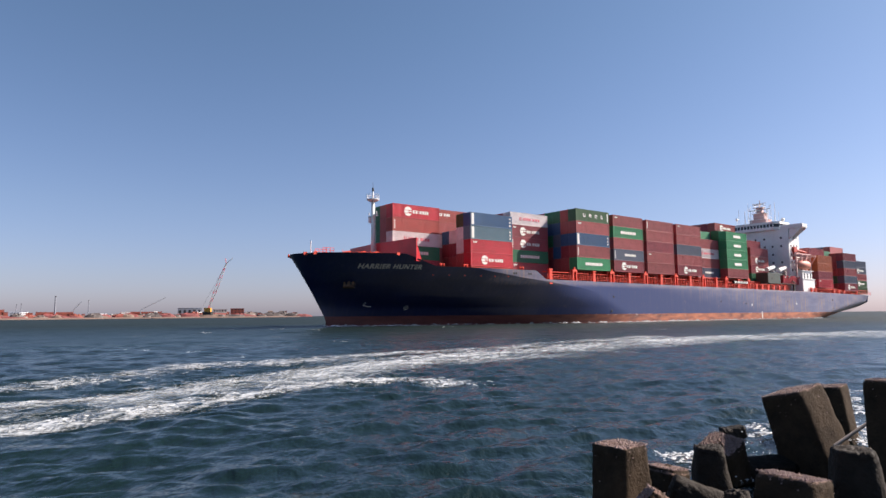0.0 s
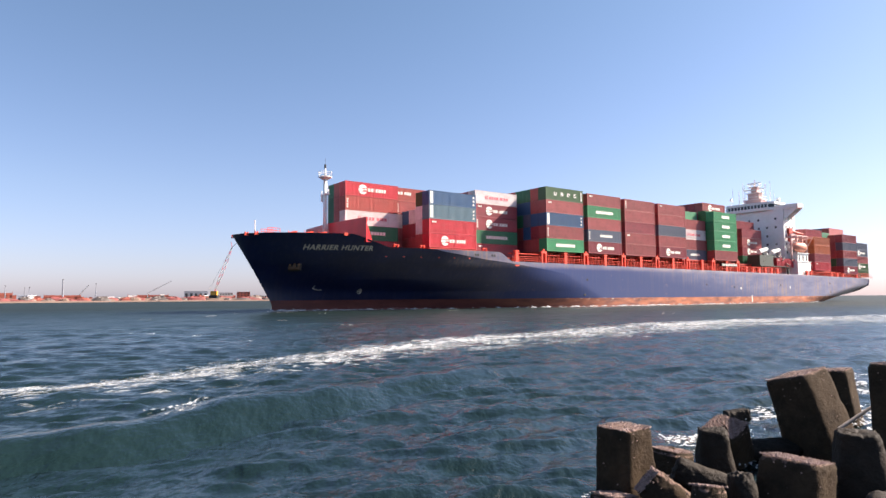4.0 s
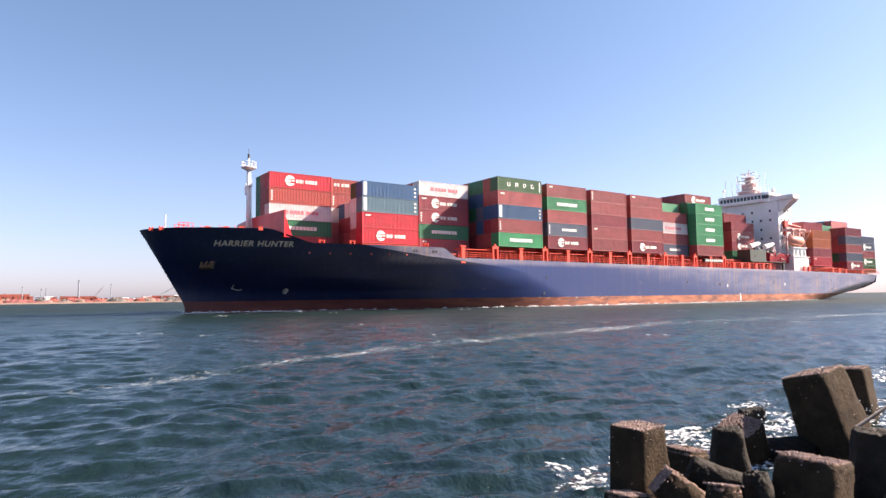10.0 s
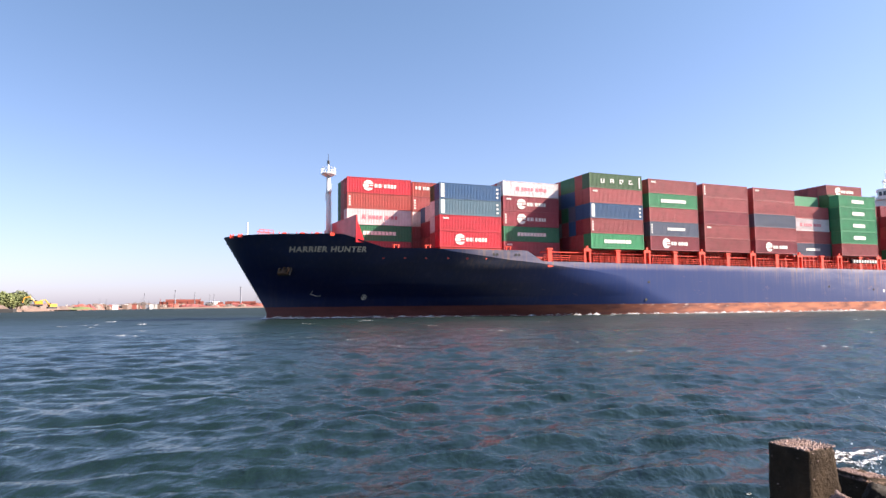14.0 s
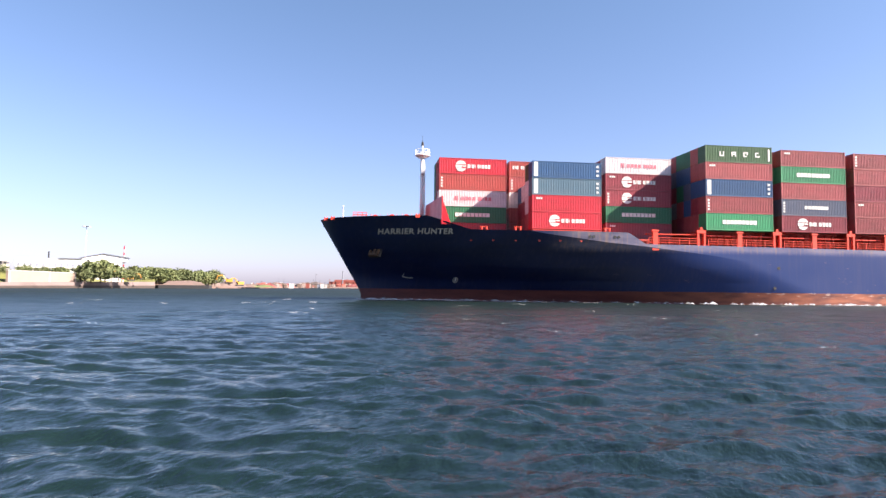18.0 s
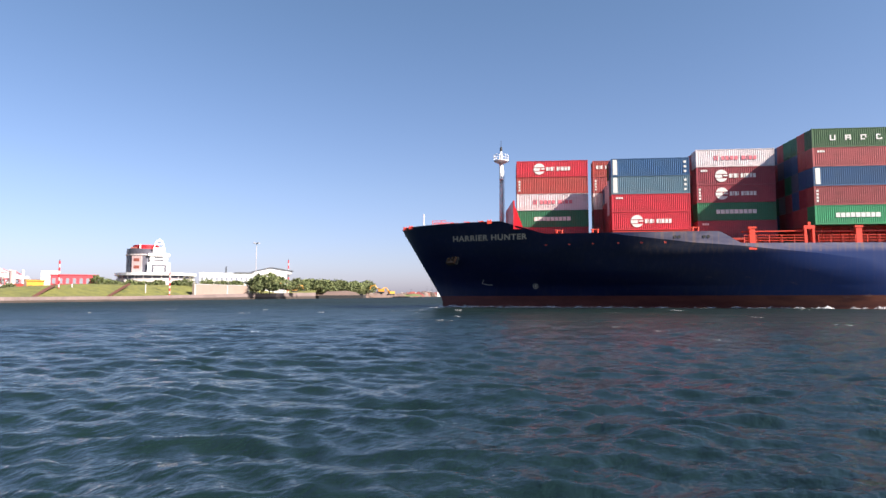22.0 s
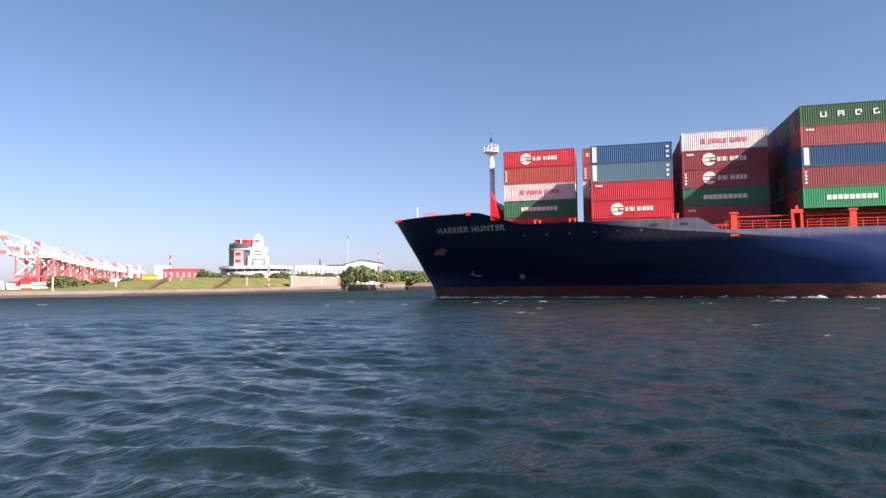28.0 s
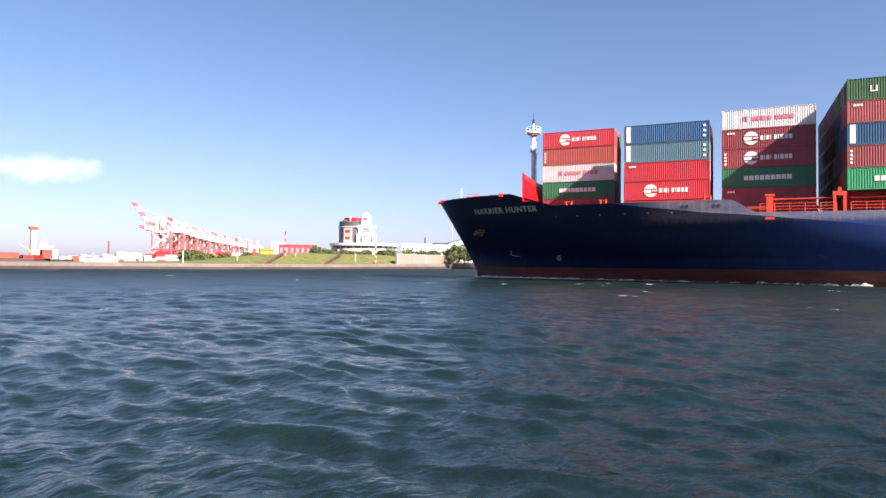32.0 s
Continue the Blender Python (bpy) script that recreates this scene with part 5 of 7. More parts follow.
# stairs down the bank
STAIR_BROWN = worn("stair_brown_brick", (0.13, 0.05, 0.035), (0.07, 0.035, 0.028), 0.4, 0.8, 0.6)
for az, lean in ((-72.9, 1.3), (-67.9, 1.4)):
    stair = tagged(new("bank_stair"), "brown stair climbing the grassy bank", "stairs", "bank stairs")
    d0 = quay(az, 1) + 9
    stair.matrix_basis = Matrix.Translation(far(az, d0, quay(az, 2)))
    step = Geo().box(-0.6, 0.6, -1.1, 1.1, -0.6, 0.12).mesh("step", STAIR_BROWN)
    for k in range(16):
        f = k / 15
        q = far(az + lean * f, d0 + 30 * f, quay(az, 2) + 0.35 + (4.6 if az < -72 else 5.4) * f)
        m = Matrix.Translation(q) @ Matrix.Rotation(radians(-az), 4, "Z")
        tread = new("step", step)
        tread.parent = stair
        tread.matrix_basis = stair.matrix_basis.inverted() @ m


PINKISH = worn("pale_pink_cladding", (0.5, 0.36, 0.35), (0.42, 0.3, 0.29), 0.2, 0.7, 0.5, 0.0, 1.0)


# the harbour tower: a drum with a red crown on a broad disc
def harbour_tower():
    d = 400
    e = tagged(new("harbour_tower"), "white and grey round harbour tower with a red crown", "building")
    e.matrix_basis = facing(-65.1, d, 0)
    S = d * math.tan(radians(1.0))
    z = lambda el: height(el, d)

    def ring(cx, cy, r, n=32, a0=0.0, a1=360.0, flat=1.0):
        return [(cx + r * math.cos(radians(a0 + (a1 - a0) * k / n)), cy + flat * r * math.sin(radians(a0 + (a1 - a0) * k / n))) for k in range(n)]

    slate = worn("slate_glazing", (0.075, 0.075, 0.095), (0.12, 0.11, 0.13), 0.2, 0.35, 0.5, 0.0, 1.0)
    part("terrace", Geo().prism(ring(4.4, 20, 21.5, 40), 5.5, z(1.42)), SHORE_WHITE, e, "white terrace wall")
    part("terrace_glazing", Geo().prism(ring(4.4, 20, 20.6, 40), z(1.42), z(1.68)), slate, e, "dark band of windows")
    for k in range(14):
        a = radians(185 + 13.1 * k)
        part("terrace_post", Geo().tube((4.4 + 21 * math.cos(a), 20 + 21 * math.sin(a), z(1.42)), (4.4 + 21 * math.cos(a), 20 + 21 * math.sin(a), z(1.68)), 0.22, 0.22, 6), SHORE_WHITE, e)
    part("terrace_roof", Geo().prism(ring(4.4, 20, 22.4, 40), z(1.68), z(1.9)), WHITE, e, "white disc roof")
    part("awning", Geo().prism([(-12, -4.5), (-3, -5.5), (-3, 2), (-12, 2)], z(1.12), z(1.3)), SHORE_WHITE, e)
    part("shaft", Geo().prism(ring(-2.5, 17, 9.2, 32), z(1.9), z(3.36)), slate, e, "grey glazed shaft")
    for k in range(11):
        a = radians(188 + 15.6 * k)
        x, y = -2.5 + 9.25 * math.cos(a), 17 + 9.25 * math.sin(a)
        part("mullion", Geo().box(-0.14, 0.14, -0.2, 0.3, z(1.9), z(3.36), pose(x, y, 0, 0, 0, 188 + 15.6 * k + 90)), GREYBLUE, e)
    a = radians(247)
    panel = part("shaft_panel", Geo().box(-2.7, 2.7, -0.5, 0.6, z(1.9), z(3.3), pose(-2.5 + 9.3 * math.cos(a), 17 + 9.3 * math.sin(a), 0, 0, 0, 337)), PINKISH, e, "pale pink cladding panel")
    for z0, z1 in ((2.25, 2.5), (2.85, 3.1)):
        part("panel_window", Geo().box(-1.6, 1.6, -0.62, -0.45, z(z0), z(z1), pose(-2.5 + 9.3 * math.cos(a), 17 + 9.3 * math.sin(a), 0, 0, 0, 337)), RUST, panel)
    part("shaft_rim", Geo().prism(ring(-2.5, 17, 9.9, 32), z(3.36), z(3.46)), SHORE_WHITE, e)
    part("upper_drum", Geo().prism(ring(-2.4, 17, 9.6, 32), z(3.46), z(3.72)), slate, e, "dark upper drum")
    part("crown_step", Geo().prism(ring(-3.4, 17, 8.4, 28), z(3.72), z(3.92)), slate, e)
    part("crown", Geo().prism(ring(-1.6, 17, 7.0, 32), z(3.92), z(4.25)), SIGNAL_RED, e, "red crown wall")
    part("crown_side", Geo().box(-9.6, -6.2, 11.5, 18, z(3.72), z(4.05)), RUST, e)
    part("crown_post", Geo().box(-5.0, -4.3, 10.2, 10.8, z(3.75), z(4.27)), WHITE, e)
    part("front_base", Geo().box(-0.6, 11.6, 6.0, 20, z(1.9), z(2.75)), WHITE, e, "white stepped front block")
    part("front_recess", Geo().box(1.6, 9.4, 5.82, 6.05, z(1.9), z(2.55)), slate, e)
    part("front_arch", Geo().box(2.8, 8.2, 5.6, 5.85, z(1.9), z(2.3)).box(2.2, 8.8, 5.62, 5.84, z(2.36), z(2.42)), WHITE, e)
    part("front_middle", Geo().box(0.6, 10.2, 7.2, 20, z(2.75), z(3.3)), WHITE, e)
    part("front_window", Geo().box(2.8, 8.0, 7.0, 7.22, z(2.9), z(3.02)).box(3.2, 7.6, 7.0, 7.22, z(3.14), z(3.2)), slate, e)
    part("front_cap", Geo().box(-0.4, 11.4, 6.4, 20, z(3.3), z(3.52)), WHITE, e)
    part("front_top", Geo().box(2.2, 8.6, 8.2, 18, z(3.52), z(4.02)), WHITE, e)
    for x in (2.9, 4.5, 6.1, 7.5):
        part("top_opening", Geo().box(x, x + 0.6, 8.05, 8.25, z(3.68), z(3.92)), GREYBLUE, e)
    g = Geo()
    ribs = [(5.4 + 2.5 * math.cos(a), z(4.02) + 4.6 * math.sin(a)) for a in [math.pi * k / 10 for k in range(11)]]
    for y in (10.0, 13.0):
        for (xa, za), (xb, zb) in zip(ribs[:-1], ribs[1:]):
            g.tube((xa, y, za), (xb, y, zb), 0.42, n=6)
    for k in (2, 5, 8):
        g.tube((ribs[k][0], 10, ribs[k][1]), (ribs[k][0], 13, ribs[k][1]), 0.3, n=5)
    g.box(3.4, 7.4, 10, 13, z(4.28), z(4.36)).tube((5.4, 11.5, z(4.3)), (5.4, 11.5, z(4.82)), 0.45, 0.15, 8)
    part("spire", g, WHITE, e, "white arched lattice spire")
    return e


harbour_tower()
e = place("terminal_hall", -61.2, -54.1, 432, 0.6, 1.85, WHITE, "long low white terminal hall behind trees", "building", 24, windows=(18, 1), pane=GREYBLUE)
part("upper_floor", Geo().add([(6, 1, 9.4), (30, 1, 9.4), (30, 20, 9.4), (6, 20, 9.4), (6, 1, 11.0), (17, 1, 13.6), (30, 1, 11.6), (6, 20, 11.0), (17, 20, 13.6), (30, 20, 11.6)],
                              [(0, 1, 6, 5, 4), (3, 7, 8, 9, 2), (0, 4, 7, 3), (1, 2, 9, 6)]), WHITE, e, "white gabled upper floor")
part("sloping_roof", Geo().add([(4.6, 0, 10.8), (17, 0, 13.75), (31.5, 0, 11.5), (4.6, 21, 10.8), (17, 21, 13.75), (31.5, 21, 11.5), (4.6, 0, 11.1), (17, 0, 14.1), (31.5, 0, 11.8), (4.6, 21, 11.1), (17, 21, 14.1), (31.5, 21, 11.8)],
                               [(0, 1, 7, 6), (1, 2, 8, 7), (6, 7, 10, 9), (7, 8, 11, 10), (0, 6, 9, 3), (2, 5, 11, 8), (3, 9, 10, 4), (4, 10, 11, 5)]), GREYBLUE, e, "thin dark sloping roof")
part("side_canopy", Geo().box(-6, 6, -1, 8, 10.2, 10.5).box(-5.6, -5.2, 0, 0.4, 9.4, 10.2).box(5.0, 5.4, 0, 0.4, 9.4, 10.2), GREYBLUE, e)
part("balcony", Geo().box(-26, 6, -1.5, 0, 4.6, 5.0), WHITE, e)
CRIMSON = worn("crimson_cladding", (0.42, 0.045, 0.06), (0.3, 0.06, 0.07), 0.1, 0.7, 0.5, 0.0, 0.8)
place("red_warehouse", -71.9, -68.7, 415, 0.6, 1.6, CRIMSON, "crimson-clad warehouse with grey openings", "building", 12, windows=(7, 1), pane=GREYBLUE)
place("white_office", -72.5, -71.35, 450, 0.6, 1.86, WHITE, "plain white office block", "building", 10)
place("yellow_shed", -73.4, -72.3, 420, 0.5, 1.12, YELLOW, "low yellow machine shed on the bank", "building", 6, roof=0.8)
place("parapet", -72.6, -68.6, 372, 0.3, 0.66, WHITE, "low white parapet along the top of the bank", "wall", 0.5)
place("low_hut", -70.9, -69.6, 360, 0.3, 0.78, PALE, "low pale hut on the bank", "building", 5)
place("bank_hut", -73.6, -72.6, 430, 0.5, 1.2, SAND, "low tan hut on the bank", "building", 6)
# tan screen wall on the quay
p0, p1 = far(-61.6, 354, 2.4), far(-57.2, 405, 3.3)
run = p1 - p0
wall = tagged(new("screen_wall"), "tan rendered screen wall on the quay", "wall")
wall.matrix_basis = pose(p0.x, p0.y, 2.4, 0, 0, math.degrees(math.atan2(run.y, run.x)))
part("wall", Geo().box(0, run.length, 0, 1.0, -0.5, 5.7), TAN, wall)
part("coping", Geo().box(-0.2, run.length + 0.2, -0.15, 1.15, 5.7, 6.0), PALE, wall)
for f in (0.0, 0.55, 0.97):
    part("pilaster", Geo().box(run.length * f, run.length * f + 1.2, -0.3, 0.0, -0.5, 5.7), PALE, wall)
for az, d, el0, el1 in ((-70.45, 306, -0.1, 0.88), (-65.27, 325, -0.1, 0.9), (-75.3, 270, -0.1, 0.85), (-79.6, 258, -0.1, 0.95)):
    e = tagged(new("light_post"), "white quayside light post", "post", "quay posts")
    q = far(az, d, height(el0, d))
    e.location = q
    h = height(el1, d) - q.z
    part("post", Geo().tube((0, 0, -0.8), (0, 0, h), 0.3, 0.26, 8), SHORE_WHITE, e)
    part("cap", Geo().tube((0, 0, h), (0, 0, h + 0.3), 0.42, 0.2, 8), SHORE_WHITE, e)


def banded_mast(az, d, el0, el1, r=0.35, n=9):
    e = tagged(new("banded_mast"), "red and white banded beacon mast", "mast", "banded masts")
    q = far(az, d, height(el0, d))
    e.location = q
    h = height(el1, d) - q.z
    for k in range(n):
        part("band", Geo().tube((0, 0, h * k / n - (0.8 if k == 0 else 0)), (0, 0, h * (k + 1) / n), r, r, 8), SIGNAL_RED if k % 2 == 0 else SHORE_WHITE, e)
    part("lamp", Geo().tube((0, 0, h), (0, 0, h + 0.6), 0.2, 0.12, 6), BLACK, e)


banded_mast(-71.33, 300, -0.1, 2.7, 0.32, 11)
banded_mast(-63.48, 338, -0.05, 1.9, 0.36, 9)
banded_mast(-53.95, 440, -0.1, 3.05, 0.4, 13)
e = tagged(new("high_mast_light"), "tall thin grey high-mast light", "lamp")
e.location = far(-56.66, 436, 6)
part("pole", Geo().tube((0, 0, 0), (0, 0, 30.5), 0.24, 0.14, 8), SHORE_WHITE, e)
part("lamp_ring", Geo().box(-2.6, 2.6, -0.4, 0.4, 30.3, 30.9).box(-0.4, 0.4, -2.6, 2.6, 30.3, 30.9), STEEL, e)
e = tagged(new("chimney"), "short dark chimney behind the hall", "chimney")
e.location = far(-59.1, 470, 8)
part("stack", Geo().tube((0, 0, 0), (0, 0, 14.5), 0.5, 0.4, 8), BLACK, e)


# ---- trees ----
def crown(w, h, seed, clumps=70, leaf=0.55):
    rng = np.random.RandomState(seed)
    g = Geo()
    for _ in range(clumps):
        a, u = rng.uniform(0, 6.28), rng.uniform(0, 1) ** 0.5
        zz = rng.uniform(-1, 1)
        rad = (1 - abs(zz) ** 2.2) ** 0.5 if abs(zz) < 1 else 0
        c = np.array([w / 2 * u * rad * math.cos(a), w / 2 * u * rad * math.sin(a), h * 0.5 * (zz + 1)]) * rng.uniform(0.85, 1.12)
        size = rng.uniform(0.1, 0.18) * w
        for _ in range(14):
            p = c + rng.normal(0, size * 0.6, 3) * np.array([1, 1, 0.7])
            n1, n2 = rng.normal(0, 1, 3), rng.normal(0, 1, 3)
            n1 /= np.linalg.norm(n1)
            n2 -= n1 * n2.dot(n1)
            n2 /= np.linalg.norm(n2)
            s = leaf * rng.uniform(0.6, 1.5)
            g.add([p - n1 * s, p - n2 * s * 0.55, p + n1 * s, p + n2 * s * 0.55], [(0, 1, 2, 3)])
    return g


TREES = []
for k, (w, h) in enumerate(((9, 6.5), (7.5, 7), (11, 6), (6, 8), (5, 3))):
    e = tagged(new("tree"), "leafy green shore tree" if k < 4 else "round green shrub on the bank", "tree", "shore trees")
    t = Geo().tube((0, 0, -1.5), (0.2, 0.1, h * 0.45), 0.28, 0.18, 7)
    for a in range(5):
        b = a * 1.25 + k
        t.tube((0.15, 0.08, h * 0.35), (math.cos(b) * w * 0.28, math.sin(b) * w * 0.28, h * (0.6 + 0.05 * a)), 0.13, 0.04, 5)
    part("trunk", t, BARK, e)
    c = part("crown", crown(w, h, 11 + k, 80), LEAF, e)
    c.location.z = h * 0.22
    TREES.append(e)
used = [False] * 5
rng = random.Random(5)


def tree(kind, az, d, z, s=1.0):
    m = Matrix.Translation(far(az, d, z)) @ Matrix.Rotation(rng.uniform(0, 6.28), 4, "Z") @ Matrix.Diagonal((s, s, 0.82 * s * rng.uniform(0.9, 1.1), 1))
    if not used[kind]:
        used[kind] = True
        TREES[kind].matrix_basis = m
    else:
        ob = copy_thing(TREES[kind], Matrix())
        ob.matrix_basis = m


for az, d, top, kind in ((-56.9, 408, 1.45, 0), (-56.2, 404, 1.8, 2), (-55.5, 406, 1.98, 0), (-54.8, 405, 1.75, 1), (-54.3, 410, 1.5, 2), (-53.5, 418, 1.3, 0), (-55.2, 398, 1.2, 4), (-56.6, 396, 1.0, 4)):
    z = quay(az, 2) + 1.2
    tree(kind, az, d, z, (height(top, d) - z) / (8.2 if kind < 2 else 7.4 if kind == 2 else 3.8))
for k in range(26):
    az = -53.2 + 6.2 * k / 25
    d = 470 + 90 * k / 25 + rng.uniform(-8, 18)
    z = 3.2
    top = 1.5 - 0.28 * k / 25 + rng.uniform(-0.12, 0.08)
    kind = rng.choice((0, 1, 2))
    tree(kind, az, d, z, (height(top, d) - z) / 8.0)
for az, d, top, kind in ((-66.3, 372, 1.35, 4), (-65.7, 372, 1.25, 4), (-65.0, 374, 1.2, 4), (-64.3, 374, 1.3, 4), (-62.9, 380, 1.3, 4), (-62.2, 384, 1.45, 2), (-60.6, 396, 1.4, 2), (-59.4, 398, 1.3, 2), (-58.3, 400, 1.35, 4),
                         (-68.9, 395, 1.75, 3), (-68.4, 398, 1.55, 3), (-68.0, 398, 1.4, 1), (-67.5, 396, 1.3, 4), (-79.2, 292, 1.15, 2), (-78.4, 294, 1.1, 0), (-77.6, 296, 0.8, 4), (-76.3, 300, 0.85, 4), (-74.5, 310, 0.95, 4), (-73.2, 318, 0.8, 4)):
    z = 2.0 if az < -76 else 6.0 if az > -71 else 4.2
    tree(kind, az, d, z, max(0.4, (height(top, d) - z) / (8.2 if kind in (0, 1) else 9.6 if kind == 3 else 7.4 if kind == 2 else 3.8)))


# ---- container cranes, far up the harbour ----
def gantry_crane(az, d, tilt, s=1.0, turn=0.0):
    e = tagged(new("gantry_crane"), "red and white ship-to-shore gantry crane", "crane", "gantry cranes")
    e.matrix_basis = facing(az, d, 2.0, turn) @ Matrix.Diagonal((s, s, s, 1))
    for x in (-14, 14):
        for y in (-9, 9):
            part("leg", Geo().box(x - 0.9, x + 0.9, y - 0.9, y + 0.9, 0, 44), CRANE_RED, e)
        parts("sill_beam", Geo().box(x - 1.2, x + 1.2, -11, 11, 3, 5.2).box(x - 1, x + 1, -10, 10, 40, 42.5), CRANE_RED, e)
    parts("portal_tie", Geo().box(-14, 14, -9.8, -8.2, 17, 19.4).box(-14, 14, 8.2, 9.8, 17, 19.4), CRANE_RED, e)
    g = Geo()
    for y in (-9, 9):
        g.tube((-14, y, 19), (14, y, 41), 1.20, n=6).tube((-14, y, 41), (0, y, 30), 0.96, n=6)
    part("diagonal", g, WHITE, e)
    parts("girder", Geo().box(-16, 34, -4.2, -2.4, 42, 45).box(-16, 34, 2.4, 4.2, 42, 45), WHITE, e, "white trolley girder")
    part("machinery_house", Geo().box(12, 27, -5, 5, 45, 51), WHITE, e)
    g = Geo()
    for y in (-4, 4):
        g.tube((-12, y, 44), (-9, y * 0.3, 66), 1.28, n=6).tube((4, y, 44), (-9, y * 0.3, 66), 1.12, n=6).tube((28, y, 45), (-9, y * 0.3, 66), 0.64, n=5)
    part("apex_frame", g, WHITE if tilt > 20 else CRANE_RED, e)
    c, sn = (math.cos(radians(tilt)), math.sin(radians(tilt)))
    for k in range(6):
        u0, u1 = k * 9.0, k * 9.0 + 9.0
        g = Geo()
        for y in (-3.2, 3.2):
            a, b = Vector((-16 - c * u0, y, 43.5 + sn * u0)), Vector((-16 - c * u1, y, 43.5 + sn * u1))
            g.tube(a, b, 1.44, n=6)
        g.tube((-16 - c * u0, -3.2, 43.5 + sn * u0), (-16 - c * u1, 3.2, 43.5 + sn * u1), 0.80, n=5)
        g.tube((-16 - c * u0 - sn * 3, 0, 43.5 + sn * u0 + c * 3), (-16 - c * u1 - sn * 3, 0, 43.5 + sn * u1 + c * 3), 0.96, n=5)
        part("boom_section", g, CRANE_RED if k % 2 else WHITE, e)
    g = Geo()
    for u in (18.0, 45.0):
        g.tube((-9, 0, 66), (-16 - c * u, 0, 44 + sn * u), 0.56, n=5)
    part("stay", g, WHITE, e)
    return e


gantry_crane(-81.0, 900, 50, 0.92, -35)
for k in range(20):
    f = (k + 1) / 20
    gantry_crane(-80.9 + 6.9 * f ** 0.9, 930 + 1000 * f, (6, 26, 14, 30, 20)[k % 5], 0.98, -62 + 20 * (k % 3) + 6 * f)
rng = random.Random(9)
for k in range(34):
    az = -82.0 + 8.6 * rng.random()
    d = 620 + 160 * rng.random()
    n = rng.choice((2, 3, 4))
    c = rng.choice(("red", "rust", "white", "orange", "red", "grey", "white"))
    e = tagged(new("container_block"), f"{WORDS[c]} stacked containers on the terminal", "container stack", "terminal stacks")
    e.matrix_basis = facing(az, d, 2.0, -20)
    for j in range(n):
        part("box", Geo().box(-6.1, 6.1, 0, 2.44, 2.6 * j, 2.6 * j + 2.55), BOX_PAINT[c if j % 2 == 0 else rng.choice(("red", "white", "rust", "grey"))], e)
place("white_shed", -80.9, -79.7, 300, 0.05, 0.4, SHORE_WHITE, "small white shed on the quay", "building", 6, roof=1.2)
# storage tanks, chimneys and low works beyond
for az, d, el, r, mat in ((-84.1, 700, 0.75, 6.5, SHORE_WHITE), (-83.2, 720, 0.7, 6.5, SHORE_WHITE), (-86.2, 640, 0.45, 5, PALE), (-73.65, 800, 1.95, 1.2, WHITE), (-74.3, 900, 1.9, 3.4, PINKISH)):
    e = tagged(new("storage_tank"), "pale cylindrical storage tank", "tank", "storage tanks")
    e.location = far(az, d, 1.5)
    h = height(el, d) - 1.5
    part("shell", Geo().tube((0, 0, 0), (0, 0, h), r, r, 20), mat, e)
    part("roof", Geo().tube((0, 0, h), (0, 0, h + r * 0.18), r, r * 0.15, 20), mat, e)
e = tagged(new("flare_stack"), "dark slender stack beyond the basin", "chimney")
e.location = far(-85.1, 760, 1.5)
part("stack", Geo().tube((0, 0, 0), (0, 0, height(1.55, 760)), 1.1, 0.7, 8), RUST, e)
rng = random.Random(21)
for k in range(40):
    az = -88.4 + 6.4 * k / 39
    place("harbour_shed", az, az + rng.uniform(0.2, 0.55), 560 + rng.uniform(-30, 120), -0.05, 0.14 + rng.uniform(0, 0.2) + 0.4 * rng.random() ** 3, rng.choice((PALE, WHITE, RUST, GREYBLUE, WHITE, PINKISH)), "low shed in the harbour basin", "building", 8, group="harbour sheds")


# ---- vessels moored on the left bank ----
DERRICK = worn("pale_derrick_paint", (0.5, 0.33, 0.23), (0.5, 0.42, 0.37), 0.3, 0.6)


def moored_vessel(az, d, length, hull_mat, towers, label):
    e = tagged(new("moored_vessel"), label, "ship")
    e.matrix_basis = facing(az, d, 0, 8)
    L2 = length / 2
    part("hull", Geo().prism([(-L2, 2), (L2 - 6, 0), (L2, 4), (L2 - 6, 8), (-L2, 6.5)], -0.5, 3.2), hull_mat, e)
    part("bulwark", Geo().prism([(L2 - 9, 0.2), (L2 - 6, -0.05), (L2 + 0.6, 4), (L2 - 6, 8.1), (L2 - 9, 7.8)], 3.2, 4.4), SIGNAL_RED, e, "red bow bulwark")
    for x, h, mat in towers:
        part("tower", Geo().box(x - 0.9, x + 0.9, 3, 4.8, 3.2, h, None, 0.15), mat, e)
        part("tower_cap", Geo().box(x - 1.3, x + 1.3, 2.7, 5.1, h, h + 0.8), RUST, e)
        part("tower_boom", Geo().tube((x, 3, 5), (x - 4.5, 3, h * 0.6), 0.3, n=6), mat, e)
    return e


v = moored_vessel(-93.1, 262, 40, worn("dark_hull", (0.05, 0.03, 0.035), (0.12, 0.05, 0.04), 0.3), ((1.5, 13.0, DERRICK), (14.5, 13.6, DERRICK)), "dark-hulled work vessel with two yellow derrick towers")
parts("deck_house", Geo().box(17, 20, 2, 6, 3.2, 6.4).box(3.5, 10, 2, 6, 3.2, 5.2), RUST, v)
v2 = tagged(new("moored_vessel"), "white moored vessel superstructure beyond the work boat", "ship")
v2.matrix_basis = facing(-89.1, 420, 0)
part("hull", Geo().prism([(-14, 0), (8, 0), (12, 4), (8, 8), (-14, 8)], -0.5, 3.5), BLACK, v2)
part("superstructure", Geo().box(-6, 4, 1, 7, 3.5, 8.6).box(-5, 2, 1.4, 6.6, 8.6, 11).box(-4, -1.2, 2, 6, 11, 13), SHORE_WHITE, v2)
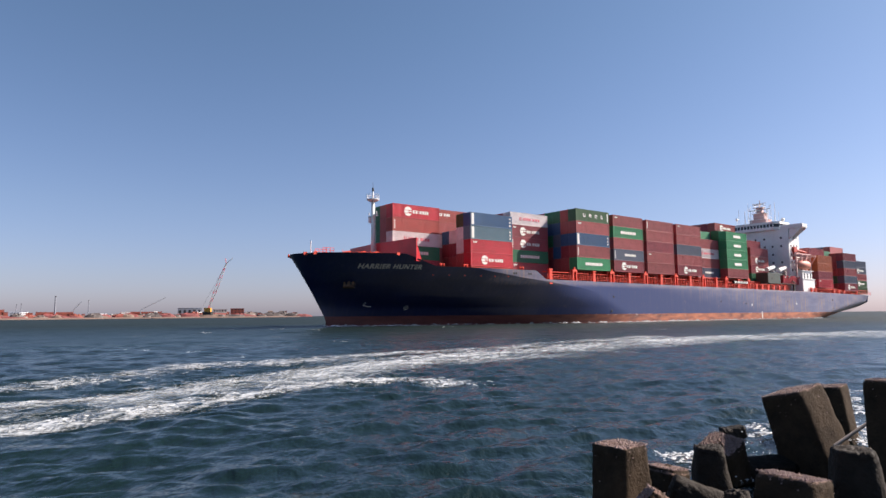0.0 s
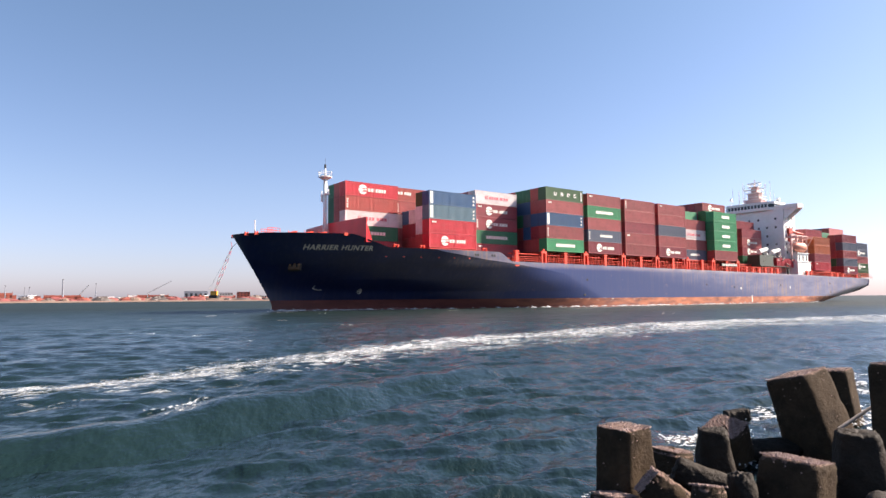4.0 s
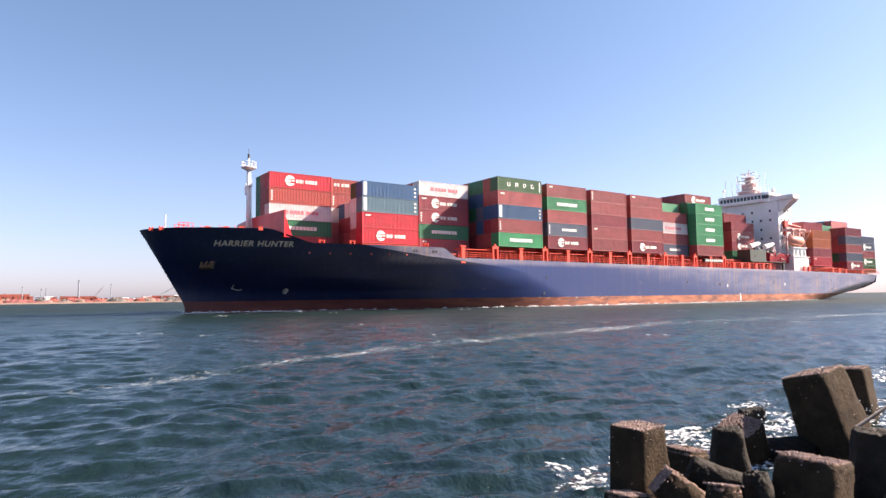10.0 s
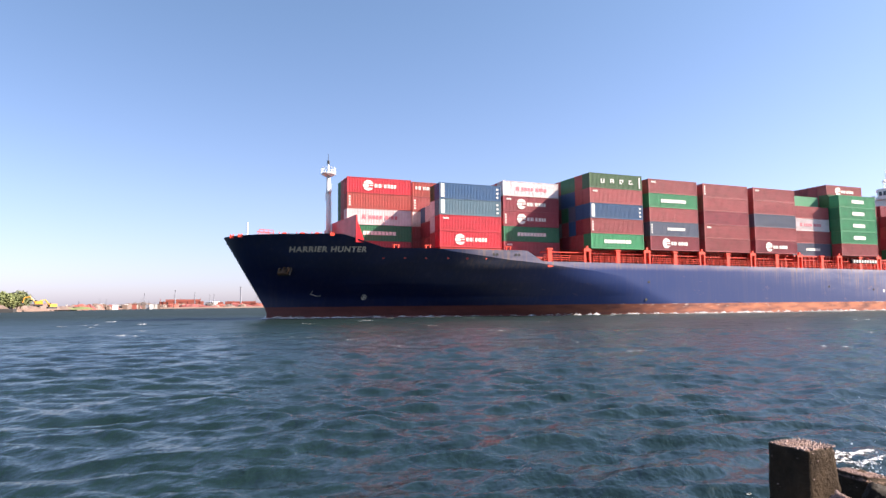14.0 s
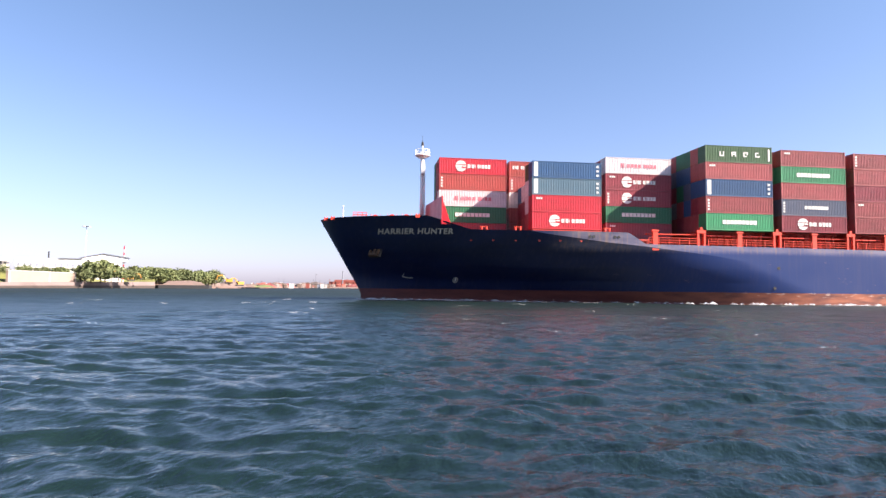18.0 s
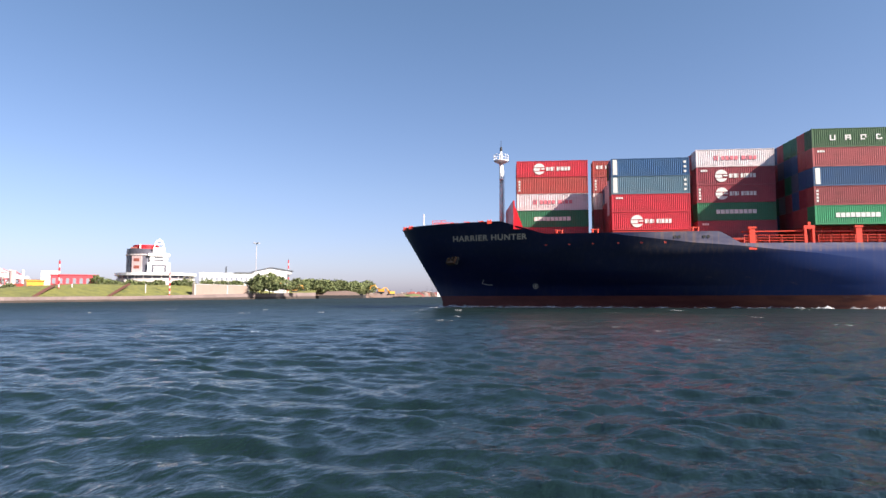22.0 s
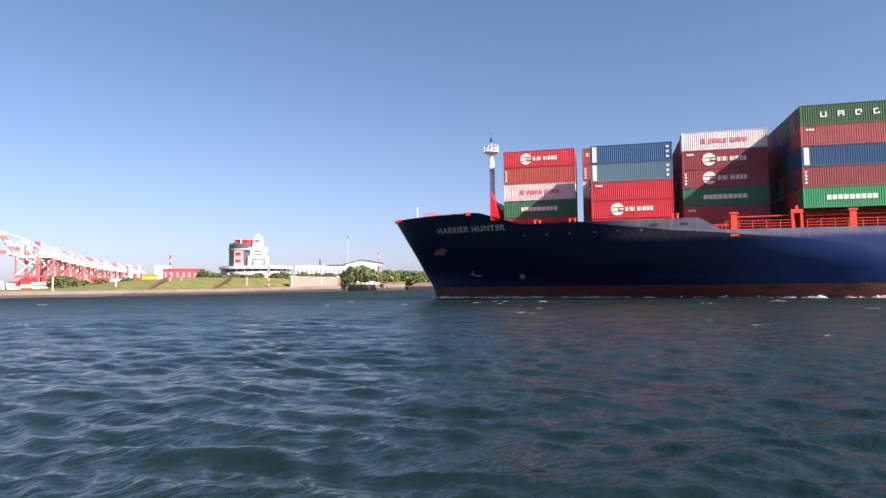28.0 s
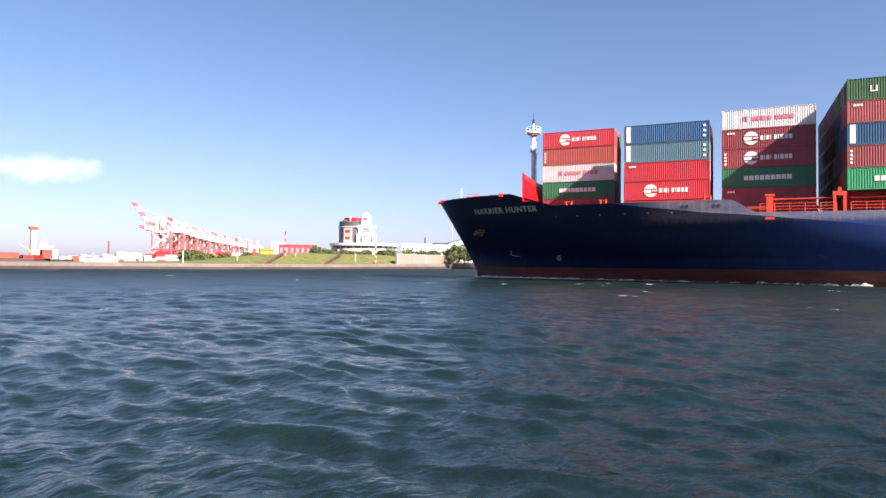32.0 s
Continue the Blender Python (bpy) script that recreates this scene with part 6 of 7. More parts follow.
part("mast", Geo().tube((-2, 4, 13), (-2, 4, 16), 0.15), SHORE_WHITE, v2)
for k in range(13):
    az = -86.7 + 2.2 * k / 12
    e = tagged(new("mooring_post"), "short white mooring post on the quay", "post", "mooring posts")
    e.location = far(az, quay(az, 1) + 2, quay(az, 2))
    part("post", Geo().tube((0, 0, -0.2), (0, 0, 0.9), 0.28, 0.24, 8), SHORE_WHITE, e)
    part("cap", Geo().tube((0, 0, 0.9), (0, 0, 1.1), 0.38, 0.3, 8), SHORE_WHITE, e)

# ---- the spit: barge, excavators, sheds, works ----
e = tagged(new("barge"), "dark flat barge moored off the spit", "barge")
e.matrix_basis = facing(-49.4, 470, 0)
part("hull", Geo().prism([(-16, 0), (16, 0), (18, 2), (18, 8), (-18, 8), (-18, 2)], -0.5, 2.3), BLACK, e)
part("load", Geo().add([(-14, 1, 2.3), (14, 1, 2.3), (14, 7, 2.3), (-14, 7, 2.3), (-10, 4, 5), (4, 4, 5.6), (11, 4, 4.4)], [(0, 1, 6, 5, 4), (2, 3, 4, 5, 6), (0, 4, 3), (1, 2, 6)]), worn("spoil", (0.16, 0.11, 0.09), (0.1, 0.08, 0.06), 0.3), e, "brown spoil load")


def excavator(az, d, z, s=1.0, turn=0.0):
    e = tagged(new("excavator"), "yellow-orange excavator working on the spoil", "excavator", "excavators")
    e.matrix_basis = facing(az, d, z, turn) @ Matrix.Diagonal((s, s, s, 1))
    for y in (-1.2, 1.2):
        part("track", Geo().box(-2.2, 2.2, y - 0.35, y + 0.35, 0, 0.9), BLACK, e)
    part("body", Geo().box(-2.2, 1.4, -1.3, 1.3, 1.0, 2.6), YELLOW, e)
    part("cab", Geo().box(0.3, 1.7, -1.3, -0.2, 1.6, 3.2), GLASS_DARK, e)
    part("boom", Geo().tube((1.2, 0.4, 1.8), (3.6, 0.4, 5.0), 0.35, n=6).tube((3.6, 0.4, 5.0), (6.2, 0.4, 4.4), 0.3, n=6), YELLOW, e)
    part("stick", Geo().tube((6.2, 0.4, 4.4), (7.0, 0.4, 1.8), 0.22, n=6), YELLOW, e)
    part("bucket", Geo().box(6.4, 7.5, -0.2, 1.0, 0.8, 1.9, None, 0.2), BLACK, e)


excavator(-45.9, 545, 4.0, 1.35, 180)
excavator(-45.0, 552, 2.2, 1.3, 200)
excavator(-48.6, 540, 5.2, 1.0, 160)
excavator(-55.3, 402, 5.0, 1.0, 20)
excavator(-53.4, 430, 4.6, 0.9, 20)
rng = random.Random(14)
for k in range(16):
    az = -51.6 + 8.6 * k / 15
    d = 500 + 12 * k
    e = tagged(new("spoil_heap"), "brown heap of spoil and rubble", "heap", "spoil heaps")
    e.matrix_basis = facing(az, d, 1.0)
    g, n = Geo(), 14
    w, h = rng.uniform(7, 12), rng.uniform(3.5, 6.5) * (1 if az < -45 else 0.5)
    ring0 = [(w * math.cos(6.283 * j / n) * rng.uniform(0.9, 1.1), w * 0.7 * math.sin(6.283 * j / n), 0) for j in range(n)]
    ring1 = [(x * 0.55 * rng.uniform(0.8, 1.2), y * 0.55, h * rng.uniform(0.55, 0.8)) for x, y, z in ring0]
    ring2 = [(x * 0.2, y * 0.2, h * rng.uniform(0.85, 1.0)) for x, y, z in ring0]
    g.grid([ring0, ring1, ring2], wrap=True).add(ring2, [tuple(range(n))])
    part("mound", g, bpy.data.materials["spoil"] if az < -44.5 else LEAF, e)
rng = random.Random(31)
for k in range(30):
    az = -44 + 6.4 * k / 29 + rng.uniform(-0.1, 0.1)
    place("distant_house", az, az + rng.uniform(0.12, 0.4), 900 + rng.uniform(-120, 250), 0.0, 0.1 + rng.uniform(0.02, 0.2), rng.choice((WHITE, PALE, WHITE, RUST, SAND, GREYBLUE)), "small pale building beyond the spit", "building", 8, group="distant houses")
for k in range(14):
    az = -43.5 + 8 * rng.random()
    e = tagged(new("boat_mast"), "thin mast of a far boat", "mast", "boat masts")
    e.location = far(az, 900, 2)
    part("pole", Geo().tube((0, 0, 0), (0, 0, 5 + 7 * rng.random()), 0.22, 0.1, 5), BLACK, e)


def rusty_hulk(az0, az1, d, el, label):
    e = place("rusty_works", az0, az1, d, -0.02, el * 0.62, RUST, label, "industrial building", 18, z0=3.5, group="rusty works")
    w = 2 * d * math.tan(radians((az1 - az0) / 2))
    z1 = height(el, d) - 3.5
    part("upper_shed", Geo().box(-w * 0.36, w * 0.42, 3, 14, z1 * 0.55, z1 * 0.88), RUST, e)
    g = Geo()
    for j in range(7):
        x = -w * 0.45 + w * 0.9 * j / 6 + (j % 3 - 1) * 2.0
        g.box(x - 0.4, x + 0.4, -1.2, 0, 0, z1 * (0.75 if j % 3 else 1.0))
    part("stanchion", g, RUST, e)
    return e


rusty_hulk(-37.5, -34.1, 1300, 0.72, "long rust-red works on the sand spit")
rusty_hulk(-32.4, -29.7, 1320, 0.5, "rust-red sheds on the sand spit")
rusty_hulk(-26.7, -23.4, 1350, 0.5, "low rust-red pontoon works on the sand spit")
rusty_hulk(-44.0, -39.5, 1330, 0.25, "low rust-red roofs far along the spit")
for az, d, el, r in ((-31.14, 1280, 1.5, 1.6), (-36.3, 1290, 1.2, 1.2), (-33.3, 1280, 0.9, 0.8), (-28.9, 1280, 1.2, 0.8), (-34.8, 1290, 1.0, 0.8), (-33.6, 1290, 0.85, 0.8), (-38.6, 1300, 0.95, 0.8)):
    e = tagged(new("chimney"), "dark slender works chimney", "chimney", "works chimneys")
    e.location = far(az, d, 3)
    part("stack", Geo().tube((0, 0, 0), (0, 0, height(el, d)), r, r * 0.7, 8), GREYBLUE, e)
    part("rim", Geo().tube((0, 0, height(el, d)), (0, 0, height(el, d) + 1), r * 0.9, r * 0.9, 8), BLACK, e)
rng = random.Random(44)
for k in range(44):
    az = -37.5 + 24.5 * k / 43 + rng.uniform(-0.2, 0.2)
    place("works_building", az, az + rng.uniform(0.2, 0.7), 1340 + rng.uniform(0, 120), 0.0, 0.16 + rng.uniform(0.0, 0.28), rng.choice((PALE, RUST, SAND, PALE, RUST, GREYBLUE, WHITE)), "low building on the sand spit", "building", 12, z0=3.0, roof=rng.choice((0, 1.5)), group="works buildings")
place("grey_hall", -22.45, -20.6, 1390, 0.0, 0.72, GREYBLUE, "grey-blue flat-roofed hall on the spit", "building", 20, z0=3.5, windows=(5, 1))
place("pale_hall", -19.7, -18.6, 1390, 0.0, 0.6, PALE, "pale hall beside the crane", "building", 20, z0=3.5, windows=(5, 2))
place("rust_hall", -18.3, -17.2, 1390, 0.0, 0.66, RUST, "rust-coloured hall beside the crane", "building", 20, z0=3.5, windows=(4, 3))
worn("dark_heap", (0.1, 0.08, 0.07), (0.06, 0.05, 0.05), 0.05)


def lattice_boom(az0, el0, az1, el1, d, mat0, mat1, w=2.2, cab=True, label="crawler crane with a long red and white lattice boom"):
    e = tagged(new("crawler_crane"), label, "crane")
    a, b = far(az0, d, height(el0, d)), far(az1, d, height(el1, d))
    e.location = a
    v = b - a
    n = 12
    side = Vector((v.z, 0, -v.x)).normalized() * w / 2 if abs(v.x) > 1e-6 else Vector((w / 2, 0, 0))
    side = Vector((-math.cos(radians(az0)), math.sin(radians(az0)), 0)) * w / 2
    for k in range(n):
        p0, p1 = v * (k / n), v * ((k + 1) / n)
        f0 = min(1, 0.25 + 2.2 * k / n, 0.25 + 2.2 * (n - k) / n)
        f1 = min(1, 0.25 + 2.2 * (k + 1) / n, 0.25 + 2.2 * (n - k - 1) / n)
        g = Geo().tube(p0 + side * f0, p1 + side * f1, w * 0.11, n=5).tube(p0 - side * f0, p1 - side * f1, w * 0.11, n=5).tube(p0 + side * f0, p1 - side * f1, w * 0.08, n=5)
        part("boom_section", g, mat0 if k % 2 == 0 else mat1, e)
    if not cab:
        part("pedestal", Geo().tube((0, 0, -12), (0, 0, 0), w * 0.5, w * 0.3, 6), mat0, e)
        return e
    part("cab", Geo().box(-w * 1.3, w * 1.2, -w * 0.7, w * 0.7, -w * 1.0, w * 0.6), YELLOW, e)
    part("crawler", Geo().box(-w * 1.6, w * 1.6, -w * 1.3, w * 1.3, -w * 2.2, -w * 1.0), BLACK, e)
    part("jib_tip", Geo().tube(v, v + Vector((w * 2.6, 0, w * 2.4)), w * 0.2, w * 0.1, 6), WHITE, e)
    part("tip_strut", Geo().tube(v, v + Vector((-w * 0.3, 0, w * 2.2)), w * 0.15, w * 0.1, 6), mat0, e)
    part("pendant", Geo().tube(v, Vector((-w * 2.2, 0, w)), w * 0.05, n=4), STEEL, e)
    return e


lattice_boom(-20.1, 0.62, -18.75, 4.45, 1250, CRANE_RED, PALE, 4.6)
for az0, el0, az1, el1 in ((-30.0, 0.5, -29.4, 1.25), (-25.2, 0.6, -23.4, 1.6)):
    lattice_boom(az0, el0, az1, el1, 1330, STEEL, STEEL, 2.0, False, "far grey harbour crane with a slanting jib")


# heaps, plant and scrap along the spit's edge
rng = random.Random(66)
SCRAP = worn("red_scrap", (0.24, 0.06, 0.055), (0.1, 0.05, 0.045), 0.05, 0.9, 0.7)
SPIT_MATS = [bpy.data.materials["spoil"], SCRAP, SAND, SCRAP, bpy.data.materials["dark_heap"], bpy.data.materials["dark_heap"], RUST]
for k in range(90):
    az = -44 + 31.5 * k / 89 + rng.uniform(-0.25, 0.25)
    d = float(np.interp(az, [q[0] for q in SAND_LINE], [q[1] for q in SAND_LINE])) + rng.uniform(16, 60)
    e = tagged(new("spoil_heap"), "brown and rust-red heap on the sand spit", "heap", "spit heaps")
    e.matrix_basis = facing(az, d, float(np.interp(az, [q[0] for q in SAND_LINE], [q[2] for q in SAND_LINE])) - 0.5)
    g, n = Geo(), 16
    w, h = d * rng.uniform(0.006, 0.018), d * rng.uniform(0.003, 0.0085) * rng.uniform(0.6, 1)
    ring0 = [(w * math.cos(6.283 * j / n) * rng.uniform(0.9, 1.1), w * 0.6 * math.sin(6.283 * j / n), -1) for j in range(n)]
    ring1 = [(x * 0.75 * rng.uniform(0.8, 1.15), y * 0.7, h * rng.uniform(0.45, 0.8)) for x, y, z in ring0]
    ring2 = [(x * 0.35 * rng.uniform(0.6, 1.4), y * 0.2, h * rng.uniform(0.7, 1.15)) for x, y, z in ring0]
    g.grid([ring0, ring1, ring2], wrap=True).add(ring2, [tuple(range(n))])
    part("mound", g, rng.choice(SPIT_MATS), e)


# ---- cloud low over the harbour ----
def cloud():
    m = bpy.data.materials.new("cloud_vapour")
    m.use_nodes = True
    n, ln = m.node_tree.nodes, m.node_tree.links
    b = n["Principled BSDF"]
    b.inputs["Base Color"].default_value = (0.72, 0.66, 0.67, 1)
    b.inputs["Roughness"].default_value = 1.0
    b.inputs["Emission Color"].default_value = (0.9, 0.82, 0.85, 1)
    b.inputs["Emission Strength"].default_value = 0.05
    co = n.new("ShaderNodeTexCoord")
    t = n.new("ShaderNodeTexNoise")
    t.inputs["Scale"].default_value, t.inputs["Detail"].default_value, t.inputs["Roughness"].default_value = 0.006, 7, 0.55
    ln.new(co.outputs["Object"], t.inputs["Vector"])
    g = n.new("ShaderNodeTexGradient")
    g.gradient_type = "SPHERICAL"
    mp = n.new("ShaderNodeMapping")
    mp.inputs["Scale"].default_value = (1 / 430, 1, 1 / 125)
    ln.new(co.outputs["Object"], mp.inputs["Vector"])
    ln.new(mp.outputs[0], g.inputs["Vector"])
    k = n.new("ShaderNodeMath")
    k.operation = "MULTIPLY_ADD"
    k.inputs[1].default_value = 0.75
    ln.new(g.outputs["Fac"], k.inputs[0])
    ln.new(t.outputs["Fac"], k.inputs[2])
    r = n.new("ShaderNodeMapRange")
    r.interpolation_type = "SMOOTHSTEP"
    r.inputs["From Min"].default_value, r.inputs["From Max"].default_value = 0.66, 1.3
    r.inputs["To Max"].default_value = 0.3
    ln.new(k.outputs[0], r.inputs["Value"])
    fade = n.new("ShaderNodeMath")
    fade.operation = "MULTIPLY"
    ln.new(r.outputs["Result"], fade.inputs[0])
    edge = n.new("ShaderNodeMapRange")
    edge.inputs["From Min"].default_value, edge.inputs["From Max"].default_value = 0.0, 0.12
    ln.new(g.outputs["Fac"], edge.inputs["Value"])
    ln.new(edge.outputs["Result"], fade.inputs[1])
    ln.new(fade.outputs[0], b.inputs["Alpha"])
    ob = part("backdrop", Geo().add([(-480, 0, -160), (480, 0, -160), (480, 0, 160), (-480, 0, 160)], [(0, 1, 2, 3)]), m)
    ob.matrix_basis = facing(-89.7, 4300, height(7.15, 4300))
    ob.visible_shadow = False
    return structure(ob, "soft white cloud low over the harbour", "cloud")


cloud()

# ---- armour blocks of the breakwater ----
def block_mesh(leg, r0, r1, power, seed, spin=0.0, legs=1):
    """A concrete armour block: a tapered leg with a rounded-square end, chipped and uneven, and, where it stands free, the three legs below it.
    The first leg points along +z and ends at the origin."""
    rng = np.random.RandomState(seed)
    off = Vector(rng.uniform(0, 50, 3))
    axes = [Vector((0, 0, 1))] + [Vector((0.943 * math.cos(a + spin), 0.943 * math.sin(a + spin), -0.333)) for a in (0, 2.094, 4.189)]
    centre = Vector((0, 0, -leg))
    g = Geo()
    for ax in axes[:legs]:
        q = ax.to_track_quat("Z", "Y")
        low = -0.25 if legs == 1 else 0.0
        prof = [(leg * (low + (0.95 - low) * k / 44), r0 + (r1 - r0) * k / 44) for k in range(45)]
        prof = [(leg * low, 0.01)] + prof + [(leg - 0.045, r1 * 0.995), (leg - 0.018, r1 * 0.965), (leg, r1 * 0.9)] + [(leg, r1 * q) for q in (0.8, 0.7, 0.6, 0.5, 0.4, 0.3, 0.2, 0.1, 0.01)]
        rows = []
        seg = 56
        for u, r in prof:
            ring = []
            for j in range(seg):
                a = 2 * math.pi * j / seg + math.pi / seg
                c, s = math.cos(a), math.sin(a)
                rad = r / (abs(c) ** power + abs(s) ** power) ** (1 / power)
                p = centre + q @ (Matrix.Rotation(spin, 3, "Z") @ Vector((rad * c, rad * s, u)))
                nz = noise.noise(off + p * 2.5) * 0.018 + noise.noise(off + p * 9.0) * 0.009 + noise.noise(off + p * 24.0) * 0.008 + noise.noise(off + p * 55.0) * 0.005
                if u > leg * 0.9:
                    nz += noise.noise(off + p * 36.0) * 0.022 * (u / leg - 0.9) * 10 + noise.noise(off + p * 90.0) * 0.008
                ring.append(p + (p - centre - ax * u * 0.9).normalized() * nz)
            rows.append(ring)
        g.grid(rows, wrap=True)
    return g


def armour_block(az, el, d, lean_az=0.0, lean=0.0, spin=0.0, leg=1.1, r0=0.36, r1=0.24, power=7.0, seed=1, label="weathered concrete armour block with a barnacled top", z=None, mat=None):
    """A block whose upper leg ends at that bearing and elevation. lean: degrees to which the leg tips over towards the bearing lean_az."""
    q = far(az, d, (EYE + d * math.tan(radians(el))) if z is None else z)
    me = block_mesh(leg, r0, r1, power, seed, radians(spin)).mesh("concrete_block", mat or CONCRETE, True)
    ob = tagged(new("concrete_block", me), label, "armour block", "armour blocks")
    ax = Vector((math.sin(radians(lean_az)), math.cos(radians(lean_az)), 0))
    rot = Matrix.Rotation(radians(lean), 4, Vector((0, 0, 1)).cross(ax)) if lean else Matrix()
    ob.matrix_basis = Matrix.Translation(q) @ rot
    if mat is None:
        # barnacles and limpets, thick on the top and scattered down the sides
        rng = random.Random(seed)
        g, turn = Geo(), Matrix.Rotation(radians(spin), 3, "Z")
        for k in range(int(2600 * r1)):
            r = rng.uniform(0.004, 0.016)
            if k % 14:
                p = turn @ Vector((rng.uniform(-0.93, 0.93) * r1, rng.uniform(-0.93, 0.93) * r1, 0.002))
            else:
                down = rng.random() ** 2 * leg * 0.7
                wide = r1 + (r0 - r1) * down / leg
                a, b = rng.uniform(-0.9, 0.9) * wide, wide * rng.choice((-1, 1))
                p = turn @ Vector((a, b, -down - 0.02) if rng.random() < 0.5 else (b, a, -down - 0.02))
                r *= 0.7
            g.add([p + Vector(d) * r for d in ((1, 0, 0), (0, 1, 0), (-1, 0, 0), (0, -1, 0), (0, 0, 1.1), (0, 0, -0.6))], [(0, 1, 4), (1, 2, 4), (2, 3, 4), (3, 0, 4), (1, 0, 5), (2, 1, 5), (3, 2, 5), (0, 3, 5)])
        tagged(part("barnacle_crust", g, BARNACLE, ob, "brownish-grey barnacle crust"), kind="stuff")
    return ob


armour_block(15.0, -10.85, 6.6, 0, 0, 36, 1.35, 0.245, 0.2, 10, 1, "upright square-legged concrete block with a barnacled top")
armour_block(28.1, -6.05, 10.3, -62, 16, 29, 1.7, 0.4, 0.31, 10, 2, "large concrete block leaning over towards the water")
armour_block(30.7, -5.6, 13.6, -60, 7, 42, 1.8, 0.29, 0.24, 8, 3, "slender concrete block leg behind the leaning block")
armour_block(34.9, -4.95, 9.4, 0, 4, 45, 1.5, 0.36, 0.3, 8, 4, "tall dark concrete block leg")
armour_block(21.9, -10.65, 7.3, -90, 3, 80, 1.2, 0.32, 0.14, 3.6, 5, "dark rounded leg of a wet concrete block", mat=WEEDY)
armour_block(22.9, -10.35, 9.6, -150, 22, 38, 0.9, 0.34, 0.25, 5, 6, "rust-stained barnacled concrete block")
armour_block(28.1, -11.75, 10.2, 98, 84, 20, 0.85, 0.2, 0.15, 4, 7, "low wet concrete slab lying on its side", mat=WEEDY)
armour_block(27.9, -12.35, 6.7, 60, 9, 42, 1.1, 0.31, 0.26, 8, 8, "broad concrete block with a chipped barnacled head")
armour_block(31.9, -10.0, 7.3, -90, 2, 70, 1.25, 0.4, 0.18, 3.6, 9, "dark rounded leg of a concrete block", mat=WEEDY)
armour_block(18.75, -12.45, 7.9, 60, 8, 40, 0.9, 0.22, 0.19, 5, 10, "low barnacled block awash")
armour_block(16.7, -14.9, 6.2, -80, 48, 0, 0.9, 0.24, 0.14, 2.6, 11, "rounded leg tilted out of the water")
armour_block(18.9, -14.1, 6.9, -75, 70, 0, 1.0, 0.19, 0.15, 2.6, 12, "rounded leg lying over", mat=WEEDY)
armour_block(21.4, -15.0, 6.0, 20, 15, 0, 0.9, 0.24, 0.13, 2.6, 13, "low rounded block leg")
armour_block(23.8, -13.9, 6.3, -40, 12, 0, 0.9, 0.22, 0.1, 2.6, 14, "low pointed block leg", mat=WEEDY)
armour_block(24.6, -9.3, 12.6, 90, 78, 0, 0.3, 0.13, 0.11, 4, 15, "dark block awash in the swell", mat=WEEDY)
armour_block(14.0, -16.2, 6.2, 30, 10, 30, 0.7, 0.2, 0.17, 5, 16, "low barnacled block at the foot of the mound")
rng = random.Random(8)
for k in range(34):
    az = rng.uniform(27, 75)
    d = rng.uniform(5.6, 12.5)
    z = rng.uniform(0.25, 0.55) if az < 38 else rng.uniform(0.1, 0.6)
    if az < 38 and d > 7.0:
        z = rng.uniform(-0.3, 0.15)
    armour_block(az, 0, d, rng.uniform(-180, 180), rng.uniform(10, 85), rng.uniform(0, 90), rng.uniform(0.9, 1.2), 0.34, 0.24, rng.choice((3, 5, 8)), 20 + k, "dark wet concrete block in the mound", z=z, mat=WEEDY)
for az, d, z in ((16.5, 5.6, 0.1), (19.5, 5.5, 0.15), (23.5, 5.4, 0.2), (26.5, 6.0, 0.3), (30.5, 6.2, 0.45), (33.5, 6.4, 0.5)):
    armour_block(az, 0, d, rng.uniform(-180, 180), rng.uniform(20, 80), rng.uniform(0, 90), 0.9, 0.32, 0.2, rng.choice((3, 5)), int(az * 7), "dark wet concrete block in the mound", z=z, mat=WEEDY)
# driftwood pole and the platform under the watcher
a, b = far(30.75, 9.5, height(-9.95, 9.5)), far(33.6, 9.9, height(-7.6, 9.9))
tagged(part("driftwood_pole", Geo().tube(a, b, 0.024, 0.02, 10), worn("bleached_wood", (0.5, 0.4, 0.32), (0.24, 0.17, 0.12), 3, 0.8)), "bleached pole lodged between the blocks", "pole")
g = Geo().prism([(-1.4, 1.1), (-1.2, -9), (40, -9), (40, 1.5), (6, 1.6), (1.2, 1.2)], -1.5, 0.7)
structure(part("breakwater_crest", g, WEEDY), "concrete crest of the breakwater", "breakwater")


# ---- foam ----
def fleck(g, x, y, along, ln, w, rng, lift):
    """One irregular shred of foam lying on the water."""
    n = 9
    c, s = math.cos(along), math.sin(along)
    pts = []
    for j in range(n):
        a = 2 * math.pi * j / n
        u, v = ln * math.cos(a) * rng.uniform(0.55, 1.2), w * math.sin(a) * rng.uniform(0.5, 1.25)
        pts.append((x + u * c - v * s, y + u * s + v * c))
    g.append(pts)
    return lift


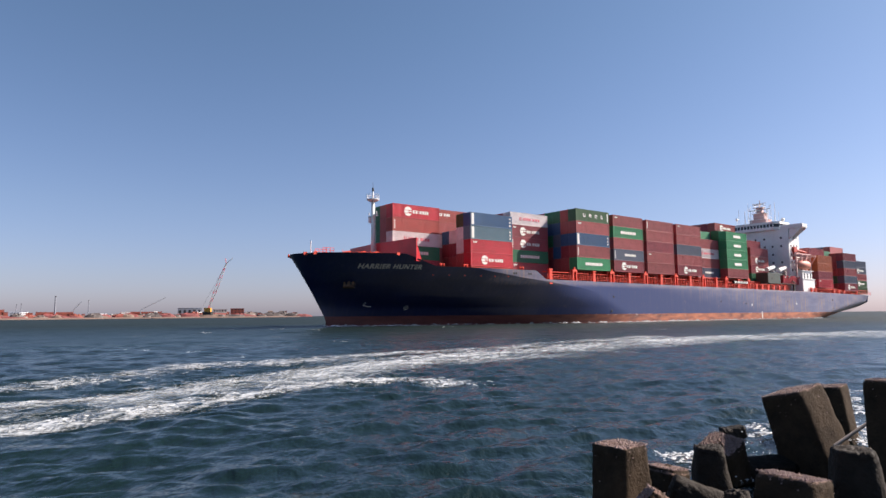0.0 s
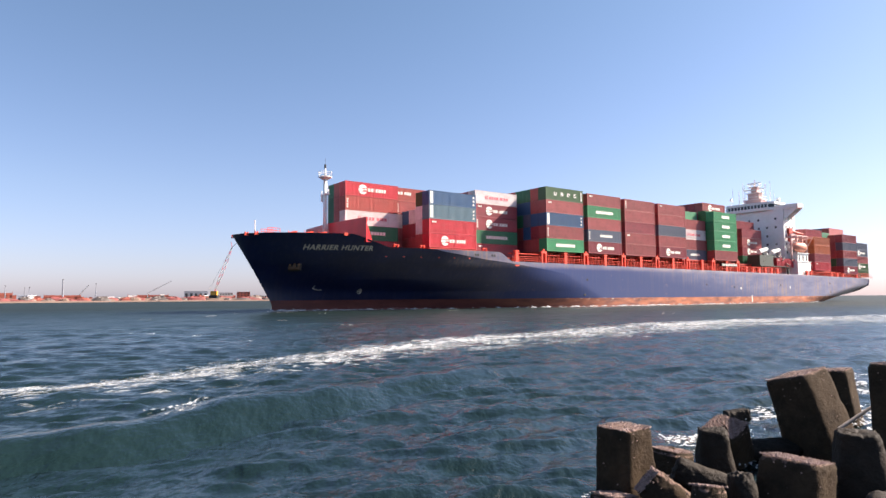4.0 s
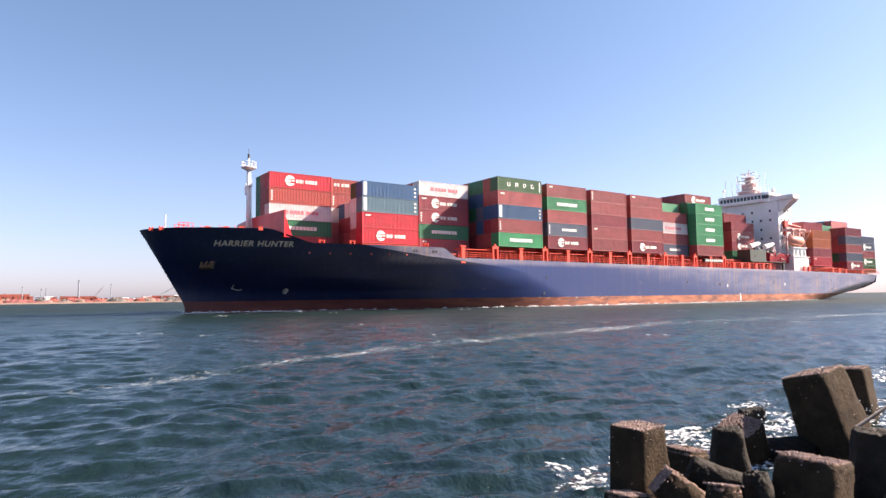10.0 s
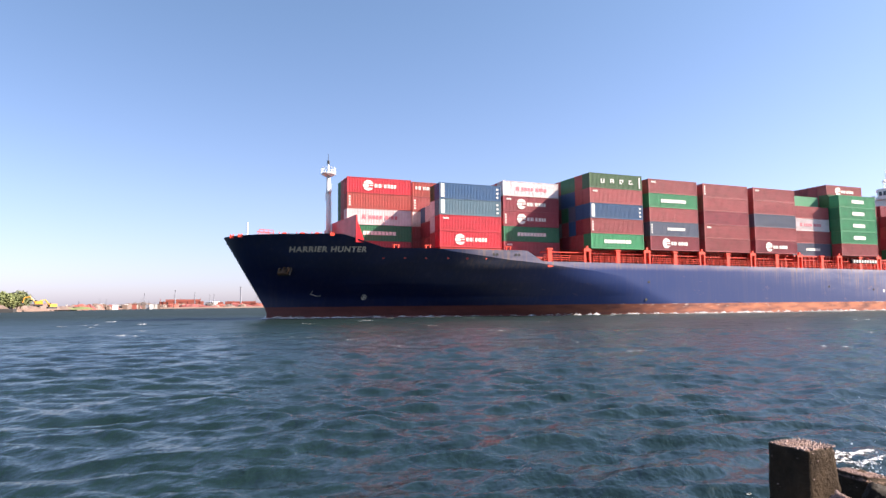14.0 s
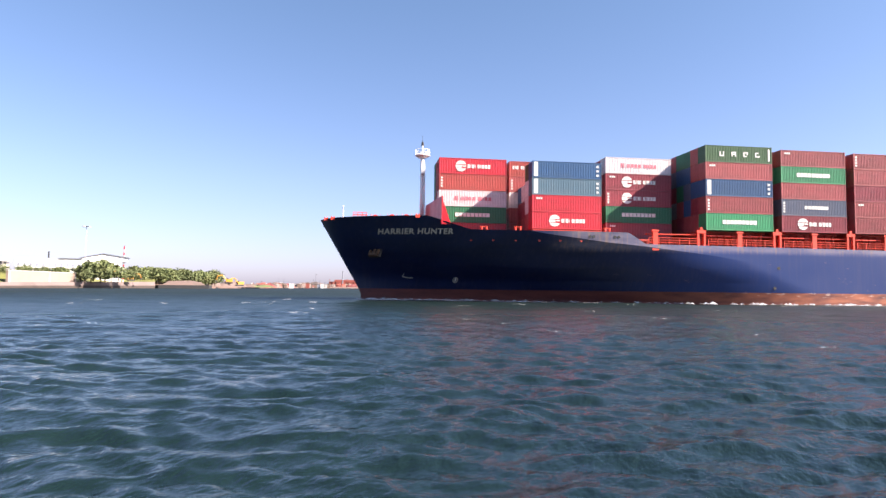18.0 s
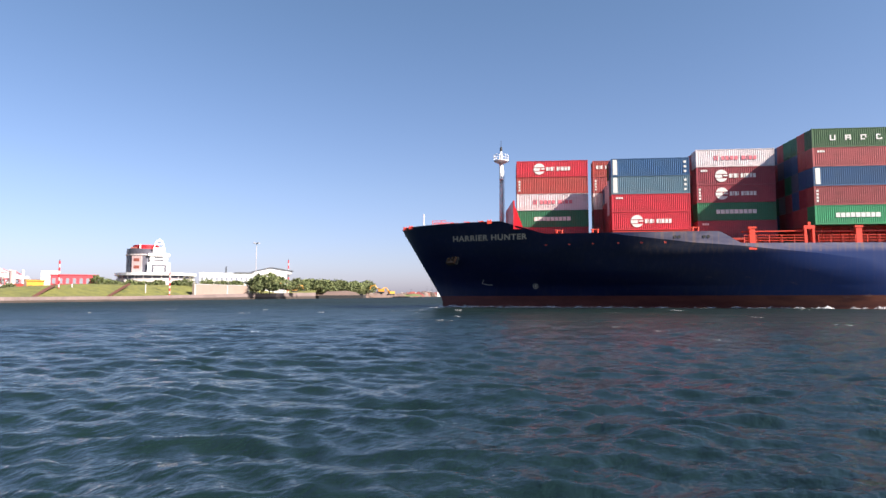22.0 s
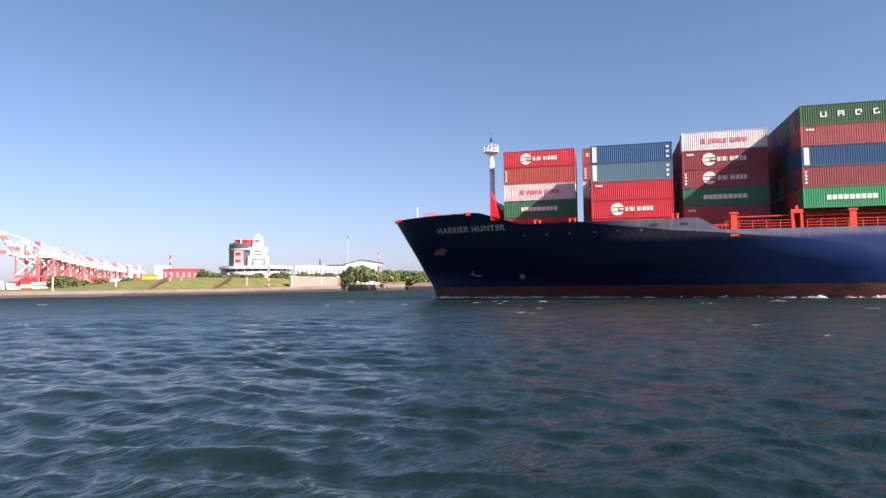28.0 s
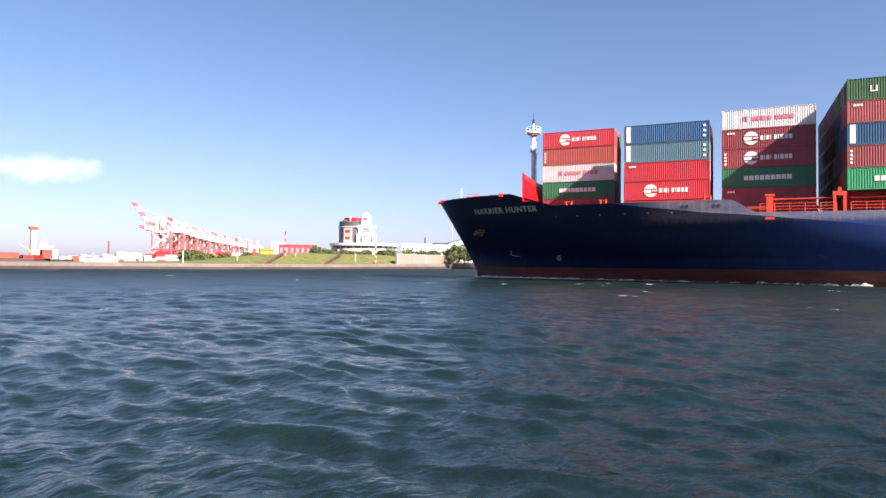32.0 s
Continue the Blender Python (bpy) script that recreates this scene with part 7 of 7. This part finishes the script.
def foam_object(name, shreds, label, lift=0.03, mat=None, rise=0.25):
    """Shreds lying on the waves; each swells a little towards its middle."""
    flat = np.array([q for pts in shreds for q in pts])
    n = len(shreds[0])
    mid = flat.reshape(-1, n, 2).mean(1)
    size = np.linalg.norm(flat.reshape(-1, n, 2) - mid[:, None], axis=2).mean(1)

    def level(p):
        d = np.hypot(p[:, 0], p[:, 1])
        return waves(p[:, 0], p[:, 1], d * 0.0062 + 0.02) * np.clip(1.2 - d / 900, 0, 1) + lift + d * 0.0004

    z, zm = level(flat), level(mid) + size * rise
    g = Geo()
    g.v = [(a, b, c) for (a, b), c in zip(flat, z)] + [(a, b, c) for (a, b), c in zip(mid, zm)]
    k0 = len(flat)
    g.f = [(k * n + j, k * n + (j + 1) % n, k0 + k) for k in range(len(shreds)) for j in range(n)]
    return tagged(part(name, g, mat or FOAM), label, "foam", "", "stuff")


def along_curve(curve, count, spread, size, seed):
    rng = random.Random(seed)
    pts = [Vector(far(az, d)).xy for az, d in curve]
    segs = [(pts[i], pts[i + 1], (pts[i + 1] - pts[i]).length) for i in range(len(pts) - 1)]
    near = [1.0 / max(8.0, (a.length + b.length) / 2) ** 0.35 * ln for a, b, ln in segs]
    out = []
    centres = []
    for _ in range(count // 9):
        a, b, ln = rng.choices(segs, near)[0]
        centres.append((a.lerp(b, rng.random()), math.atan2((b - a).y, (b - a).x)))
    for _ in range(count):
        c, ang = rng.choice(centres)
        side = Vector((-math.sin(ang), math.cos(ang)))
        fwd = Vector((math.cos(ang), math.sin(ang)))
        far_k = 0.7 + c.length / 40
        p = c + side * rng.gauss(0, spread * far_k) + fwd * rng.gauss(0, spread * 1.6 * far_k)
        s = size * rng.uniform(0.3, 1.3) * far_k
        fleck(out, p.x, p.y, ang + rng.gauss(0, 0.3), s, s * rng.uniform(0.1, 0.26), rng, 0)
    return out


def foam_ribbon(curve, width, strength, seed, mat, label, lift=0.05):
    """A strip of foam lying on the waves along a line on the water, densest along its middle and broken along its length."""
    rng = np.random.RandomState(seed)
    ends = np.array([far(az, d).xy for az, d in curve])
    run = np.concatenate([[0], np.cumsum(np.linalg.norm(np.diff(ends, axis=0), axis=1))])
    n, w = 260, 13
    # closer steps where the strip is near
    u = run[-1] * np.linspace(0, 1, n) ** 1.35
    mid = np.stack([np.interp(u, run, ends[:, 0]), np.interp(u, run, ends[:, 1])], 1)
    for _ in range(6):
        mid[1:-1] = (mid[:-2] + 2 * mid[1:-1] + mid[2:]) / 4
    along = np.gradient(mid, axis=0)
    along /= np.linalg.norm(along, axis=1)[:, None]
    side = np.stack([-along[:, 1], along[:, 0]], 1)
    d = np.linalg.norm(mid, axis=1)
    wander = sum(np.sin(u * k + rng.uniform(0, 6.28)) * a for k, a in ((0.4, 0.14), (1.1, 0.07), (2.9, 0.04)))
    broken = sum(np.sin(u * k + rng.uniform(0, 6.28)) * a for k, a in ((0.2, 0.04), (0.6, 0.03), (2.1, 0.02)))
    half = width * (0.6 + d / 38)
    v = np.linspace(-1, 1, w)
    pos = mid[:, None] + side[:, None] * ((v[None] + wander[:, None]) * half[:, None])[..., None]
    flat = pos.reshape(-1, 2)
    r = np.hypot(flat[:, 0], flat[:, 1])
    z = waves(flat[:, 0], flat[:, 1], r * 0.0062 + 0.02) * np.clip(1.2 - r / 900, 0, 1) + lift + r * 0.0012
    g = Geo().grid([[(float(x), float(y), float(q)) for (x, y), q in zip(flat[i * w:(i + 1) * w], z[i * w:(i + 1) * w])] for i in range(n)])
    me = g.mesh("wake_foam", mat, True)
    dens = (strength * (1 - np.abs(v[None]) ** 1.8) + broken[:, None] * (1 - v[None] ** 2) - 0.12 * v[None]) - 0.35 * (np.abs(v[None]) > 0.99)
    me.attributes.new("cover", "FLOAT", "POINT").data.foreach_set("value", dens.reshape(-1).astype(np.float32))
    return tagged(new("wake_foam", me), label, "foam", "", "stuff")


NEAR_LINE = [(-46, 14.6), (-40, 15.3), (-34.3, 16.0), (-28.8, 16.9), (-21.5, 18.4), (-13.9, 20.6), (-4.2, 23.2), (1.7, 21.8)]
MID_LINE = [(-46, 18.5), (-40, 19.3), (-34.2, 20.0), (-29, 20.8), (-22.9, 22.8), (-16.5, 25.8), (-11.1, 27.4), (-4.2, 32), (3.3, 36.8), (10.7, 45), (20, 58), (28.3, 69), (34.2, 80)]
FAR_LINE = [(-46, 24), (-40, 25.4), (-34.3, 26.3), (-27, 27.9), (-21.6, 30.6), (-13, 32), (-7.2, 36), (-0.2, 38.9), (8, 48), (18, 62)]
LACE = wake_lace("wake_lace", (0.66, 0.69, 0.7), 1.2, 1.68, 0.85)
THIN_LACE = wake_lace("thin_wake_lace", (0.68, 0.72, 0.73), 1.2, 1.6, 0.55)
FOAMS = []
FOAMS.append((foam_ribbon(NEAR_LINE, 1.3, 0.43, 1, LACE, "white churned foam line of a passing boat's wake"), 1.8, 5.0))
FOAMS.append((foam_ribbon(MID_LINE, 1.7, 0.39, 2, LACE, "streaked foam line in the middle of the wake"), 4.0, 13.0))
FOAMS.append((foam_ribbon(FAR_LINE, 1.5, 0.38, 3, LACE, "white foam line of a passing boat's wake"), 2.5, 7.5))
FOAMS.append((foam_ribbon([(a, d * 0.95) for a, d in MID_LINE], 3.2, 0.4, 4, THIN_LACE, "thin scattered foam between the wake lines"), 3.0, 8.5))
FOAMS.append((foam_ribbon([(a, d * 1.02) for a, d in MID_LINE], 1.0, 0.3, 5, THIN_LACE, "last shreds of the wake foam"), 9.0, 15.0))
FOAMS.append((foam_object("wake_foam", along_curve(NEAR_LINE, 1100, 0.2, 0.1, 1), "breaking crest of the wake"), 0.6, 3.2))
FOAMS.append((foam_object("wake_foam", along_curve([(-31, 26.8), (-28, 26.6)], 140, 0.3, 0.12, 5) + along_curve([(-5, 22.8), (1.5, 21.8)], 260, 0.25, 0.12, 6), "small breaking tufts of the wake"), 0.8, 4.0))


def wake_wave():
    """A long low wave thrown up by the passing boat: steep towards the breakwater, hollow behind, sinking away at both ends."""
    a, along = Vector((-20.5, -1.0)), Vector((0.62, 0.785))
    out = Vector((0.785, -0.62))
    rng = np.random.RandomState(12)
    ph = rng.uniform(0, 6.28, 5)
    rows = []
    for k in range(241):
        u = 34.0 * k / 240
        tall = math.sin(math.pi * k / 240) ** 0.7 * (0.4 + 0.06 * math.sin(u * 0.9 + ph[0]) + 0.03 * math.sin(u * 2.3 + ph[1]))
        bend = 0.35 * math.sin(u * 0.35 + ph[2]) + 0.1 * math.sin(u * 1.3 + ph[3])
        row = []
        for j in range(41):
            v = -3.2 + 5.4 * j / 40
            w = v / (1.6 if v < 0 else 0.9)
            p = a + along * u + out * (v + bend)
            row.append((p.x, p.y, -0.2 + (tall + 0.2) * math.exp(-w * w) + 0.012 * math.sin(u * 5 + v * 3 + ph[4])))
        rows.append(row)
    return tagged(part("wave", Geo().grid(rows, flip=True), WATER, smooth=True), "long low wake wave rolling towards the breakwater", "wave", "", "stuff")


WAVE = wake_wave()
TUFTS = [(foam_object("wake_foam", along_curve(line, 90, 0.12, 0.06, seed), "small crest breaking on the wake wave", 0.34), t0, t1)
         for line, seed, t0, t1 in (([(-31.5, 16.5), (-28, 17.2)], 41, 2.7, 4.6), ([(-34, 16.3), (-32.5, 16.6)], 42, 4.8, 6.0), ([(-32.8, 15.6), (-26.5, 16.2)], 43, 6.4, 7.8))]
rng = random.Random(77)
caps = []
for _ in range(50):
    az, d = rng.uniform(-95, 40), 26 + 90 * rng.random() ** 0.8
    q = far(az, d)
    for _ in range(rng.randint(3, 7)):
        s = rng.uniform(0.05, 0.16) * (0.5 + d / 45)
        fleck(caps, q.x + rng.gauss(0, 2.2 * s), q.y + rng.gauss(0, 1.0 * s), rng.gauss(0.4, 0.3), s, s * 0.25, rng, 0)
CAPS = foam_object("whitecap", caps, "small whitecaps on the chop")
# wash round the blocks
wash = []
for az, el, n, sa, sd in ((18.9, -11.9, 1500, 1.0, 0.33), (20.6, -11.7, 500, 0.5, 0.3), (25.4, -9.7, 1300, 0.7, 0.35), (24.0, -9.2, 300, 0.6, 0.25), (25.0, -13.2, 1600, 0.55, 0.35), (32.0, -6.9, 1500, 1.1, 0.7), (34.2, -6.4, 800, 1.2, 0.9), (31.6, -9.5, 600, 0.6, 0.4), (33.0, -8.6, 1000, 0.9, 0.6), (29.6, -8.2, 300, 0.7, 0.5), (12.6, -16.2, 160, 0.4, 0.15), (10.6, -16.6, 120, 0.8, 0.12), (16.4, -13.6, 120, 0.5, 0.2), (22.9, -13.2, 120, 0.5, 0.2)):
    d = EYE / math.tan(radians(-el))
    clumps = [(rng.gauss(0, sa), rng.gauss(0, sd)) for _ in range(max(4, n // 40))]
    for _ in range(int(n * 0.55)):
        ca, cd = rng.choice(clumps)
        q = far(az + ca + rng.gauss(0, 0.2), d + cd + rng.gauss(0, 0.1))
        s = rng.uniform(0.008, 0.035) * (0.4 + d / 14)
        fleck(wash, q.x, q.y, rng.uniform(-0.6, 0.6), s * 1.6, s * rng.uniform(0.35, 0.8), rng, 0)
WASH = foam_object("wash_foam", wash, "white wash breaking round the armour blocks", 0.07, WASH_FOAM, 0.35)
# the surge of the wake wave among the blocks
surge = []
for az, d, n, sa, sd in ((9.5, 8.2, 110, 1.2, 0.12), (12.5, 8.0, 160, 0.8, 0.3), (18.5, 8.8, 700, 1.6, 0.5), (21.5, 9.6, 500, 1.4, 0.5), (25, 11.6, 800, 1.6, 0.7), (29.5, 13.0, 600, 1.6, 0.8), (33.5, 14, 800, 1.5, 1.0)):
    clumps = [(rng.gauss(0, sa), rng.gauss(0, sd)) for _ in range(max(5, n // 25))]
    for _ in range(n):
        ca, cd = rng.choice(clumps)
        q = far(az + ca + rng.gauss(0, 0.25), d + cd + rng.gauss(0, 0.1))
        s = rng.uniform(0.012, 0.05) * (0.4 + d / 14)
        fleck(surge, q.x, q.y, rng.uniform(-0.6, 0.6), s * 1.8, s * rng.uniform(0.35, 0.7), rng, 0)
SURGE = foam_object("wash_foam", surge, "foaming surge washing in among the blocks", 0.07, WASH_FOAM, 0.3)
# foam along the ship's waterline
shreds = []
for _ in range(620):
    x = -0.3 + 219 * rng.random() ** 1.4
    w = half_breadth(x, 0.0)
    s = 0.1 + 0.9 * rng.random() ** 2.2
    out = abs(rng.gauss(0.15, 0.4))
    fleck(shreds, x, -w - out, rng.gauss(-0.12 if x < 75 else 0, 0.12), s, s * rng.uniform(0.15, 0.35), rng, 0)
g = Geo()
for pts in shreds:
    n = len(pts)
    cx, cy = sum(q[0] for q in pts) / n, sum(q[1] for q in pts) / n
    big = max(abs(q[0] - cx) for q in pts)
    g.add([(x, y, 0.08) for x, y in pts] + [(cx, cy, 0.2 + 0.35 * big)], [(j, (j + 1) % n, n) for j in range(n)])
tagged(part("waterline_foam", g, FOAM, ship, "white foam along the waterline"), kind="stuff")

# drops thrown up where the swell meets the blocks
g = Geo()
for az, d, n, sp in ((20.5, 9.2, 24, 0.3), (25.0, 11.6, 24, 0.3), (31.5, 13, 40, 0.4)):
    q = far(az, d)
    for _ in range(n):
        x, y, z, r = q.x + rng.gauss(0, sp), q.y + rng.gauss(0, sp * 0.5), 0.15 + abs(rng.gauss(0, 0.16)), rng.uniform(0.006, 0.016)
        g.add([(x - r, y, z), (x + r, y, z), (x, y - r, z), (x, y + r, z), (x, y, z - r), (x, y, z + r)], [(0, 2, 5), (2, 1, 5), (1, 3, 5), (3, 0, 5), (2, 0, 4), (1, 2, 4), (3, 1, 4), (0, 3, 4)])
SPRAY = tagged(part("spray", g, worn("spray_water", (0.75, 0.78, 0.8), (0.6, 0.65, 0.7), 2.0, 0.3)), "drops of spray above the blocks", "spray", "", "stuff")

g = Geo()
for _ in range(420):
    az, up = rng.gauss(21.5, 1.5), abs(rng.gauss(0, 0.32))
    q = far(az, rng.gauss(8.6, 0.25), 0.1 + up)
    r = rng.uniform(0.006, 0.02) * (1.2 - min(up, 0.9))
    g.add([(q.x - r, q.y, q.z), (q.x + r, q.y, q.z), (q.x, q.y - r, q.z), (q.x, q.y + r, q.z), (q.x, q.y, q.z - r * 1.6), (q.x, q.y, q.z + r * 1.6)], [(0, 2, 5), (2, 1, 5), (1, 3, 5), (3, 0, 5), (2, 0, 4), (1, 2, 4), (3, 1, 4), (0, 3, 4)])
SPLASH = tagged(part("spray", g, bpy.data.materials["spray_water"]), "burst of spray thrown up where the surge strikes the blocks", "spray", "", "stuff")


# ---- what moves ----
def swell(t):
    """The slow orbit of the swell."""
    a = 2 * math.pi * t / 4.2
    return Vector((0.25 * math.cos(a), 0.25 * math.sin(a) * 0.5, 0.07 * math.sin(a) + 0.02 * math.sin(2.3 * a)))


def drift(t):
    return swell(t) - far(-20, 0.2 * t)


def motions():
    for thing, offset in MOVERS:
        walk(thing, [(t, m @ offset) for t, m in SHIP_ROWS])
    beats = [0.5 * k for k in range(65)]
    walk(WASH, [(t, Matrix.Translation(swell(t))) for t in beats])
    for thing in (SEA, CAPS):
        walk(thing, [(t, Matrix.Translation(drift(t))) for t in beats])
    walk(SPRAY, [(t, Matrix.Translation((0, 0, 0.22 * math.sin(2 * math.pi * t / 4.2) - 0.12))) for t in beats])
    # the wake's foam dissolves: each patch sinks away in its time
    for thing, start, end in FOAMS:
        walk(thing, [(t, Matrix.Translation(drift(t) - Vector((0, 0, 0.45 * min(max((t - start) / (end - start), 0), 1))))) for t in beats])
    # the wake wave rolls in and spends itself on the blocks
    roll = Vector((0.9, -0.71, 0))
    walk(WAVE, [(t, Matrix.Translation(roll * min(t, 10.5) + Vector((0, 0, -0.34 * max(0, 1 - t / 2.2) - 0.5 * min(1, max(0, (t - 7.6) / 1.8)))))) for t in beats])
    for thing, start, end in TUFTS:
        walk(thing, [(t, Matrix.Translation(roll * t + Vector((0, 0, -0.6 * min(1, max(0, (start - t) / 0.8, (t - end) / 0.8)))))) for t in beats])
    walk(SPLASH, [(t, Matrix.Translation((0, 0, -1.6 + 1.6 * max(0, 1 - abs(t - 13.9) / 0.9)))) for t in beats])
    walk(SURGE, [(t, Matrix.Translation(swell(t) + Vector((0, 0, -0.5 * min(1, max(0, (9.0 - t) / 1.5, (t - 12.5) / 4)))))) for t in beats])


motions()
